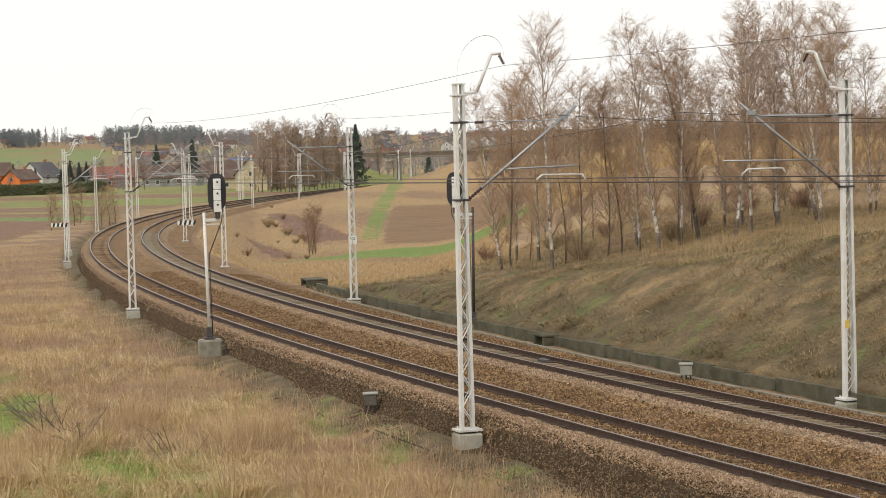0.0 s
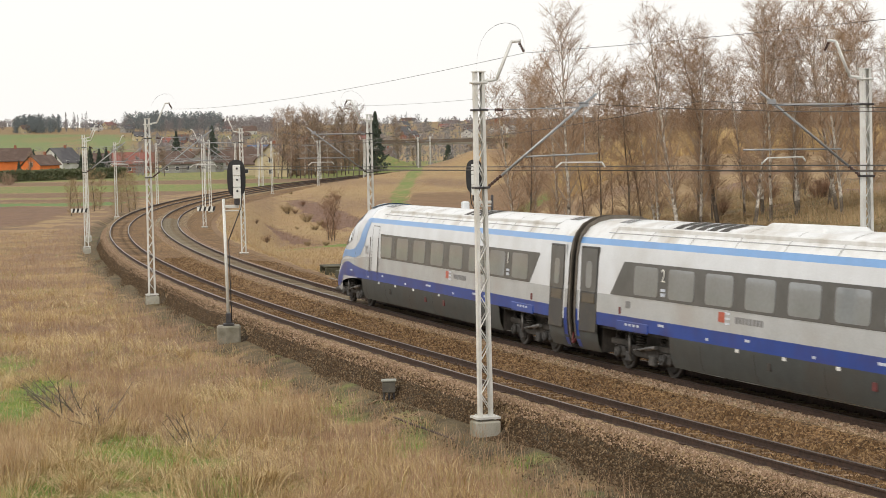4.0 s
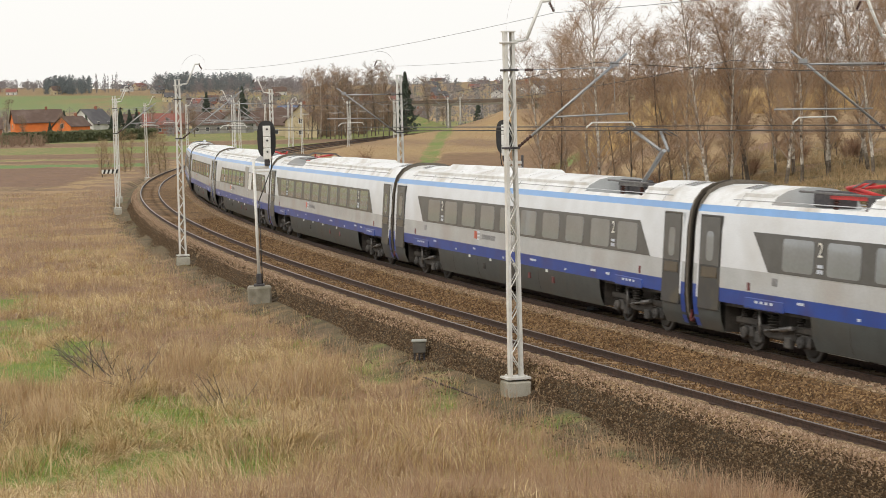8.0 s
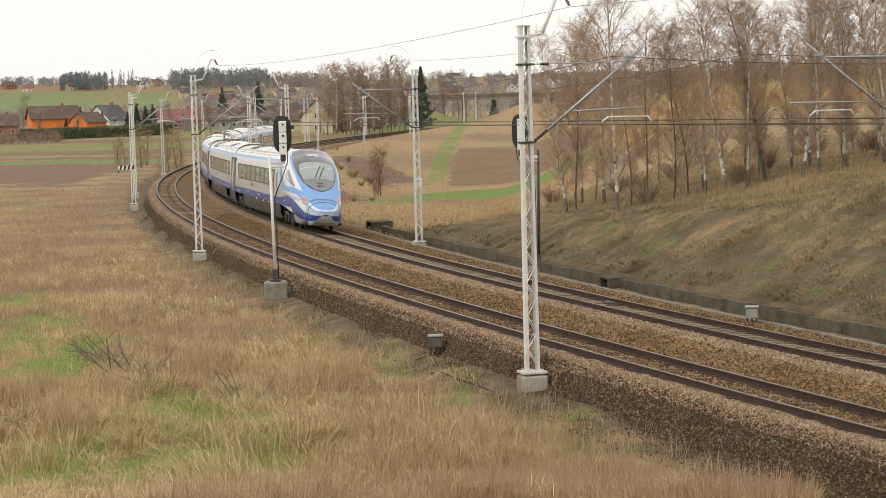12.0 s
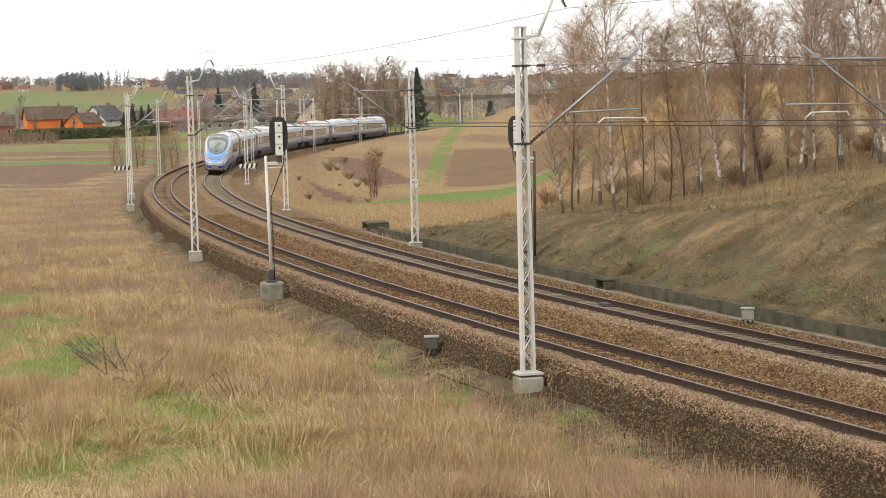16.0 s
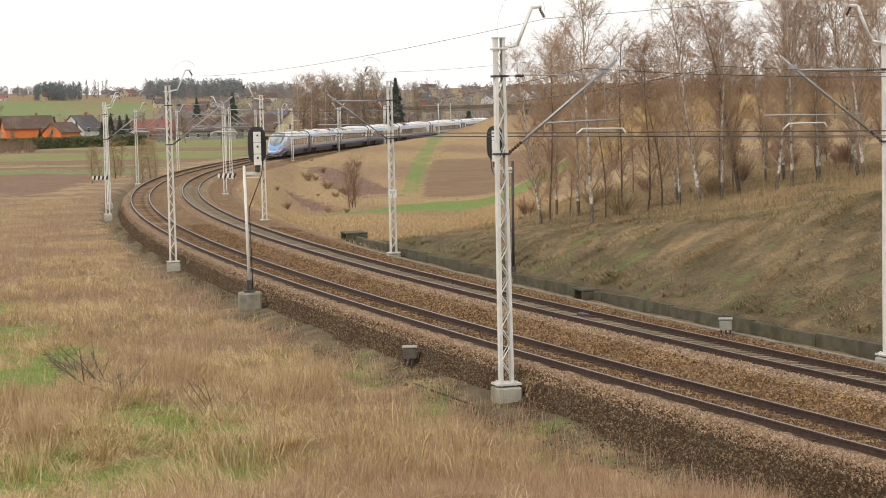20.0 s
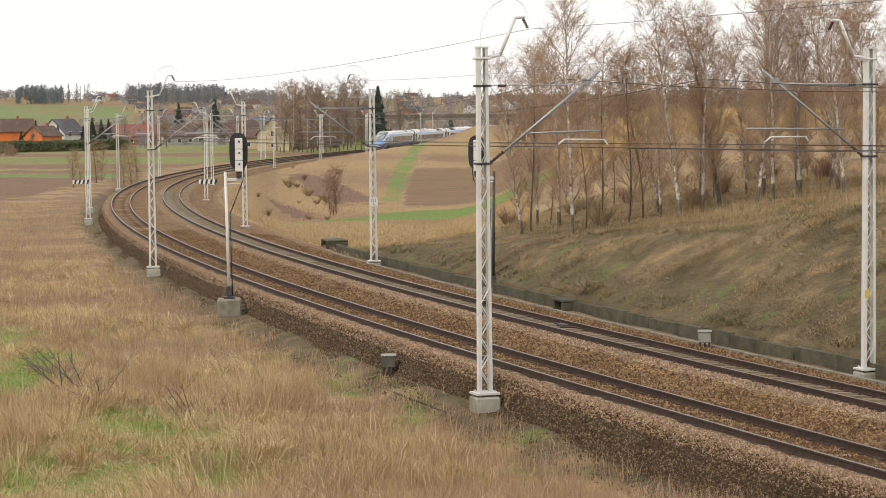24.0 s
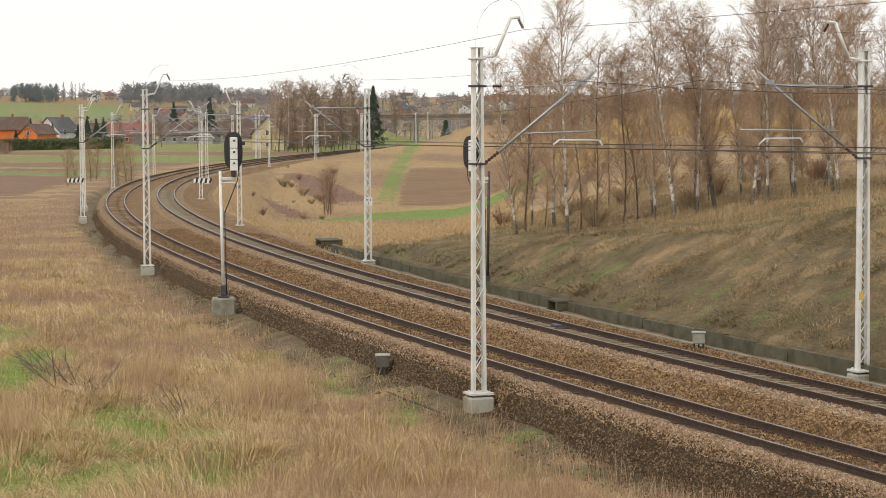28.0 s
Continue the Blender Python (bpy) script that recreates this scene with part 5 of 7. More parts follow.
def nose(e, first):
    xs = [nx(x) for x in list(np.linspace(5.0, 6.5, 4)) + list(np.linspace(6.9, 12.9, 24))]
    upper = [x for x in xs if x <= nx(9.9)]
    fr = [x for x in xs if upper[-1] <= x <= nx(12.9)]
    v, f = skin(upper, 2, 11)
    mesh_part("cab_shell", v, f, TWHITE, e, "white curved cab shell", flat=False)
    v, f = skin([x for x in fr if x > nx(10.4)], 0, 2)
    h = len(v) // 2
    for vs in (v[:h], v[h:]):
        mesh_part("lower_nose", vs, f[:len(f) // 2], TGREY, e, flat=False)
    v, f = skin(fr, 2, 11)
    shell = mesh_part("nose_shell", v, f, TWHITE, e, "rounded white nose", flat=False)
    tip = nx(14.1)
    ww = lambda a, b, n=26: list(np.linspace(a, b, n))
    decal("grey_cab_side", TGREY, e, ww(5.0, 12.6), 1.45, [(5.0, 1.95), (7.5, 1.8), (10, 1.7), (12.6, 1.5)], proud=0.004)
    decal("blue_sill", TBLUE, e, ww(5.0, 12.9, 30), [(5, 1.10), (9.9, 1.08), (10.5, 0.80), (11.5, 0.62), (13.2, 0.5), (14.06, 0.62)], [(5, 1.44), (7, 1.52), (8.6, 1.66), (9.8, 1.58), (11.2, 1.3), (12.4, 1.02), (13.2, 0.85), (14.06, 0.78)], proud=0.009)
    decal("grey_valance", TGREY, e, ww(10.5, 12.9), [(10.5, 0.35), (12, 0.32), (13.9, 0.36)], [(10.5, 0.80), (11.5, 0.63), (13.2, 0.52), (13.9, 0.6)], proud=0.007)
    front_bands(e)
    decal("light_blue_swoosh", TSKY, e, ww(4.7, 12.9, 44), [(4.7, 3.26), (5.05, 2.9), (5.55, 2.35), (6.2, 1.98), (7.2, 1.84), (9, 1.86), (11, 1.74), (12.4, 1.42), (12.9, 1.28)], [(4.7, 3.44), (5.3, 3.40), (5.75, 3.1), (6.5, 2.5), (7.4, 2.18), (8.5, 2.1), (10, 2.12), (11.4, 1.96), (12.4, 1.6), (12.9, 1.40)], proud=0.011)
    top_decal("light_blue_hood", TSKY, e, [(6.1, 0.98), (7.2, 1.14), (8.8, 1.14), (10.0, 1.06), (11.2, 0.94), (12.4, 0.78), (12.9, 0.70)], 0.035)
    top_decal("windscreen_surround", TDARKGLASS, e, [(6.05, 0.70), (6.2, 0.86), (6.6, 0.96), (7.4, 1.04), (8.7, 1.06), (9.8, 0.98), (10.8, 0.82), (11.5, 0.58), (11.9, 0.36), (12.05, 0.1)], 0.05, label="glossy black windscreen surround")
    top_decal("lower_surround", TVENT, e, [(10.74, 0.80), (11.0, 0.74), (11.5, 0.52), (11.85, 0.32), (11.98, 0.1)], 0.058, label="grey panel under the windscreen")
    top_decal("nose_vent", TSKIRT, e, [(11.15, 0.17), (11.3, 0.17)], 0.066)
    top_decal("nose_vent", TSKIRT, e, [(11.45, 0.20), (11.6, 0.15)], 0.066)
    ws = top_decal("windscreen", TSCREEN, e, [(8.8, 0.78), (8.88, 0.84), (9.8, 0.88), (10.7, 0.76), (10.76, 0.70)], 0.066, label="pale reflecting windscreen")
    top_decal("roof_lamp", LAMPGLASS, e, [(7.3, 0.26), (7.5, 0.32), (7.9, 0.3)], 0.062)
    # thin pale bar across the windscreen, just proud of the glass
    top_decal("blind_edge", WHITE, ws, [(9.42, 0.84), (9.46, 0.84)], 0.072, label="thin pale bar across the windscreen")
    for y in (-0.1, 0.12):
        bm = bmesh.new()
        pts = [(nx(x), y + (10.4 - x) * 0.3, roof_z(nx(x), y) + 0.1) for x in (10.75, 10.3, 9.8, 9.4)]
        for a, b in zip(pts, pts[1:]):
            rod(bm, a, b, 0.022, 0.018, 5)
        part("wiper", bm, BLACK, ws)
    # side windows, lamps, coupler lid
    for s in (1, -1):
        decal("cab_window", TDARKGLASS, e, ww(7.95, 10.3, 10), [(7.95, 2.5), (8.5, 2.4), (10.3, 2.12)], [(7.95, 2.86), (8.2, 2.98), (9.1, 2.66), (10.3, 2.17)], proud=0.014, sides=(s,), label="dark wedge-shaped cab window")
        decal("cab_window_pane", TPANE, e, ww(8.25, 9.0, 5), 2.47, [(8.25, 2.83), (9.0, 2.58)], proud=0.02, sides=(s,))
        lamp = decal("headlamp", LAMPGLASS, e, [p[0] for p in OVAL], [(x, z - h) for x, z, h in OVAL], [(x, z + h) for x, z, h in OVAL], proud=0.04, sides=(s,), label="clear headlamp glass")
        decal("tail_lamp", LAMPRED, lamp, ww(12.26, 12.42, 4) if first else ww(12.14, 12.50, 6), 1.51 if first else 1.46, 1.60 if first else 1.64, proud=0.047, sides=(s,))
        leaf = decal("cab_door", TWHITE, e, ww(4.35, 5.15, 3), 1.46, 3.12, 12, 0.006, (s,), "white cab door", False)
        for x in (4.33, 5.17):
            decal("door_seal", TSKIRT, leaf, [x - 0.02, x + 0.02], 1.08, 3.14, 12, 0.009, (s,), "", False)
        decal("door_seal", TSKIRT, leaf, [4.33, 5.17], 3.12, 3.15, 2, 0.009, (s,), "", False)
        for x in (4.18, 5.30):
            part("grab_rail", rods([(x, s * 1.47, 1.4), (x, s * 1.46, 2.7)], 0.016), TSTEEL, leaf)
        decal("panel_seam", TSKIRT, e, ww(6.7, 7.35, 6), [(6.7, 3.3), (7.35, 1.5)], [(6.7, 3.36), (7.35, 1.56)], proud=0.015, sides=(s,))
    rx = nx(13.3)
    p = section(rx)
    for e_ in (1, -1):
        bm = bmesh.new()
        pts = [(rx + 0.0, e_ * (y + 0.006), z + 0.004) for y, z in p[2:]]
        for a, b in zip(pts, pts[1:]):
            rod(bm, a, b, 0.011, 0.011, 4)
        part("lid_seam", bm, BLACK, e)
    part("coupler_hatch", boxes((tip - 0.2, tip + 0.03, -0.13, 0.13, 0.80, 0.86), bevel=0.02), BLACK, e)
    part("lettering", boxes(*[(nx(13.0), nx(13.0) + 0.03, -0.36 + 0.09 * i, -0.30 + 0.09 * i, roof_z(nx(13.0), 0.2) - 0.02, roof_z(nx(13.0), 0.2) + 0.05) for i in range(9)]), TMARK, e, "white unreadable number")
    if first:
        for s in (1, -1):
            m = pose(5.95, s * (side_y(5.95, 2.2) + 0.012), 2.2, 90, 0, 180 if s > 0 else 0)
            glyph("20", 0.5, m, TPALEMARK, e)
    part("roof_antenna", boxes((-1.7, -1.4, -0.12, 0.12, 3.92, 4.22), bevel=0.05), TWHITE, e)
    part("snow_plough", boxes((9.9, 12.3, -0.95, 0.95, 0.28, 0.5), bevel=0.08), TBOGIE, e)


LEN = [28.9] + [27.45] * 5 + [28.9]
MID = [13.2] + [13.725] * 5 + [15.7]
CARS = [
    train_car("train_lead_car", "end", (-0.8, 0.15), first=True, grilles=((-4.5, 4),)),
    train_car("train_car", "mid", (-0.8, -0.8), (10.8, -10.05), pods=((-4, -1), (1.5, 4.6)), grilles=((8.5, 5),)),
    train_car("train_car", "mid", (0.8, -0.8), (9.2, -12.1), well=-1, pods=((2, 5.5), (7, 9.5)), blank=True),
    train_car("train_car", "mid", (0.8, 0.8), (11.3, -9.85), well=1, pods=((-6, -2.5), (-1, 2.5))),
    train_car("train_car", "mid", well=-1, raised=True, pods=((0.5, 4.5), (6, 9.5))),
    train_car("train_car", "mid", well=1, pods=((-11.2, -7.6), (-2.4, 2.0)), grilles=((-3.3, 5),)),
    train_car("train_tail_car", "end", (-0.8, 0.15), grilles=((-8.5, 4),)),
]
for c_ in CARS[:-1]:
    bellows(c_, -15.44 if c_ is CARS[0] else -13.465)


# ---- vegetation ----
def island_mat(name, cols, rough=0.9, trans=0.0):
    """Small pieces of one kind, each in its own shade."""
    m = bpy.data.materials.new(name)
    m.use_nodes = True
    n, l = m.node_tree.nodes, m.node_tree.links
    b = n["Principled BSDF"]
    g = n.new("ShaderNodeNewGeometry")
    r = n.new("ShaderNodeValToRGB")
    e = r.color_ramp.elements
    e[0].color, e[1].color = (*cols[0], 1), (*cols[-1], 1)
    for i, c in enumerate(cols[1:-1], 1):
        e.new(i / (len(cols) - 1)).color = (*c, 1)
    l.new(g.outputs["Random Per Island"], r.inputs[0])
    l.new(r.outputs[0], b.inputs["Base Color"])
    b.inputs["Roughness"].default_value = rough
    return m


def bark():
    m = mat("birch_bark", (0.74, 0.69, 0.61), (0.46, 0.40, 0.33), 6.5, 0.8, 0, 0.3, 30, (0.09, 0.07, 0.05), 4.0, 0.3)
    return m


BIRCH = bark()
BIRCHBASE = mat("dark_fissured_birch_foot", (0.11, 0.085, 0.062), (0.20, 0.165, 0.125), 7, 0.95, 0, 0.6, 30, (0.42, 0.37, 0.31), 3.0, 0.25)
BIRCHLIMB = mat("brown_birch_branches", (0.40, 0.32, 0.25), (0.30, 0.225, 0.165), 5, 0.85, 0, 0.2, 30, (0.42, 0.36, 0.30), 1.2, 0.2)
DARKBARK = mat("dark_rough_bark", (0.10, 0.08, 0.06), (0.16, 0.13, 0.10), 6, 0.95, 0, 0.6, 30, (0.24, 0.21, 0.17), 2.0, 0.25)
TWIG = island_mat("reddish_birch_twigs", [(0.28, 0.17, 0.10), (0.41, 0.265, 0.16), (0.34, 0.215, 0.13), (0.50, 0.365, 0.24), (0.42, 0.30, 0.20)])
TWIGDARK = island_mat("grey_brown_twigs", [(0.20, 0.14, 0.10), (0.28, 0.20, 0.14), (0.23, 0.165, 0.12), (0.36, 0.275, 0.19)])
TWIGRED = island_mat("rusty_shrub_twigs", [(0.22, 0.125, 0.08), (0.30, 0.18, 0.115), (0.25, 0.145, 0.09), (0.36, 0.25, 0.155)])
TWIGPALE = island_mat("pale_shrub_twigs", [(0.33, 0.25, 0.14), (0.40, 0.30, 0.17), (0.28, 0.2, 0.115)])


def prisms(seg):
    """Verts and faces of three-sided tapered sticks: rows of p0, p1, r0, r1."""
    a, b = np.array([s[0] for s in seg]), np.array([s[1] for s in seg])
    r0, r1 = np.array([s[2] for s in seg]), np.array([s[3] for s in seg])
    d = b - a
    d = d / np.maximum(1e-6, np.linalg.norm(d, axis=1))[:, None]
    ref = np.where(np.abs(d[:, 2:3]) > 0.9, np.array([[1.0, 0, 0]]), np.array([[0, 0, 1.0]]))
    p = np.cross(d, ref)
    p = p / np.linalg.norm(p, axis=1)[:, None]
    q = np.cross(d, p)
    vs = []
    for k in range(3):
        c, s_ = math.cos(2.0944 * k), math.sin(2.0944 * k)
        vs.append(a + r0[:, None] * (c * p + s_ * q))
    for k in range(3):
        c, s_ = math.cos(2.0944 * k), math.sin(2.0944 * k)
        vs.append(b + r1[:, None] * (c * p + s_ * q))
    v = np.stack(vs, 1).reshape(-1, 3)
    o = np.arange(len(seg)) * 6
    f = np.concatenate([np.stack([o + k, o + (k + 1) % 3, o + 3 + (k + 1) % 3, o + 3 + k], 1) for k in range(3)])
    return v.tolist(), f.tolist()


def tree_mesh(rng, h, spread, start, limbs, subs, twigs, r, droop=0.2, lean=0.0, twig_len=0.55, up=0.9, thin=0.006):
    """Segments of trunk, limbs and twigs of a bare tree."""
    trunk, limb, fine = [], [], []
    p, d = np.array([0.0, 0, -0.25]), np.array([lean, lean * rng.uniform(-0.5, 0.5), 1.0])
    n = 9
    pts = [p]
    for i in range(n):
        d = d + np.array([rng.normal(0, 0.045), rng.normal(0, 0.045), 0])
        p = p + d / np.linalg.norm(d) * h / n
        pts.append(p)
    rad = lambda t: r * (1 - t) ** 0.8 + 0.012
    for i in range(n):
        trunk.append((pts[i], pts[i + 1], rad(i / n), rad((i + 1) / n)))
    at = lambda t: pts[int(min(n - 1, t * n))] + (pts[int(min(n - 1, t * n)) + 1] - pts[int(min(n - 1, t * n))]) * (t * n - int(min(n - 1, t * n)))
    for i in range(limbs):
        t = start + (0.98 - start) * ((i + rng.rand()) / limbs)
        a = i * 2.4 + rng.normal(0, 0.4)
        ln = spread * h * (0.35 + 0.65 * math.sin(math.pi * min(1, 0.25 + 0.75 * (1 - t)))) * rng.uniform(0.7, 1.15) * (1.0 if t < 0.75 else 0.75)
        base, dv = at(t), np.array([math.cos(a), math.sin(a), up * rng.uniform(0.8, 1.3)])
        dv = dv / np.linalg.norm(dv)
        q, lp = base, [base]
        for j in range(4):
            dv = dv + np.array([rng.normal(0, 0.08), rng.normal(0, 0.08), 0.10])
            dv = dv / np.linalg.norm(dv)
            q = q + dv * ln / 4
            lp.append(q)
        lr = max(0.012, rad(t) * 0.45)
        for j in range(4):
            limb.append((lp[j], lp[j + 1], lr * (1 - j / 4) + 0.006, lr * (1 - (j + 1) / 4) + 0.006))
        for k in range(subs):
            w = rng.uniform(0.2, 1.0)
            j = int(min(3, w * 4))
            sp = lp[j] + (lp[j + 1] - lp[j]) * (w * 4 - j)
            b = rng.uniform(0, 6.28)
            sd = dv * 0.7 + np.array([math.cos(b), math.sin(b), rng.uniform(-0.1, 0.7)])
            sd = sd / np.linalg.norm(sd)
            sl = twig_len * rng.uniform(0.8, 1.7)
            se = sp + sd * sl
            fine.append((sp, se, thin * 1.4, thin * 0.9))
            for m in range(twigs):
                tw = sp + sd * sl * rng.uniform(0.25, 1.0)
                td = sd + rng.normal(0, 0.65, 3)
                td[2] -= droop
                td = td / np.linalg.norm(td)
                fine.append((tw, tw + td * twig_len * rng.uniform(0.5, 1.1), thin, thin * 0.5))
    return trunk, limb, fine


def ribbons(seg):
    """Verts and faces of fine far twigs, one thin blade each."""
    r = np.random.RandomState(len(seg))
    a, b = np.array([s[0] for s in seg]), np.array([s[1] for s in seg])
    w = np.array([s[2] for s in seg])
    p = np.cross(b - a, r.normal(0, 1, (len(seg), 3)))
    p = p / np.maximum(1e-6, np.linalg.norm(p, axis=1))[:, None] * w[:, None] * 1.25
    v = np.stack([a - p, a + p, b + p * 0.5, b - p * 0.5], 1).reshape(-1, 3)
    o = np.arange(len(seg)) * 4
    return v.tolist(), np.stack([o, o + 1, o + 2, o + 3], 1).tolist()


def tree_thing(name, label, cat, group, segs, mats):
    e = empty(name, Matrix(), label, cat, group)
    if mats[0] is BIRCH:
        mesh_part("trunk_foot", *prisms(segs[0][:1]), BIRCHBASE, e, "dark fissured foot of the trunk", flat=False)
        segs = (segs[0][1:], *segs[1:])
    for nm, sg, m in zip(("trunk", "branchwork", "crown"), segs, mats):
        ob = mesh_part(nm, *(ribbons if nm == "crown" and name == "bare_tree" else prisms)(sg), m, e, flat=nm == "crown")
        if nm != "trunk":
            ob["kind"] = "stuff"
    return e


def plant(proto, x, y, size=1.0, turn=0.0, sink=0.0):
    z = float(ground_z(np.array([x]), np.array([y]))[0])
    m = pose(x, y, z - sink, 0, 0, turn) @ Matrix.Diagonal((size, size, size, 1))
    c = proto if proto.name not in PLACED else copy_thing(proto, m)
    PLACED.add(proto.name)
    c.matrix_basis = m
    return c


PLACED = set()


rng = np.random.RandomState(11)
BIRCHES = []
for i in range(8):
    h = (9.6, 8.6, 10.2, 9.0, 7.6, 9.9, 9.2, 8.8)[i]
    dark = i in (4, 6, 7)
    BIRCHES.append(tree_thing("birch_tree", "bare dark-barked tree with fine reddish twigs" if dark else "bare white-barked birch with fine reddish twigs", "tree", "birches along the cutting", tree_mesh(rng, h, 0.225, 0.13, 36, 9, 12, 0.094 if i < 6 else 0.052, 0.12, (-0.12, 0.03, 0.02, -0.05, 0.1, 0.0, 0.04, -0.03)[i], 0.46, 1.2, 0.0043), (DARKBARK if dark else BIRCH, BIRCHLIMB, TWIG)))
THICKETS = []
for i in range(3):
    THICKETS.append(tree_thing("thicket_tree", "slim brown leafless tree with dense fine twigs", "tree", "brown trees behind the birches", tree_mesh(rng, (6.4, 7.4, 5.6)[i], 0.2, 0.10, 24, 7, 7, 0.055, 0.05, (0.05, -0.04, 0.0)[i], 0.5, 1.3, 0.0042), (DARKBARK, TWIG, TWIG)))
GREYS = []
for i in range(4):
    h = (8.5, 10.5, 7.5, 11.5)[i]
    GREYS.append(tree_thing("bare_tree", "leafless grey-brown tree in early spring", "tree", "bare trees", tree_mesh(rng, h, 0.27, 0.16, 26, 8, 7, 0.12, 0.0, 0.02, 0.6, 1.0, 0.012), (DARKBARK, DARKBARK, TWIGDARK)))
GREYLOW = []
for i in range(3):
    GREYLOW.append(tree_thing("bare_tree", "small leafless brown tree in early spring", "tree", "bare trees", tree_mesh(rng, (8.5, 10.0, 7.0)[i], 0.30, 0.1, 18, 6, 5, 0.13, 0.0, 0.02, 0.8, 0.9, 0.018), (DARKBARK, DARKBARK, TWIGDARK)))
LARCHES = []
for i in range(2):
    LARCHES.append(tree_thing("young_larch", "slim olive-brown young larch without needles", "tree", "young larches", tree_mesh(rng, (5.6, 6.2)[i], 0.15, 0.04, 34, 6, 6, 0.06, 0.15, 0.0, 0.5, 0.35, 0.008), (DARKBARK, TWIGPALE, TWIGPALE)))
BUSHY = [tree_thing("round_bush", "leafless brown many-stemmed bush on the bank", "bush", "bushes", tree_mesh(rng, 7.0, 0.42, 0.03, 26, 6, 4, 0.07, 0.0, 0.0, 0.75, 1.5, 0.009), (DARKBARK, TWIGRED, TWIGRED))]
SHRUBS = []
for i in range(3):
    fine, stems = [], []
    for k in range(26):
        a, q = rng.uniform(0, 6.28), rng.uniform(0.15, 0.95)
        d = np.array([math.cos(a) * q, math.sin(a) * q, 1.0])
        d = d / np.linalg.norm(d)
        p0 = np.array([math.cos(a) * 0.15, math.sin(a) * 0.15, -0.1])
        ln = rng.uniform(0.6, 1.9)
        p1 = p0 + d * ln
        stems.append((p0, p1, 0.018, 0.008))
        for m in range(22):
            w = rng.uniform(0.25, 1)
            td = d * 0.8 + rng.normal(0, 0.45, 3)
            td = td / np.linalg.norm(td)
            s0 = p0 + d * ln * w
            fine.append((s0, s0 + td * rng.uniform(0.3, 0.65), 0.009, 0.005))
    e = empty("shrub", Matrix(), "leafless tangled shrub of thin rusty twigs", "shrub", "shrubs")
    tagged(mesh_part("stem_clump", *prisms(stems), DARKBARK, e), kind="stuff")
    tagged(mesh_part("twig_mass", *prisms(fine), (TWIGRED, TWIGDARK, TWIGPALE)[i], e), kind="stuff")
    SHRUBS.append(e)

# the row of birches on top of the cutting, and those behind it
ROW = [(3.4, 92.5, 0, 0.78), (3.9, 94.5, 3, 0.88), (5.0, 91.0, 1, 0.9), (5.2, 84.0, 2, 0.92), (5.9, 86.5, 5, 0.68), (16.4, 84.5, 3, 0.92), (18.0, 87.0, 0, 0.72), (14.4, 83.0, 2, 0.72), (19.4, 84.0, 5, 0.58), (20.6, 86.0, 3, 0.64), (11.0, 88.5, 0, 0.74), (15.9, 92.0, 5, 0.66), (13.4, 90.5, 0, 0.7), (7.7, 86.5, 1, 0.79), (8.4, 87.0, 3, 0.72), (8.9, 85.0, 5, 0.74), (9.6, 83.0, 0, 0.91), (10.6, 84.0, 2, 0.76), (11.5, 85.0, 4, 1.0), (12.5, 81.8, 3, 0.91), (13.1, 81.6, 2, 0.84), (15.8, 80.5, 5, 0.81), (17.2, 82.0, 1, 0.84), (15.0, 86.0, 0, 0.68), (13.8, 88.0, 1, 0.88), (18.5, 84.0, 2, 0.62), (7.0, 92.0, 4, 0.8), (9.6, 92.0, 0, 0.72), (12.2, 92.5, 5, 0.68), (17.0, 90.0, 3, 0.94), (19.6, 88.0, 5, 0.54), (4.4, 100.0, 2, 0.78)]
for i, (x, y, k, z) in enumerate(ROW):
    if y > 86.2 and i not in (0, 2, 29, 31) and i % 3:
        k = 6 + i % 2
    plant(BIRCHES[k], x, y, 1.06 * z, i * 67.0)
for i in range(7):
    y = 93.0 + 17 * ((i * 0.618) % 1)
    plant(THICKETS[i % 3], y * math.tan(radians(2.0 + 12.6 * (i + 0.5) / 7)), y, 0.5 + 0.35 * ((i * 0.37) % 1), i * 83.0)
wild = np.random.RandomState(5)
for i in range(16):
    y = wild.uniform(118, 250)
    x = y * math.tan(radians(wild.uniform(2.2, 15.5)))
    plant(GREYLOW[i % 3], x, y, wild.uniform(0.28, 0.5), wild.uniform(0, 360))
for i in range(60):
    y = wild.uniform(280, 420)
    x = y * math.tan(radians(wild.uniform(3.2, 15.5)))
    plant(GREYLOW[i % 3], x, y, wild.uniform(0.6, 0.85), wild.uniform(0, 360))
# undergrowth between the birches
for i in range(16):
    x, y = wild.uniform(2.5, 20), wild.uniform(86, 108)
    plant(SHRUBS[(0, 2)[i % 2]], x, y, wild.uniform(0.4, 0.8), wild.uniform(0, 360))
# bushes on the bank of the valley and by the left-hand fields
for x, y, k, z in ((-18.5, 268, 2, 0.9), (-22, 280, 2, 1.0)):
    plant(SHRUBS[k], x, y, z, x * 40)

for i in range(16):
    p = along(wild.uniform(165, 280), wild.uniform(8, 19))
    plant(SHRUBS[(0, 2)[i % 2]], p.x, p.y, wild.uniform(0.25, 0.6), wild.uniform(0, 360))

for x, y, z in ((-13.6, 239, 0.62), (-13.3, 239.4, 0.56), (-13.9, 238.8, 0.5)):
    plant(BUSHY[0], x, y, z * 1.25, x * 400)
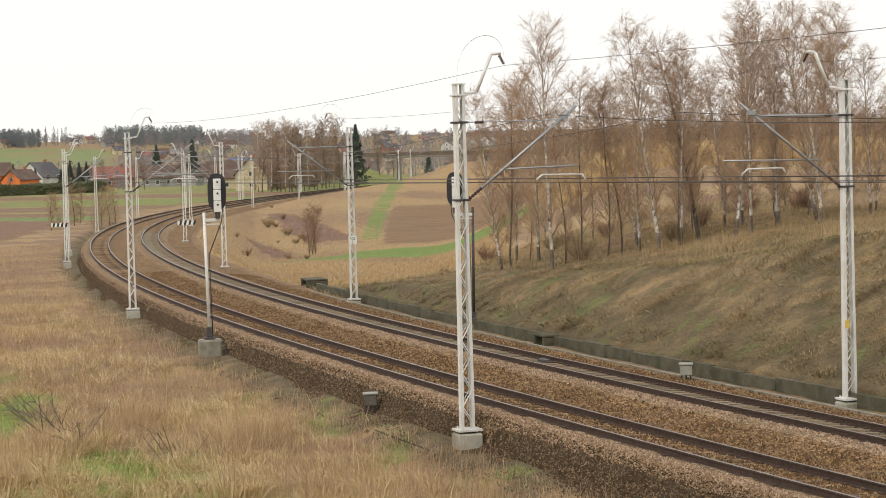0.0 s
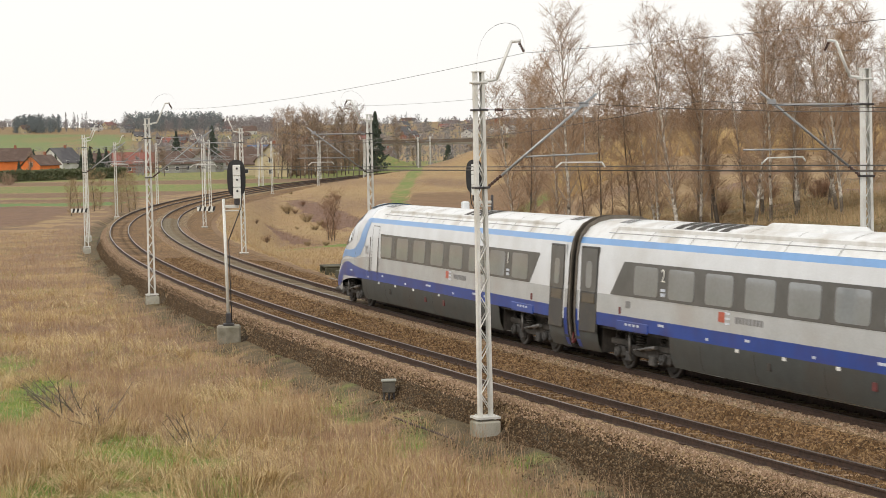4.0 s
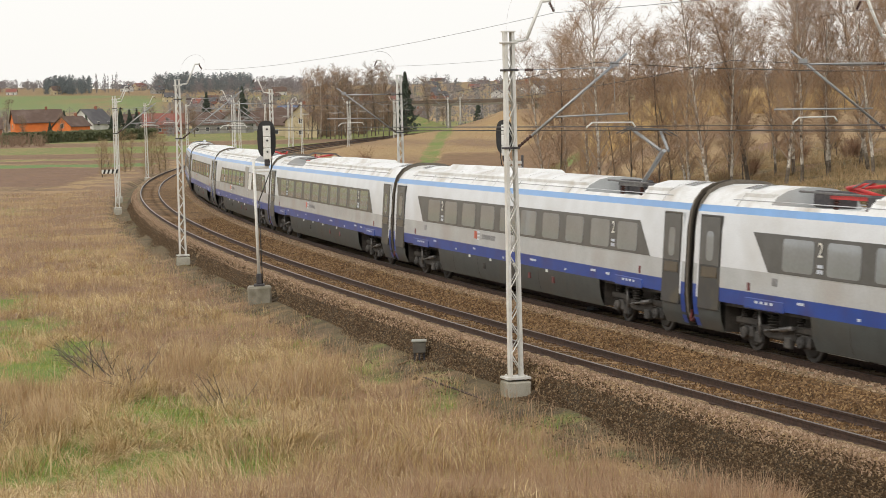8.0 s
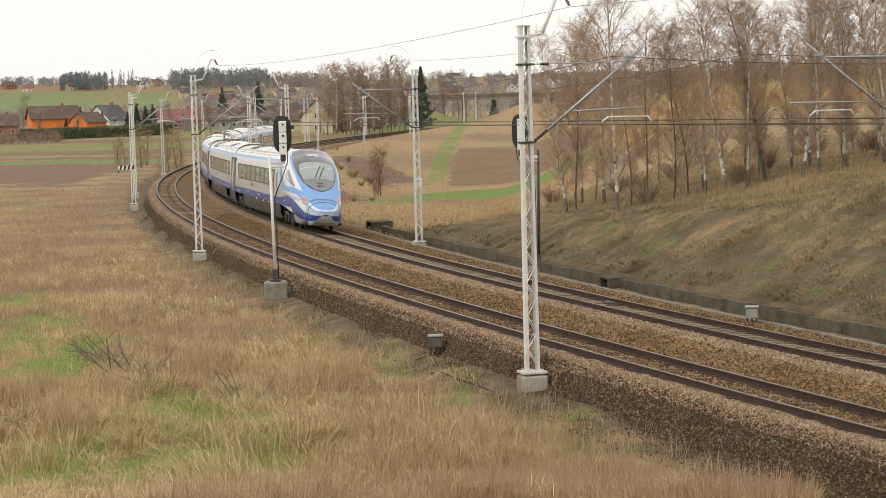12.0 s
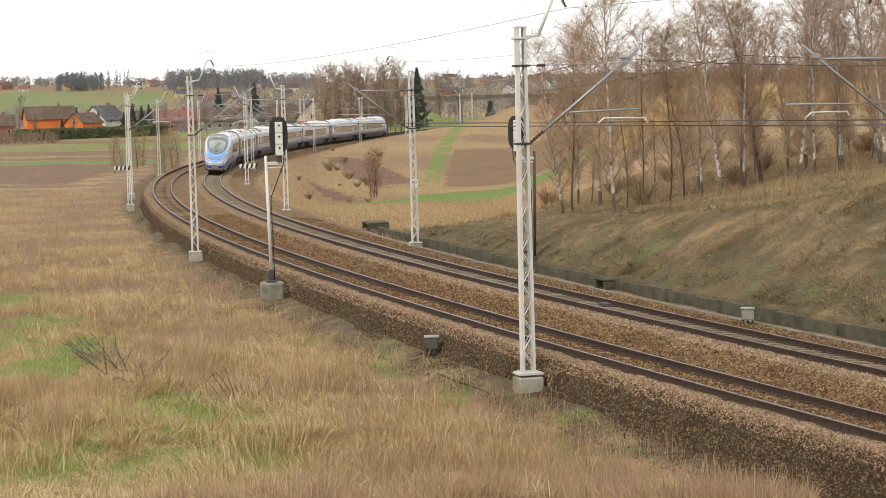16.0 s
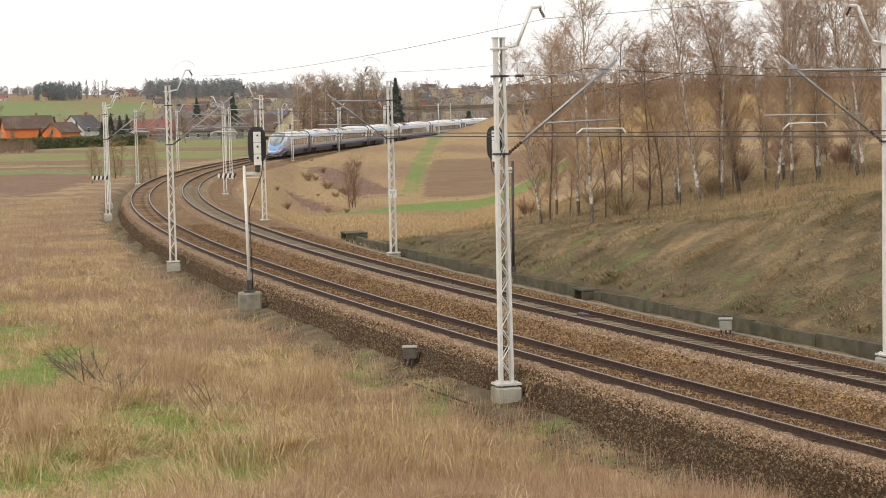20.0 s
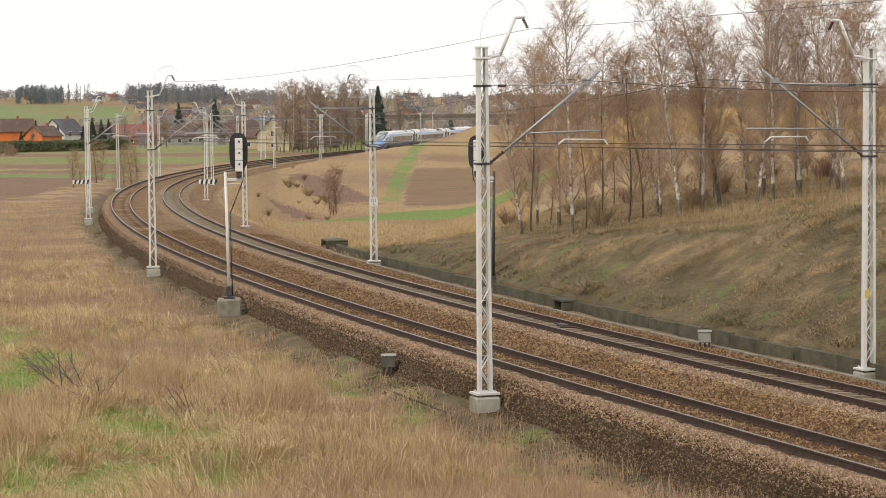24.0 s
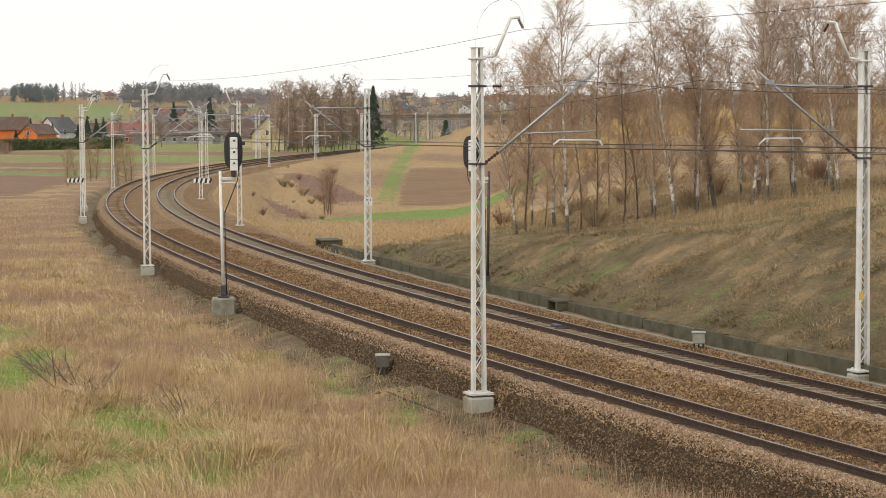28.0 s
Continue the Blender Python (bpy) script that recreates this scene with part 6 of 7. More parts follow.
for i, az in enumerate((-10.5, -10.3, -9.88, -9.72, -9.3, -9.12, -8.9, -8.75)):
    r_ = 236 + 7 * (i % 4)
    plant(LARCHES[i % 2], r_ * math.sin(radians(az)), r_ * math.cos(radians(az)), (0.8, 0.62, 0.9, 0.74)[i % 4], i * 70.0)

# the tall group behind the far curve
for i in range(20):
    a = radians(-4.75 + 2.35 * (i + wild.rand() * 0.8) / 20)
    r = wild.uniform(455, 500)
    plant(GREYS[(1, 3)[i % 2]] if i % 3 else BIRCHES[2], r * math.sin(a), r * math.cos(a), wild.uniform(1.05, 1.55) if i % 3 else 1.5, wild.uniform(0, 360))


# ---- grass: blades beyond counting ----
def blades(name, label, x, y, hmin, hmax, width, material, lean=0.5, wind=(0.4, -0.2), flop=0.0, clump=1.0):
    r = np.random.RandomState(len(x))
    n = len(x)
    z = ground_z(x, y)
    h = r.uniform(hmin, hmax, n)
    a = r.uniform(0, 6.283, n)
    sw = 1.4 * ripple(x, y, 1.7, 71) + 0.8 * ripple(x, y, 5.0, 72)
    lx, ly = (np.cos(a) * lean * r.rand(n) + wind[0] * sw) * h, (np.sin(a) * lean * r.rand(n) + wind[1] * (0.5 + sw)) * h
    h = h * np.clip(0.82 + clump * (0.36 * ripple(x, y, 1.3, 73) + 0.24 * ripple(x, y, 0.55, 74) + 0.16 * ripple(x, y, 4.1, 75)), 0.25, 1.7)
    b = r.uniform(0, 6.283, n)
    wx, wy = np.cos(b) * width * r.uniform(0.6, 1.3, n) / 2, np.sin(b) * width * r.uniform(0.6, 1.3, n) / 2
    v = np.empty((n, 5, 3))
    for k, (t, w) in enumerate(((0, 1), (0, -1), (0.55, 0.8), (0.55, -0.8), (1, 0))):
        c = t ** 1.8
        v[:, k, 0], v[:, k, 1] = x + lx * c + wx * w, y + ly * c + wy * w
        v[:, k, 2] = z - 0.03 + h * t * (1 - flop * t)
    o = np.arange(n) * 5
    me = bpy.data.meshes.new(name)
    me.vertices.add(n * 5)
    me.vertices.foreach_set("co", v.ravel())
    idx = np.concatenate([np.stack([o, o + 1, o + 3], 1), np.stack([o, o + 3, o + 2], 1), np.stack([o + 2, o + 3, o + 4], 1)]).astype(np.int32)
    me.loops.add(idx.size)
    me.loops.foreach_set("vertex_index", idx.ravel())
    me.polygons.add(len(idx))
    me.polygons.foreach_set("loop_start", np.arange(len(idx), dtype=np.int32) * 3)
    me.update(calc_edges=True)
    me.materials.append(material)
    return tagged(new(name, me), label, "grass", "", "stuff")


STRAW = island_mat("straw_blades", [(0.49, 0.35, 0.165), (0.59, 0.445, 0.225), (0.43, 0.295, 0.135), (0.68, 0.54, 0.32), (0.39, 0.26, 0.12)])
STRAWPALE = island_mat("pale_laid_straw", [(0.58, 0.43, 0.21), (0.70, 0.55, 0.30), (0.49, 0.34, 0.16), (0.78, 0.65, 0.41), (0.40, 0.265, 0.125), (0.64, 0.49, 0.26)])
RUSTY = island_mat("rusty_weed_stalks", [(0.37, 0.235, 0.145), (0.48, 0.325, 0.21), (0.30, 0.185, 0.115), (0.57, 0.43, 0.295)])
GREEN = island_mat("young_green_blades", [(0.21, 0.31, 0.05), (0.29, 0.40, 0.08), (0.46, 0.40, 0.16), (0.24, 0.34, 0.06), (0.52, 0.43, 0.21)])
GOLD = island_mat("golden_reeds", [(0.60, 0.42, 0.19), (0.70, 0.52, 0.26), (0.52, 0.36, 0.16), (0.76, 0.59, 0.33)])
MATTED = island_mat("matted_bank_grass", [(0.17, 0.125, 0.06), (0.23, 0.165, 0.082), (0.14, 0.11, 0.048), (0.125, 0.135, 0.045), (0.27, 0.20, 0.105), (0.15, 0.14, 0.055)])


def scatter(n, r0, r1, a0, a1, keep, seed, power=0.0):
    """Places in the sector before the tripod, thinner far off, that pass keep(x, y, s, u)."""
    r = np.random.RandomState(seed)
    rr = np.exp(r.uniform(math.log(r0), math.log(r1), n))
    aa = np.radians(r.uniform(a0, a1, n))
    x, y = rr * np.sin(aa), rr * np.cos(aa)
    s, u, _ = line_of(x, y)
    k = keep(x, y, s, u)
    return x[k], y[k]


rnd = np.random.RandomState(77)
near_side = lambda x, y, s, u: u < -4.55 - 0.4 * ripple(x, y, 3.0, 41) - 1.4 * rnd.rand(len(x)) ** 1.3
gx_, gy_ = scatter(410000, 31, 190, -16, 9, near_side, 1)
gg, so, we = cover(gx_, gy_)[:3]
pick = np.random.RandomState(2).rand(len(gx_))
tall = (pick > gg * 1.1) & (so < 0.5)
thick = ripple(gx_, gy_, 2.2, 51) + 0.6 * ripple(gx_, gy_, 0.9, 52) > -0.9
rust = (np.random.RandomState(4).rand(len(gx_)) < np.maximum(we * 0.85, 0.72 * smooth(-7.5, -3.5, gx_ + 1.5 * ripple(gx_, gy_, 5, 54))))
close = np.hypot(gx_, gy_) + 4 * ripple(gx_, gy_, 7, 53) < 57
close &= gx_ + 1.2 * ripple(gx_, gy_, 4, 55) < -3.0
k = tall & thick & ~rust & ~close
blades("dry_grass", "tall dry straw-coloured winter grass", gx_[k], gy_[k], 0.2, 0.62, 0.014, STRAW, 0.8, (0.34, -0.22), 0.3)
k = tall & thick & ~rust & close
blades("laid_grass", "long straw-coloured grass laid flat in swathes", gx_[k], gy_[k], 0.45, 0.95, 0.014, STRAWPALE, 0.9, (0.75, -0.35), 0.62)
k = tall & thick & rust
blades("dead_weeds", "reddish brown dead weed stalks", gx_[k], gy_[k], 0.3, 0.8, 0.011, RUSTY, 0.45, (0.12, -0.05), 0.08)
k = (pick < gg * 1.0 + 0.03)
blades("green_grass", "patches of young green grass", gx_[k], gy_[k], 0.10, 0.26, 0.016, GREEN, 0.8, (0.1, -0.1), 0.2)
# cutting slope
BANKGRASS = island_mat("matted_tan_bank_grass", [(0.25, 0.182, 0.082), (0.31, 0.23, 0.108), (0.215, 0.16, 0.068), (0.185, 0.188, 0.062), (0.37, 0.277, 0.14), (0.20, 0.182, 0.068)])
MEADOW = island_mat("dull_meadow_straw", [(0.41, 0.285, 0.145), (0.50, 0.36, 0.20), (0.34, 0.225, 0.11), (0.56, 0.43, 0.255)])
bank = lambda x, y, s, u: (u > 6.98) & (s < 70) & (u < 30)
bx_, by_ = scatter(230000, 40, 125, -3, 14.5, bank, 6)
blades("bank_grass", "matted brown and green grass on the cutting", bx_, by_, 0.2, 0.5, 0.012, BANKGRASS, 1.5, (-0.6, -0.35), 0.78, 0.35)
k = ripple(bx_ + 0.6 * by_, 2.2 * by_, 5.0, 63) + 0.6 * ripple(bx_, by_, 1.6, 64) > 0.35
blades("bank_swathes", "long tan grass laid in swathes on the cutting", bx_[k] + 0.03, by_[k], 0.35, 0.75, 0.013, MEADOW, 1.2, (-0.9, -0.4), 0.75, 0.4)
crest = lambda x, y, s, u: (u > 10.8 + 5 * rnd.rand(len(x))) & (x > 1.5) & (y < 118) & (ripple(x, y, 4, 61) > -0.4)
cx_, cy_ = scatter(40000, 72, 118, 0, 14.5, crest, 7)
blades("tall_meadow_grass", "pale tall grass under the birches", cx_, cy_, 0.2, 0.58, 0.014, MEADOW, 0.6, (0.12, -0.05), 0.1)
# rank tufts hanging over the top of the drain wall
wr = np.random.RandomState(44)
ws, wu = wr.uniform(-34, 57, 1500), 6.99 + 0.9 * wr.rand(1500) ** 2
wx, wy = np.array([tuple(along(a, b))[:2] for a, b in zip(ws, wu)]).T
ok = ripple(wx, wy, 2.6, 88) > -0.5
wx, wy = np.repeat(wx[ok], 14), np.repeat(wy[ok], 14)
wx, wy = wx + wr.normal(0, 0.07, len(wx)), wy + wr.normal(0, 0.07, len(wy))
blades("wall_tufts", "rank tufts of grass over the drain wall", wx, wy, 0.2, 0.5, 0.016, MATTED, 1.5, (-0.6, -0.4), 0.7)
# clumps of long blades, each fanned from one root
tr = np.random.RandomState(15)
tx, ty = scatter(4400, 32, 105, -15, 6, lambda x, y, s, u: (u < -6.2) & ((x < -3.5) | (ripple(x, y, 3, 80) > 0.2)) & (cover(x, y)[0] < 0.5) & (ripple(x, y, 6, 81) + 0.9 * smooth(54, 44, np.hypot(x, y)) > -0.2), 16)
tx, ty = np.repeat(tx, 34) + tr.normal(0, 0.11, len(tx) * 34), np.repeat(ty, 34) + tr.normal(0, 0.11, len(ty) * 34)
blades("grass_tussocks", "long pale tussocks of dead grass", tx, ty, 0.45, 0.95, 0.013, STRAWPALE, 1.4, (0.4, -0.25), 0.45)
nx_, ny_ = scatter(15000, 34, 58, -15, 3, lambda x, y, s, u: (u < -7) & (ripple(x, y, 3.4, 82) + 0.5 * ripple(x, y, 1.2, 83) > 0.1), 19)
blades("long_pale_stalks", "long pale dead stalks standing in the grass", nx_, ny_, 0.6, 1.15, 0.015, STRAW, 0.9, (0.3, -0.2), 0.2)
tx2, ty2 = scatter(95000, 44, 120, -15, 9, lambda x, y, s, u: (u < -4.05) & (u > -7.2) & (ripple(x, y, 1.6, 84) + 0.8 * ripple(x, y, 4.3, 85) + 0.9 * smooth(-4.6, -6.2, u) > 0.15), 20)
blades("toe_grass", "short olive grass at the foot of the ballast", tx2[::2], ty2[::2], 0.08, 0.24, 0.016, MATTED, 0.9, (0.1, -0.1), 0.2)
blades("toe_straw", "short thin straw at the foot of the ballast", tx2[1::2], ty2[1::2], 0.12, 0.34, 0.012, MEADOW, 0.8, (0.1, -0.1), 0.2)
reed = lambda x, y, s, u: ripple(x, y, 26, 91) > -0.75
rx_, ry_ = scatter(40000, 190, 262, 3.0, 15.8, reed, 17)
blades("reed_bed", "golden dry reeds at the far edge of the field", rx_, ry_, 0.9, 2.0, 0.09, GOLD, 0.5, (0.1, 0.0), 0.1)
WEEDDARK = island_mat("purple_brown_weeds", [(0.25, 0.145, 0.095), (0.32, 0.20, 0.13), (0.21, 0.12, 0.08), (0.40, 0.275, 0.17)])
vl = lambda x, y, s, u: (u > 5.2) & (s > 50)
vx_, vy_ = scatter(110000, 95, 430, -8, 2.5, vl, 8)
g2, s2, _, _, c2, b2 = cover(vx_, vy_)
k = (s2 < 0.4) & (g2 < 0.45) & (c2 < 0.3) & (b2 < 0.4)
j = k & (np.random.RandomState(24).rand(len(vx_)) < 0.5)
blades("valley_straw", "pale straw on the railway bank", vx_[j], vy_[j], 0.2, 0.5, 0.03, STRAW, 0.9, (0.15, -0.06), 0.3, 0.3)
k = k & ~j
blades("valley_grass", "dry tufted grass on the railway bank", vx_[k], vy_[k], 0.2, 0.55, 0.03, MEADOW, 0.7, (0.12, -0.06), 0.2, 0.3)
qx_, qy_ = scatter(90000, 150, 300, -8, 0, lambda x, y, s, u: (u > 7) & (u < 27) & (s > 125), 21)
k = cover(qx_, qy_)[5] > 0.35
qx_, qy_ = qx_[k], qy_[k]
blades("bank_weeds", "purple-brown dead weeds in patches on the bank", qx_[::2], qy_[::2], 0.3, 0.7, 0.022, WEEDDARK, 0.7, (0.1, 0.0), 0.2)

# a dense stand of brown weeds, and long stalks arching over the young grass
STAND = island_mat("brown_weed_stand", [(0.48, 0.33, 0.18), (0.58, 0.43, 0.25), (0.40, 0.265, 0.145), (0.66, 0.51, 0.32)])
sr = np.random.RandomState(91)
sx, sy = [], []
for cx0, cy0, wx0, wy0, n0 in ((-11.6, 49.2, 1.1, 1.7, 2600), (-10.0, 46.0, 0.8, 1.3, 1500), (-12.4, 47.5, 0.7, 1.6, 1200), (-8.4, 57.0, 0.9, 2.4, 900), (-4.6, 52.5, 1.4, 2.6, 1100)):
    sx.append(sr.normal(cx0, wx0 * 0.5, n0)), sy.append(sr.normal(cy0, wy0 * 0.6, n0))
blades("weed_stand", "dense brown stand of dead weed stalks", np.concatenate(sx), np.concatenate(sy), 0.5, 1.05, 0.015, STAND, 0.45, (0.12, -0.1), 0.1)
sx, sy = [], []
for cx0, cy0, n0 in ((-9.0, 46.5, 420), (-8.2, 44.0, 420), (-6.2, 44.4, 380), (-4.3, 43.4, 420), (-3.2, 41.8, 380), (-5.6, 40.0, 260), (-8.0, 51.5, 260), (-1.9, 41.6, 300), (-10.6, 42.0, 260)):
    for j in range(6):
        qx, qy = sr.normal(cx0, 0.55), sr.normal(cy0, 0.9)
        sx.append(sr.normal(qx, 0.10, n0 // 6)), sy.append(sr.normal(qy, 0.14, n0 // 6))
blades("arching_stalks", "long pale stalks arching out of tussocks", np.concatenate(sx), np.concatenate(sy), 0.8, 1.35, 0.014, STRAW, 1.1, (0.55, -0.25), 0.45)
beam = empty("old_rail", Matrix(), "old rusty rail lying half hidden in grass", "rail")
pts = [Vector((-1.5, 52.6, 0)), Vector((-0.3, 49.2, 0)), Vector((0.95, 45.7, 0))]
for p_ in pts:
    p_.z = float(ground_z(np.array([p_.x]), np.array([p_.y]))[0]) - 0.05
bm = bmesh.new()
d_ = (pts[2] - pts[0]).normalized()
w_ = d_.cross(Vector((0, 0, 1))).normalized()
rings_ = [[bm.verts.new(p_ + w_ * u_ + Vector((0, 0, z_ + 0.08))) for u_, z_ in head] for p_ in pts]
for g_, h_ in zip(rings_, rings_[1:]):
    for j in range(len(head)):
        bm.faces.new((g_[j], g_[(j + 1) % len(head)], h_[(j + 1) % len(head)], h_[j]))
bm.faces.new(rings_[0][::-1]), bm.faces.new(rings_[-1])
part("rail_bar", bm, RUST, beam)
# a dead fallen branch among the weeds
for x, y, k, turn in ((-10.2, 55.4, 1.0, 20), (-11.3, 57.6, 0.9, 140), (-9.3, 53.4, 0.75, 250), (-10.8, 45.0, 0.55, 60), (-6.4, 49.0, 0.7, 100)):
    z = float(ground_z(np.array([x]), np.array([y]))[0])
    dr = np.random.RandomState(int(turn))
    sg = []
    for i in range(9):
        a = dr.uniform(0, 6.28)
        d = np.array([math.cos(a), math.sin(a) * 0.5, dr.uniform(0.15, 0.9)])
        p0 = np.array([dr.normal(0, 0.25), dr.normal(0, 0.2), 0.0])
        p1 = p0 + d * dr.uniform(0.9, 2.0)
        sg.append((p0, p1, 0.022, 0.010))
        for j in range(7):
            q0 = p0 + (p1 - p0) * dr.uniform(0.3, 1)
            sg.append((q0, q0 + (d * 0.5 + dr.normal(0, 0.4, 3)) * dr.uniform(0.3, 0.7), 0.008, 0.004))
    e = empty("dead_bush", pose(x, y, z, 0, 0, turn) @ Matrix.Diagonal((k, k, k, 1)), "dark dead brushwood lying in the tall grass", "bush", "dead bushes")
    tagged(mesh_part("twig_mass", *prisms(sg), DARKBARK, e), kind="stuff")


# ---- houses ----
PLASTER = {
    "orange": mat("orange_render", (0.78, 0.22, 0.06), (0.70, 0.19, 0.05), 0.8, 0.9, 0, 0.05, 8, (0.64, 0.18, 0.06), 0.3, 0.08),
    "brick": mat("red_brick_wall", (0.36, 0.15, 0.09), (0.30, 0.12, 0.08), 2.0, 0.9, 0, 0.1, 12, (0.26, 0.12, 0.09), 0.4, 0.12),
    "white": mat("white_render", (0.70, 0.69, 0.66), (0.62, 0.61, 0.58), 0.8, 0.9, 0, 0.05, 8, (0.5, 0.48, 0.45), 0.3, 0.06),
    "cream": mat("cream_render", (0.62, 0.52, 0.34), (0.55, 0.46, 0.3), 0.8, 0.9, 0, 0.05, 8, (0.45, 0.37, 0.25), 0.3, 0.08),
    "grey": mat("grey_render", (0.36, 0.35, 0.33), (0.30, 0.29, 0.27), 0.8, 0.9, 0, 0.05, 8, (0.24, 0.23, 0.2), 0.3, 0.08),
}
TILES = {
    "brown": mat("brown_roof_tiles", (0.13, 0.085, 0.065), (0.10, 0.065, 0.05), 3, 0.85, 0, 0.2, 14, (0.17, 0.12, 0.1), 0.4, 0.15),
    "red": mat("red_roof_tiles", (0.28, 0.105, 0.08), (0.23, 0.09, 0.07), 3, 0.8, 0, 0.2, 14, (0.24, 0.1, 0.08), 0.4, 0.15),
    "dark": mat("dark_grey_roof", (0.10, 0.095, 0.10), (0.075, 0.07, 0.075), 3, 0.85, 0, 0.2, 14, (0.15, 0.14, 0.14), 0.4, 0.15),
    "blue": mat("blue_sheet_roof", (0.10, 0.14, 0.26), (0.08, 0.12, 0.22), 3, 0.6, 0, 0.1, 14, (0.16, 0.18, 0.25), 0.4, 0.1),
}
HGLASS = glassy("house_glass", (0.05, 0.055, 0.065))
HFRAME = mat("white_window_frame", (0.72, 0.72, 0.70), (0.66, 0.66, 0.64), 3, 0.6, 0, 0.0)


def house(x, y, w, d, h, rise, wall, roof, turn=0.0, label="", floors=1, sink=0.3, name="house"):
    """Gabled house: ridge along its local x; eaves at h."""
    z = float(ground_z(np.array([x]), np.array([y]))[0])
    e = empty(name, pose(x, y, z - sink, 0, 0, turn), label or f"far house with a {roof} pitched roof", "house", "houses of the village")
    bm = bmesh.new()
    v = [bm.verts.new(p) for p in ((-w / 2, -d / 2, 0), (w / 2, -d / 2, 0), (w / 2, d / 2, 0), (-w / 2, d / 2, 0), (-w / 2, -d / 2, h), (w / 2, -d / 2, h), (w / 2, d / 2, h), (-w / 2, d / 2, h), (-w / 2, 0, h + rise), (w / 2, 0, h + rise))]
    for f in ((0, 1, 5, 4), (2, 3, 7, 6), (1, 2, 6, 9, 5), (3, 0, 4, 8, 7), (3, 2, 1, 0)):
        bm.faces.new([v[i] for i in f])
    part("wall", bm, PLASTER[wall], e)
    o, t = 0.45, 0.16
    for s in (1, -1):
        bm = bmesh.new()
        k = rise / (d / 2)
        q = [(-w / 2 - o, 0, h + rise + 0.02), (w / 2 + o, 0, h + rise + 0.02), (w / 2 + o, s * (d / 2 + o), h - o * k + 0.02), (-w / 2 - o, s * (d / 2 + o), h - o * k + 0.02)]
        a = [bm.verts.new(p) for p in q]
        b = [bm.verts.new((p[0], p[1], p[2] + t)) for p in q]
        bm.faces.new(a), bm.faces.new(b[::-1])
        for i in range(4):
            bm.faces.new((a[i], b[i], b[(i + 1) % 4], a[(i + 1) % 4]))
        bmesh.ops.recalc_face_normals(bm, faces=bm.faces)
        part("roof", bm, TILES[roof], e)
    part("chimney", boxes((w * 0.18, w * 0.18 + 0.6, -0.3, 0.3, h + rise - 0.9, h + rise + 0.9), bevel=0.02), PLASTER["brick"], e)
    n = max(2, int(w / 3.2))
    for fl in range(floors):
        for i in range(n):
            cx, cz = -w / 2 + w * (i + 0.5) / n, 1.0 + 2.8 * fl
            f = part("window", boxes((cx - 0.6, cx + 0.6, -d / 2 - 0.05, -d / 2 + 0.02, cz, cz + 1.3)), HFRAME, e)
            part("pane", boxes((cx - 0.5, cx + 0.5, -d / 2 - 0.07, -d / 2 - 0.05, cz + 0.1, cz + 1.2)), HGLASS, f)
    for s in (-1, 1):
        for fl in range(floors + 1):
            cz = 1.0 + 2.8 * fl
            if cz + 1.2 < h + rise * 0.7:
                f = part("window", boxes((*sorted((s * (w / 2 + 0.05), s * (w / 2 - 0.02))), -0.55, 0.55, cz, cz + 1.2)), HFRAME, e)
                part("pane", boxes((*sorted((s * (w / 2 + 0.07), s * (w / 2 + 0.05))), -0.45, 0.45, cz + 0.1, cz + 1.1)), HGLASS, f)
    return e


def polar(az, r):
    return r * math.sin(radians(az)), r * math.cos(radians(az))


# azimuth, range, width, depth, eaves, rise, wall, roof, turn, label, storeys
TOWN = [
    (-12.25, 562, 13, 8, 5.6, 3.2, "orange", "brown", 22, "orange rendered house with a brown tiled roof", 1),
    (-11.3, 548, 8.0, 6, 4.4, 2.4, "orange", "brown", 62, "bright orange house end with a brown roof", 1),
    (-10.75, 600, 9, 9, 4.6, 4.0, "white", "dark", 60, "white rendered house with a grey gabled roof", 2),
    (-13.7, 640, 11, 9, 3.6, 3.2, "brick", "brown", 15, "brick house with a brown tiled roof", 1),
    (-15.2, 600, 11, 9, 4.0, 3.4, "brick", "brown", 10, "brick house under a brown tiled roof", 1),
    (-8.75, 660, 13, 9, 3.4, 3.4, "brick", "red", 12, "long low house with a red tiled roof", 1),
    (-9.6, 700, 10, 8, 3.4, 3.2, "cream", "brown", 30, "cream house with a brown roof", 1),
    (-7.4, 640, 13, 9, 3.2, 3.6, "grey", "brown", 8, "grey house under a broad brown roof", 1),
    (-6.75, 640, 9, 9, 3.4, 3.4, "grey", "brown", 80, "grey house with a brown gabled roof", 1),
    (-6.1, 690, 12, 9, 3.2, 3.6, "grey", "brown", 5, "grey farmhouse with a brown roof", 1),
    (-5.45, 540, 13, 9, 3.6, 4.2, "cream", "brown", 6, "cream house with a broad brown roof", 1),
    (-4.85, 505, 7.0, 8, 4.4, 4.0, "cream", "brown", 84, "cream gabled house among bare trees", 1),
    (-5.6, 720, 10, 8, 4.0, 3.0, "brick", "red", 40, "red-roofed house behind the farm", 1),
    (-5.1, 780, 12, 9, 4.5, 3.5, "white", "blue", 15, "white house with a blue sheet roof", 1),
    (-1.75, 720, 9, 8, 3.0, 3.0, "brick", "brown", 20, "brown-roofed shed behind the trees", 1),
]
for az, r, w, d, h, rise, wall, roof, turn, label, fl in TOWN:
    house(*polar(az, r), w, d, h, rise, wall, roof, turn, label, fl)
hr = np.random.RandomState(19)
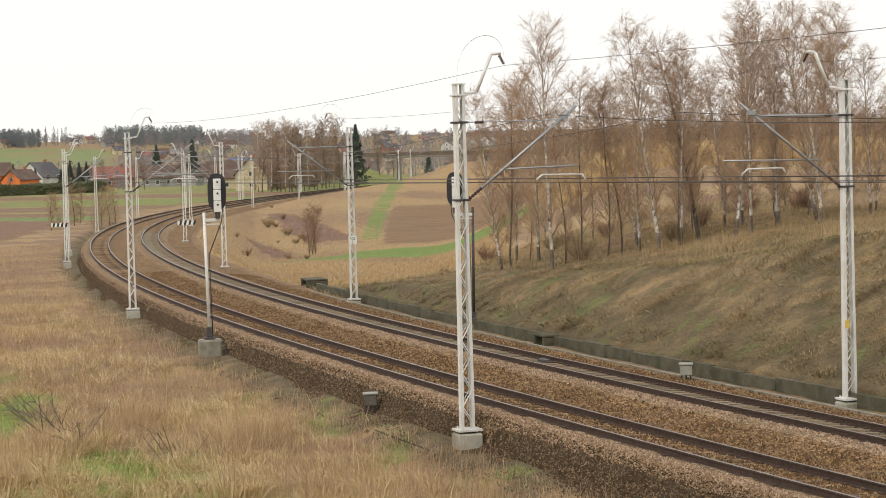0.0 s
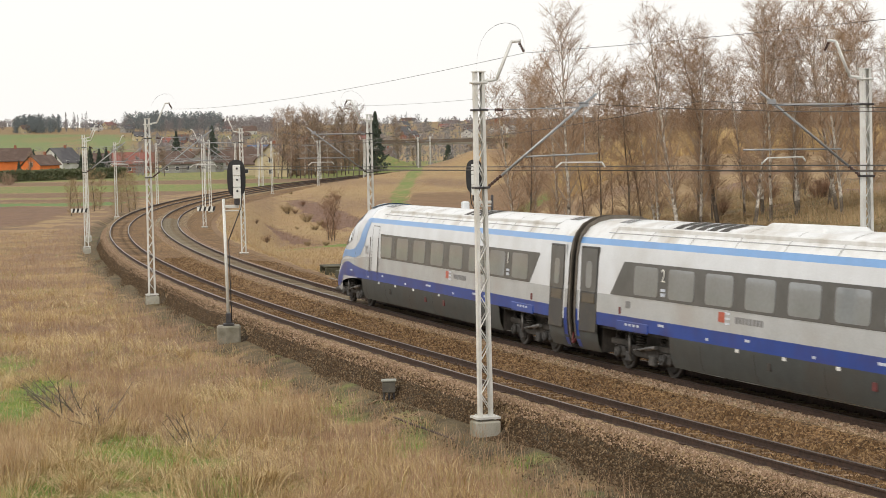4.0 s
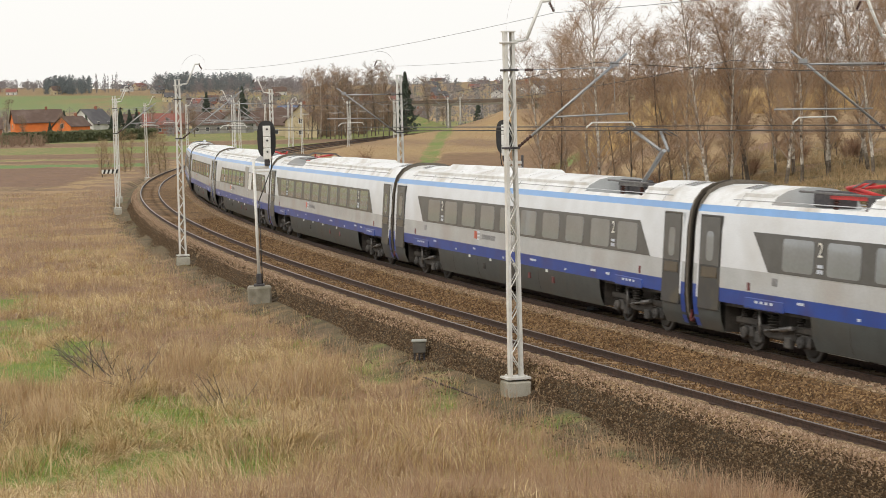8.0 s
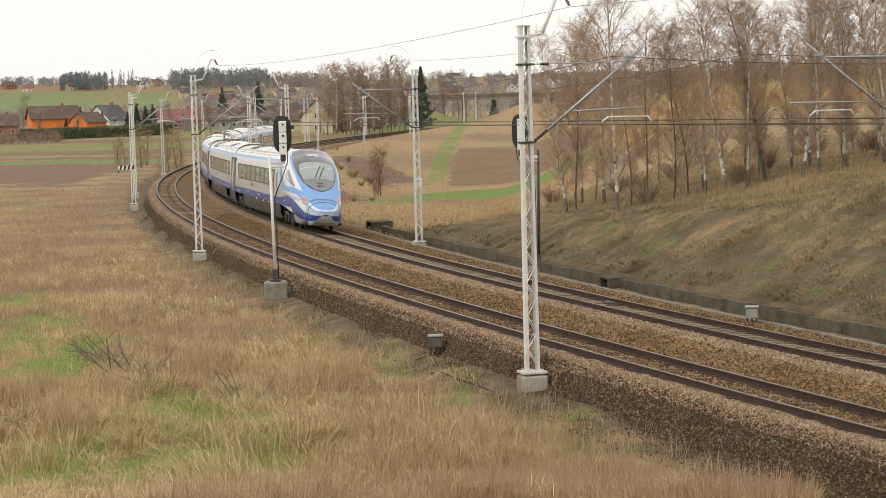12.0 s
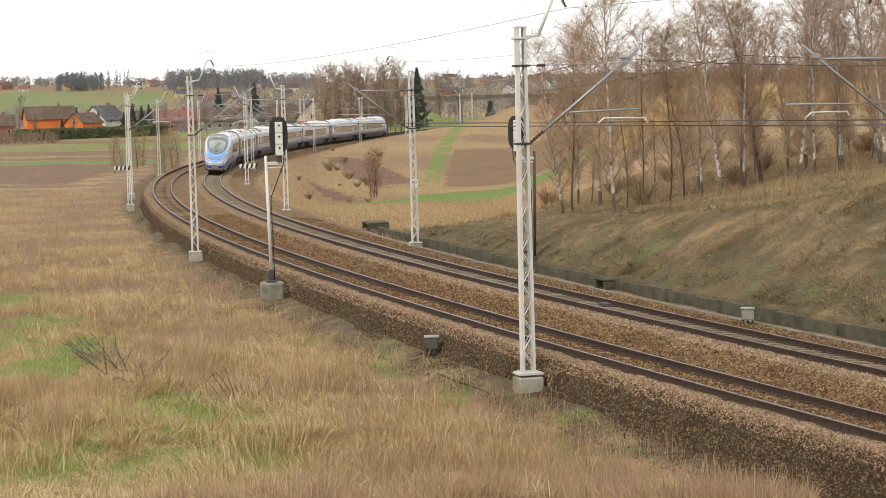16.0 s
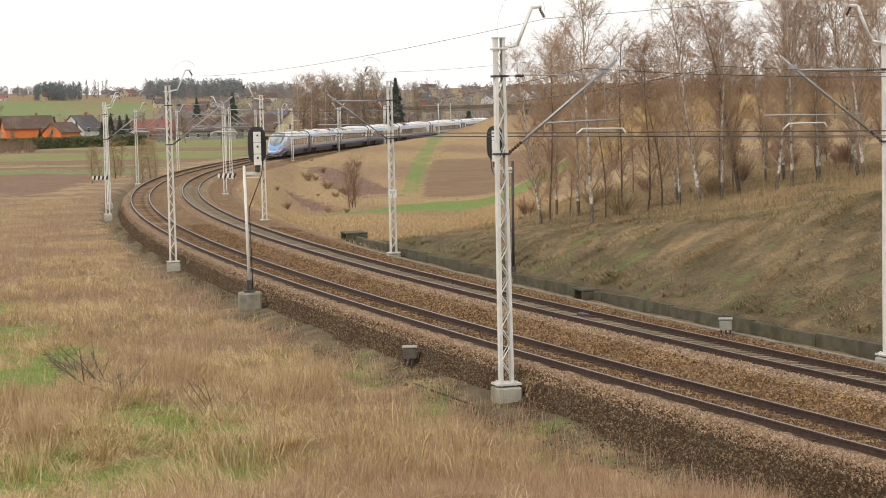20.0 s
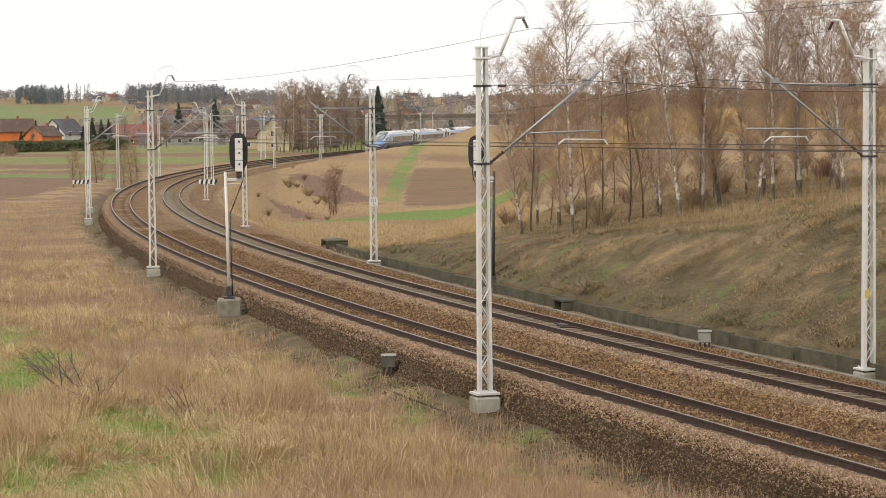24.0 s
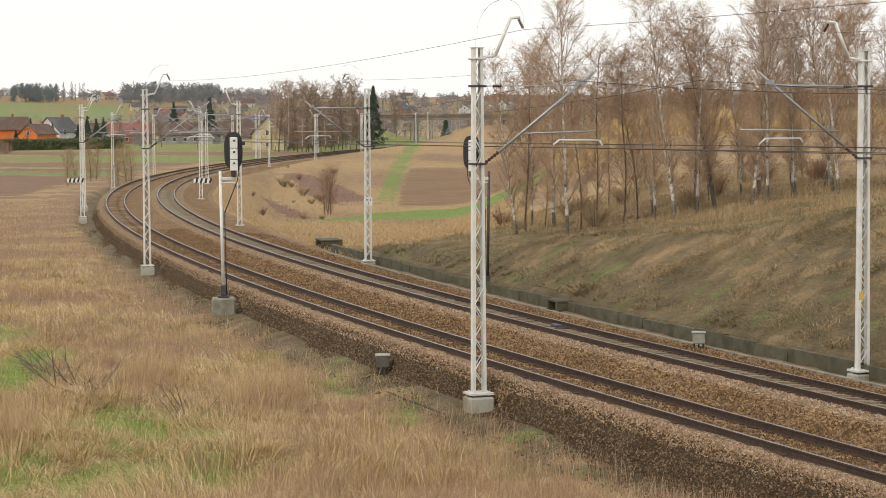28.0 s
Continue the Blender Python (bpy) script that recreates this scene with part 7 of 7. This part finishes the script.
for i in range(54):
    az = hr.uniform(-8.6, 3.8) if i > 5 else (-12.9, -11.72, -9.75, -8.9, -13.4, -9.4)[i]
    r = hr.uniform(1350, 2450) if i > 5 else (1790, 1780, 1850, 1790, 1850, 1900)[i]
    house(*polar(az, r), hr.uniform(8, 13), hr.uniform(7, 9), hr.uniform(2.8, 5), hr.uniform(2.4, 3.6), ("white", "cream", "white", "grey", "brick", "cream")[i % 6], ("red", "brown", "dark", "dark", "brown")[i % 5], hr.uniform(-40, 90), f"hillside house with {('white', 'cream', 'white', 'grey', 'brick', 'cream')[i % 6]} walls and a {('red', 'brown', 'dark', 'dark', 'brown')[i % 5]} roof", 1 + i % 2, 1.0)

# clipped hedge before the orange houses
hz = np.random.RandomState(8)
HEDGE = island_mat("dark_hedge_leaves", [(0.13, 0.15, 0.08), (0.16, 0.175, 0.09), (0.14, 0.155, 0.085), (0.18, 0.185, 0.105)])


def leaf_cloud(n, place_of, size, rs):
    """Small two-triangle leaf clumps at places given by place_of()."""
    v, f = [], []
    for i in range(n):
        c = place_of()
        a, b = rs.normal(0, 1, 3), rs.normal(0, 1, 3)
        a, b = a / np.linalg.norm(a) * size * rs.uniform(0.6, 1.3), b / np.linalg.norm(b) * size * rs.uniform(0.6, 1.3)
        k = len(v)
        g = np.cross(a, b)
        g = g / (np.linalg.norm(g) + 1e-6) * size * 0.35
        v += [tuple(c - a), tuple(c + b), tuple(c + a), tuple(c - b), tuple(c + g)]
        f += [(k, k + 1, k + 4), (k + 1, k + 2, k + 4), (k + 2, k + 3, k + 4), (k + 3, k, k + 4)]
    return v, f


def hedge_point():
    t = hz.rand()
    x, y = np.array(polar(-13.2, 515)) * (1 - t) + np.array(polar(-9.0, 545)) * t
    z = float(ground_z(np.array([x]), np.array([y]))[0])
    return np.array([x + hz.normal(0, 0.4), y + hz.uniform(-0.8, 0.8), z + hz.uniform(0, 2.9)])


hedge = empty("hedge", Matrix(), "dark green clipped conifer hedge by the houses", "hedge")
mesh_part("foliage", *leaf_cloud(7000, hedge_point, 0.34, hz), HEDGE, hedge)

# ---- conifers and far woods ----
CONIFER = island_mat("dark_conifer_needles", [(0.055, 0.075, 0.055), (0.072, 0.094, 0.068), (0.062, 0.082, 0.058), (0.09, 0.108, 0.078)])
# distance haze is put into the paler, bluer colours of these two woods
HAZEBARE = island_mat("haze_pale_bare_woods", [(0.235, 0.215, 0.22), (0.265, 0.243, 0.245), (0.25, 0.228, 0.23), (0.285, 0.26, 0.255)])
HAZEDARK = island_mat("haze_blue_evergreen_woods", [(0.135, 0.16, 0.168), (0.16, 0.182, 0.188), (0.185, 0.205, 0.208)])
BROWNBARE = island_mat("brown_bare_thicket", [(0.20, 0.135, 0.09), (0.25, 0.17, 0.115), (0.22, 0.15, 0.10), (0.29, 0.21, 0.14)])


def conifer(h, rs):
    e = empty("spruce_tree", Matrix(), "dark green spruce with drooping branches", "tree", "spruces")
    mesh_part("trunk", *prisms([(np.array([0, 0, -0.3]), np.array([0, 0, h * 0.95]), 0.2, 0.03)]), DARKBARK, e)

    def at():
        t = rs.rand() ** 0.8
        r = (1 - t) * h * 0.23 * (0.55 + 0.45 * rs.rand()) * (1.15 if int(t * 14) % 2 else 0.8)
        a = rs.uniform(0, 6.28)
        return np.array([r * math.cos(a), r * math.sin(a), h * (0.08 + 0.92 * t)])

    mesh_part("crown", *leaf_cloud(1700, at, 0.24, rs), CONIFER, e)
    return e


rs = np.random.RandomState(31)
SPRUCES = [conifer(11, rs), conifer(9, rs)]
for az, r, k, z in ((-1.95, 470, 0, 1.35), (-2.1, 475, 1, 1.2), (-11.5, 620, 1, 0.9), (-10.9, 560, 1, 0.75), (-9.95, 590, 0, 0.8), (-9.7, 585, 1, 0.9), (-9.5, 592, 0, 0.75), (-6.55, 640, 0, 1.3), (-7.55, 660, 0, 1.2), (-11.9, 540, 1, 0.6), (-10.2, 575, 1, 0.7), (0.9, 640, 1, 0.9), (0.1, 660, 0, 0.8)):
    x, y = polar(az, r)
    plant(SPRUCES[k], x, y, z, az * 50)
for az, r, k, z in ((-12.6, 548, 2, 0.9), (-11.6, 538, 0, 0.8), (-9.05, 560, 1, 0.8), (-8.2, 520, 0, 0.8), (-7.9, 560, 2, 1.0), (-6.9, 530, 0, 0.9), (-5.9, 520, 2, 0.9), (-1.3, 520, 3, 1.0), (-0.9, 540, 1, 0.8), (-13.1, 600, 3, 1.0), (-14.2, 560, 1, 0.9), (0.7, 560, 0, 0.9), (1.4, 520, 2, 1.0)):
    x, y = polar(az, r)
    plant(GREYS[k], x, y, z, az * 77)


def wood(name, label, n, az0, az1, r0, r1, hmin, hmax, material, seed, slim=0.28, leaf=0.8, per=34, clumped=False):
    """A far wood of many crowns, each a ragged cloud of small sprays over a stem."""
    q = np.random.RandomState(seed)
    az, r = q.uniform(az0, az1, n), q.uniform(r0, r1, n)
    if clumped:
        k = np.sin(az * 1.9 + seed) + 0.7 * np.sin(az * 4.7 + 2 * seed) > -0.25 + 0.5 * q.rand(n)
        az, r = az[k], r[k]
    n = len(az)
    x, y = r * np.sin(np.radians(az)), r * np.cos(np.radians(az))
    z, h, sl = ground_z(x, y), q.uniform(hmin, hmax, n), slim * q.uniform(0.7, 1.3, n)
    t = q.rand(n, per)
    rr = (h * sl)[:, None] * np.sin(np.pi * np.minimum(1, 0.12 + 0.88 * t)) ** 0.7 * np.sqrt(q.rand(n, per))
    a = q.uniform(0, 6.283, (n, per))
    c = np.stack([x[:, None] + rr * np.cos(a), y[:, None] + rr * np.sin(a), z[:, None] + h[:, None] * (0.06 + 0.94 * t)], 2).reshape(-1, 3)
    m = len(c)
    d1, d2 = q.normal(0, 1, (m, 3)), q.normal(0, 1, (m, 3))
    d1[:, 2] = np.abs(d1[:, 2]) + 0.6
    d1, d2 = (d / np.linalg.norm(d, axis=1)[:, None] * leaf * q.uniform(0.5, 1.2, (m, 1)) for d in (d1, d2))
    v = np.stack([c - d1, c + d2 * 0.6, c + d1, c - d2 * 0.6], 1).reshape(-1, 3)
    o = np.arange(m) * 4
    f = np.stack([o, o + 1, o + 2, o + 3], 1).tolist()
    sv, sf = prisms([(np.array([p, g, b - 0.5]), np.array([p, g, b + k * 0.9]), 0.2, 0.05) for p, g, b, k in zip(x, y, z, h)])
    k = len(v)
    f += [tuple(i + k for i in g) for g in sf]
    return tagged(mesh_part(name, v.tolist() + sv, f, material, None), label, "wood", "", "stuff")


wood("hill_wood", "far bare woods along the hilltops", 900, -8.4, 16, 1300, 2500, 5, 11, HAZEBARE, 1, 0.45, 0.6, 100)
wood("hill_wood", "dark evergreen belt on the far hill", 90, -12.0, -10.75, 1770, 1900, 9, 15, HAZEDARK, 2, 0.26, 0.65, 150)
wood("hill_wood", "dark evergreen wood over the green hill", 190, -8.95, -6.2, 1780, 2250, 10, 18, HAZEDARK, 21, 0.25, 0.7, 150)
wood("hill_wood", "bare grey wood over the green hill", 150, -9.0, -4.6, 1780, 2300, 8, 14, HAZEBARE, 22, 0.42, 0.65, 140)
wood("hill_wood", "grey bare trees along the hill's crest", 260, -15, -8.6, 1850, 2500, 5, 9, HAZEBARE, 23, 0.45, 0.6, 110)
wood("village_trees", "bare garden trees among village houses", 420, -8.6, 4, 620, 1500, 4, 8, HAZEBARE, 3, 0.42, 0.36, 95)
wood("village_trees", "bare garden trees by the orange houses", 170, -15, -8.4, 570, 1180, 3, 7, HAZEBARE, 31, 0.45, 0.32, 120)
wood("village_conifers", "scattered dark conifers among far houses", 70, -8.5, 4, 800, 1900, 7, 13, HAZEDARK, 4, 0.2, 0.4, 80)
wood("poplar_row", "thin bare poplars on the hill", 8, -10.75, -9.95, 1800, 1860, 13, 20, HAZEBARE, 5, 0.08, 0.6, 90)
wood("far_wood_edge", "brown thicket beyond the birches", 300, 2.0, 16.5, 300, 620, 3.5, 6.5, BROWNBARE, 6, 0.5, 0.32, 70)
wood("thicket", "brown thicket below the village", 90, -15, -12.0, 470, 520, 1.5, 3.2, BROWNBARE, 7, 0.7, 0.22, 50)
wood("skyline_wood", "dense wood along the far skyline", 200, -8.5, 16, 2350, 2550, 8, 15, HAZEBARE, 9, 0.36, 0.6, 60, True)
wood("skyline_conifers", "dark conifers along the far skyline", 90, -8.5, 6, 2300, 2550, 9, 16, HAZEDARK, 10, 0.2, 0.6, 60, True)


# ---- the road bridge over the far end of the line ----
BRIDGE = mat("brown_bridge_railing", (0.20, 0.15, 0.115), (0.15, 0.11, 0.085), 1.2, 0.85, 0, 0.1, 12, (0.11, 0.085, 0.07), 0.4, 0.15)
bridge = empty("road_bridge", pose(4.0, 545.0, 0.0, 0, 0, 3.0), "brown-railed road bridge crossing the far line", "bridge")
part("deck", boxes((-24, 26, -3.5, 3.5, 5.8, 6.3), bevel=0.05), FOUNDCON, bridge, "grey concrete deck")
for x in (-11.0, 13.0):
    part("pier", boxes((x - 0.5, x + 0.5, -3.0, 3.0, -3.0, 5.8), bevel=0.05), FOUNDCON, bridge)
for x in (-24.0, 26.0):
    part("abutment", boxes((x - 1.5, x + 1.5, -3.4, 3.4, -3.0, 5.8), bevel=0.05), FOUNDCON, bridge)
for y in (-3.4, 3.4):
    part("parapet", boxes((-25, 27, y - 0.08, y + 0.08, 6.3, 7.3), bevel=0.02), BRIDGE, bridge, "brown parapet")
    for i in range(14):
        part("parapet_post", boxes((-24 + 3.8 * i, -23.8 + 3.8 * i, y - 0.14, y + 0.14, 6.3, 7.4)), BRIDGE, bridge)
plant(GREYS[0], -12.5, 533.0, 1.0, 40)
plant(GREYS[2], 20.0, 520.0, 0.9, 140)

wood("understory", "brown thicket under the far trees", 150, -4.9, -2.2, 500, 545, 3.0, 7.5, BROWNBARE, 12, 0.4, 0.3, 80)


# ---- writing on the plate ----
for txt, size, z in glyph_rows:
    glyph(txt, size * 0.62, pose(0, -0.238, z, 90, 0, 0), BLACK, plate, "number")

# ---- sleepers, the nearest ones piece by piece ----


def sleeper_mesh(name, material, seed):
    bm = boxes((-0.13, 0.13, -1.28, 1.28, -0.2, 0.0))
    for v in bm.verts:
        if v.co.z > -0.1:
            v.co.x *= 0.82
            v.co.z -= 0.03 * (abs(v.co.y) < 0.4)
    me = bpy.data.meshes.new(name)
    bm.to_mesh(me)
    bm.free()
    me.materials.append(material)
    return me


def lay(parent, side, material, s0, n, gap, seed, lift=0.0, sunk=0.03):
    r = np.random.RandomState(seed)
    me = sleeper_mesh("sleeper", material, seed)
    pad_me = bpy.data.meshes.new("rail_clip")
    bm = boxes((-0.08, 0.08, -0.16, -0.075, 0.0, 0.035), (-0.08, 0.08, 0.075, 0.16, 0.0, 0.035))
    bm.to_mesh(pad_me)
    bm.free()
    pad_me.materials.append(RUST)
    for i in range(n):
        s = s0 + gap * i + r.uniform(-0.02, 0.02)
        p = along(s, side * half, -0.165 + lift - sunk * r.rand() ** 1.5)
        o = new("sleeper", me)
        o.parent = parent
        o.matrix_world = Matrix.Translation(p) @ Matrix.Rotation(heading(s), 4, "Z") @ Matrix.Rotation(CANT / 1.5, 4, "X") @ Matrix.Rotation(r.normal(0, 0.008), 4, "Z")
        if i < 110:
            for e in (-1, 1):
                c = new("rail_clip", pad_me)
                c.parent = o
                c.matrix_local = pose(0, e * GAUGE / 2, 0.0)


lay(track_near, -1, SLEEPERW, -24.0, 290, 0.62, 1)
lay(track_far, 1, SLEEPER, -24.0, 290, 0.62, 2, 0.02, 0.015)

# ---- loose stones over the ballast ----


def stones(name, label, n, s0, s1, bands, size, material, seed, prof=bed_prof):
    r = np.random.RandomState(seed)
    base = np.array([(1, 0, -0.3), (-1, 0, -0.3), (0, 1, -0.3), (0, -1, -0.3), (0, 0, 0.9)], float)
    tri = [(0, 2, 4), (2, 1, 4), (1, 3, 4), (3, 0, 4)]
    us, zs = zip(*prof)
    cover_up = lambda u: 0.03 * (-2.9 < u < -1.5) * r.rand()
    v, f = [], []
    for i in range(n):
        u0, u1 = bands[i % len(bands)]
        s, u = s0 + (s1 - s0) * r.rand() ** 1.4, r.uniform(u0, u1)
        zb = float(np.interp(u, us, zs))
        p = np.array(along(s, u, zb - foot_level(s, u) * max(0.0, zb + 0.93) + 0.012 + cover_up(u)))
        k = len(v)
        q = base * r.uniform(0.6, 1.3, (5, 1)) * size * r.uniform(0.6, 1.25, 3)
        a = r.uniform(0, 6.28)
        c, d = math.cos(a), math.sin(a)
        # a stone on a slope lies along it
        h = heading(s)
        ox, oy = math.sin(h), -math.cos(h)
        rise = float(np.interp(u + 0.04, us, zs) - np.interp(u - 0.04, us, zs)) / 0.08
        for x, y, z in q:
            gx, gy = x * c - y * d, x * d + y * c
            du = gx * ox + gy * oy
            lean = 1 / math.sqrt(1 + rise * rise)
            k2 = du * (lean - 1) - z * rise * lean
            v.append((p[0] + gx + k2 * ox, p[1] + gy + k2 * oy, p[2] + z * lean + du * rise * lean))
        f += [(k + a_, k + b_, k + c_) for a_, b_, c_ in tri]
    return tagged(mesh_part(name, v, f, material, None), label, "stones", "", "stuff")


STONEPALE = island_mat("pale_stones", [(0.22, 0.138, 0.078), (0.36, 0.245, 0.158), (0.13, 0.076, 0.042), (0.50, 0.372, 0.262), (0.26, 0.163, 0.097)])
STONEBROWN = island_mat("brown_stones", [(0.065, 0.032, 0.011), (0.14, 0.074, 0.026), (0.095, 0.048, 0.018), (0.36, 0.235, 0.115), (0.18, 0.10, 0.038), (0.04, 0.022, 0.009)])
STONEDARK = island_mat("dark_stones", [(0.045, 0.027, 0.012), (0.095, 0.056, 0.026), (0.06, 0.036, 0.016), (0.125, 0.076, 0.036), (0.27, 0.19, 0.11), (0.05, 0.03, 0.014), (0.075, 0.046, 0.021)])
stones("shoulder_stones", "pale fresh ballast stones along the shoulders", 46000, -20, 130, [(-3.7, -3.25), (0.75, 1.2), (3.2, 3.7), (-3.7, -3.3)], 0.040, STONEPALE, 1)
stones("ballast_stones", "rust-brown ballast stones between the rails", 48000, -20, 75, [(-1.35, 0.7), (-2.9, -1.5), (1.5, 2.9), (-0.9, 0.5), (-2.9, -1.5), (3.7, 6.0), (3.9, 5.6)], 0.042, STONEBROWN, 2)
stones("slope_stones", "dark old stones on the ballast slope", 46000, -20, 110, [(-4.08, -3.58), (-4.02, -3.55), (-4.3, -3.8)], 0.036, STONEDARK, 3)

TOE = [(-6.5, -1.03), (-4.9, -1.0), (-4.5, -0.93), (-4.15, -0.88), (-3.95, -0.86)]
stones("strewn_stones", "stray stones on the bare soil by the ballast", 13000, -20, 90, [(-4.45, -3.95), (-4.25, -3.95), (-4.7, -4.0), (-4.35, -3.95), (-5.4, -4.1)], 0.033, STONEDARK, 4, TOE)


# ---- motion ----
def front_at(t):
    """Metres along the line of the train's leading tip."""
    return -68.12 + 24.7085 * t + 0.12617 * t * t - 0.0016133 * t ** 3


def car_pose(s_mid):
    """A car's pose: the chord between its bogie pivots on the inner track, leaning with the cant."""
    a, b = along(s_mid + 9.5, half), along(s_mid - 9.5, half)
    d = (a - b).normalized()
    y = Vector((0, 0, 1)).cross(d).normalized()
    z = d.cross(y)
    c = (a + b) / 2
    return Matrix(((d.x, y.x, z.x, c.x), (d.y, y.y, z.y, c.y), (d.z, y.z, z.z, c.z), (0, 0, 0, 1))) @ Matrix.Rotation(CANT / 1.5, 4, "X")


def motions():
    back = 0.0
    for car, length, mid in zip(CARS, LEN, MID):
        turn = pose(0, 0, 0, 0, 0, 180) if car.name.startswith("train_tail") else Matrix()
        walk(car, [(k / 2, car_pose(front_at(k / 2) - back - mid) @ turn) for k in range(57)])
        back += length


motions()
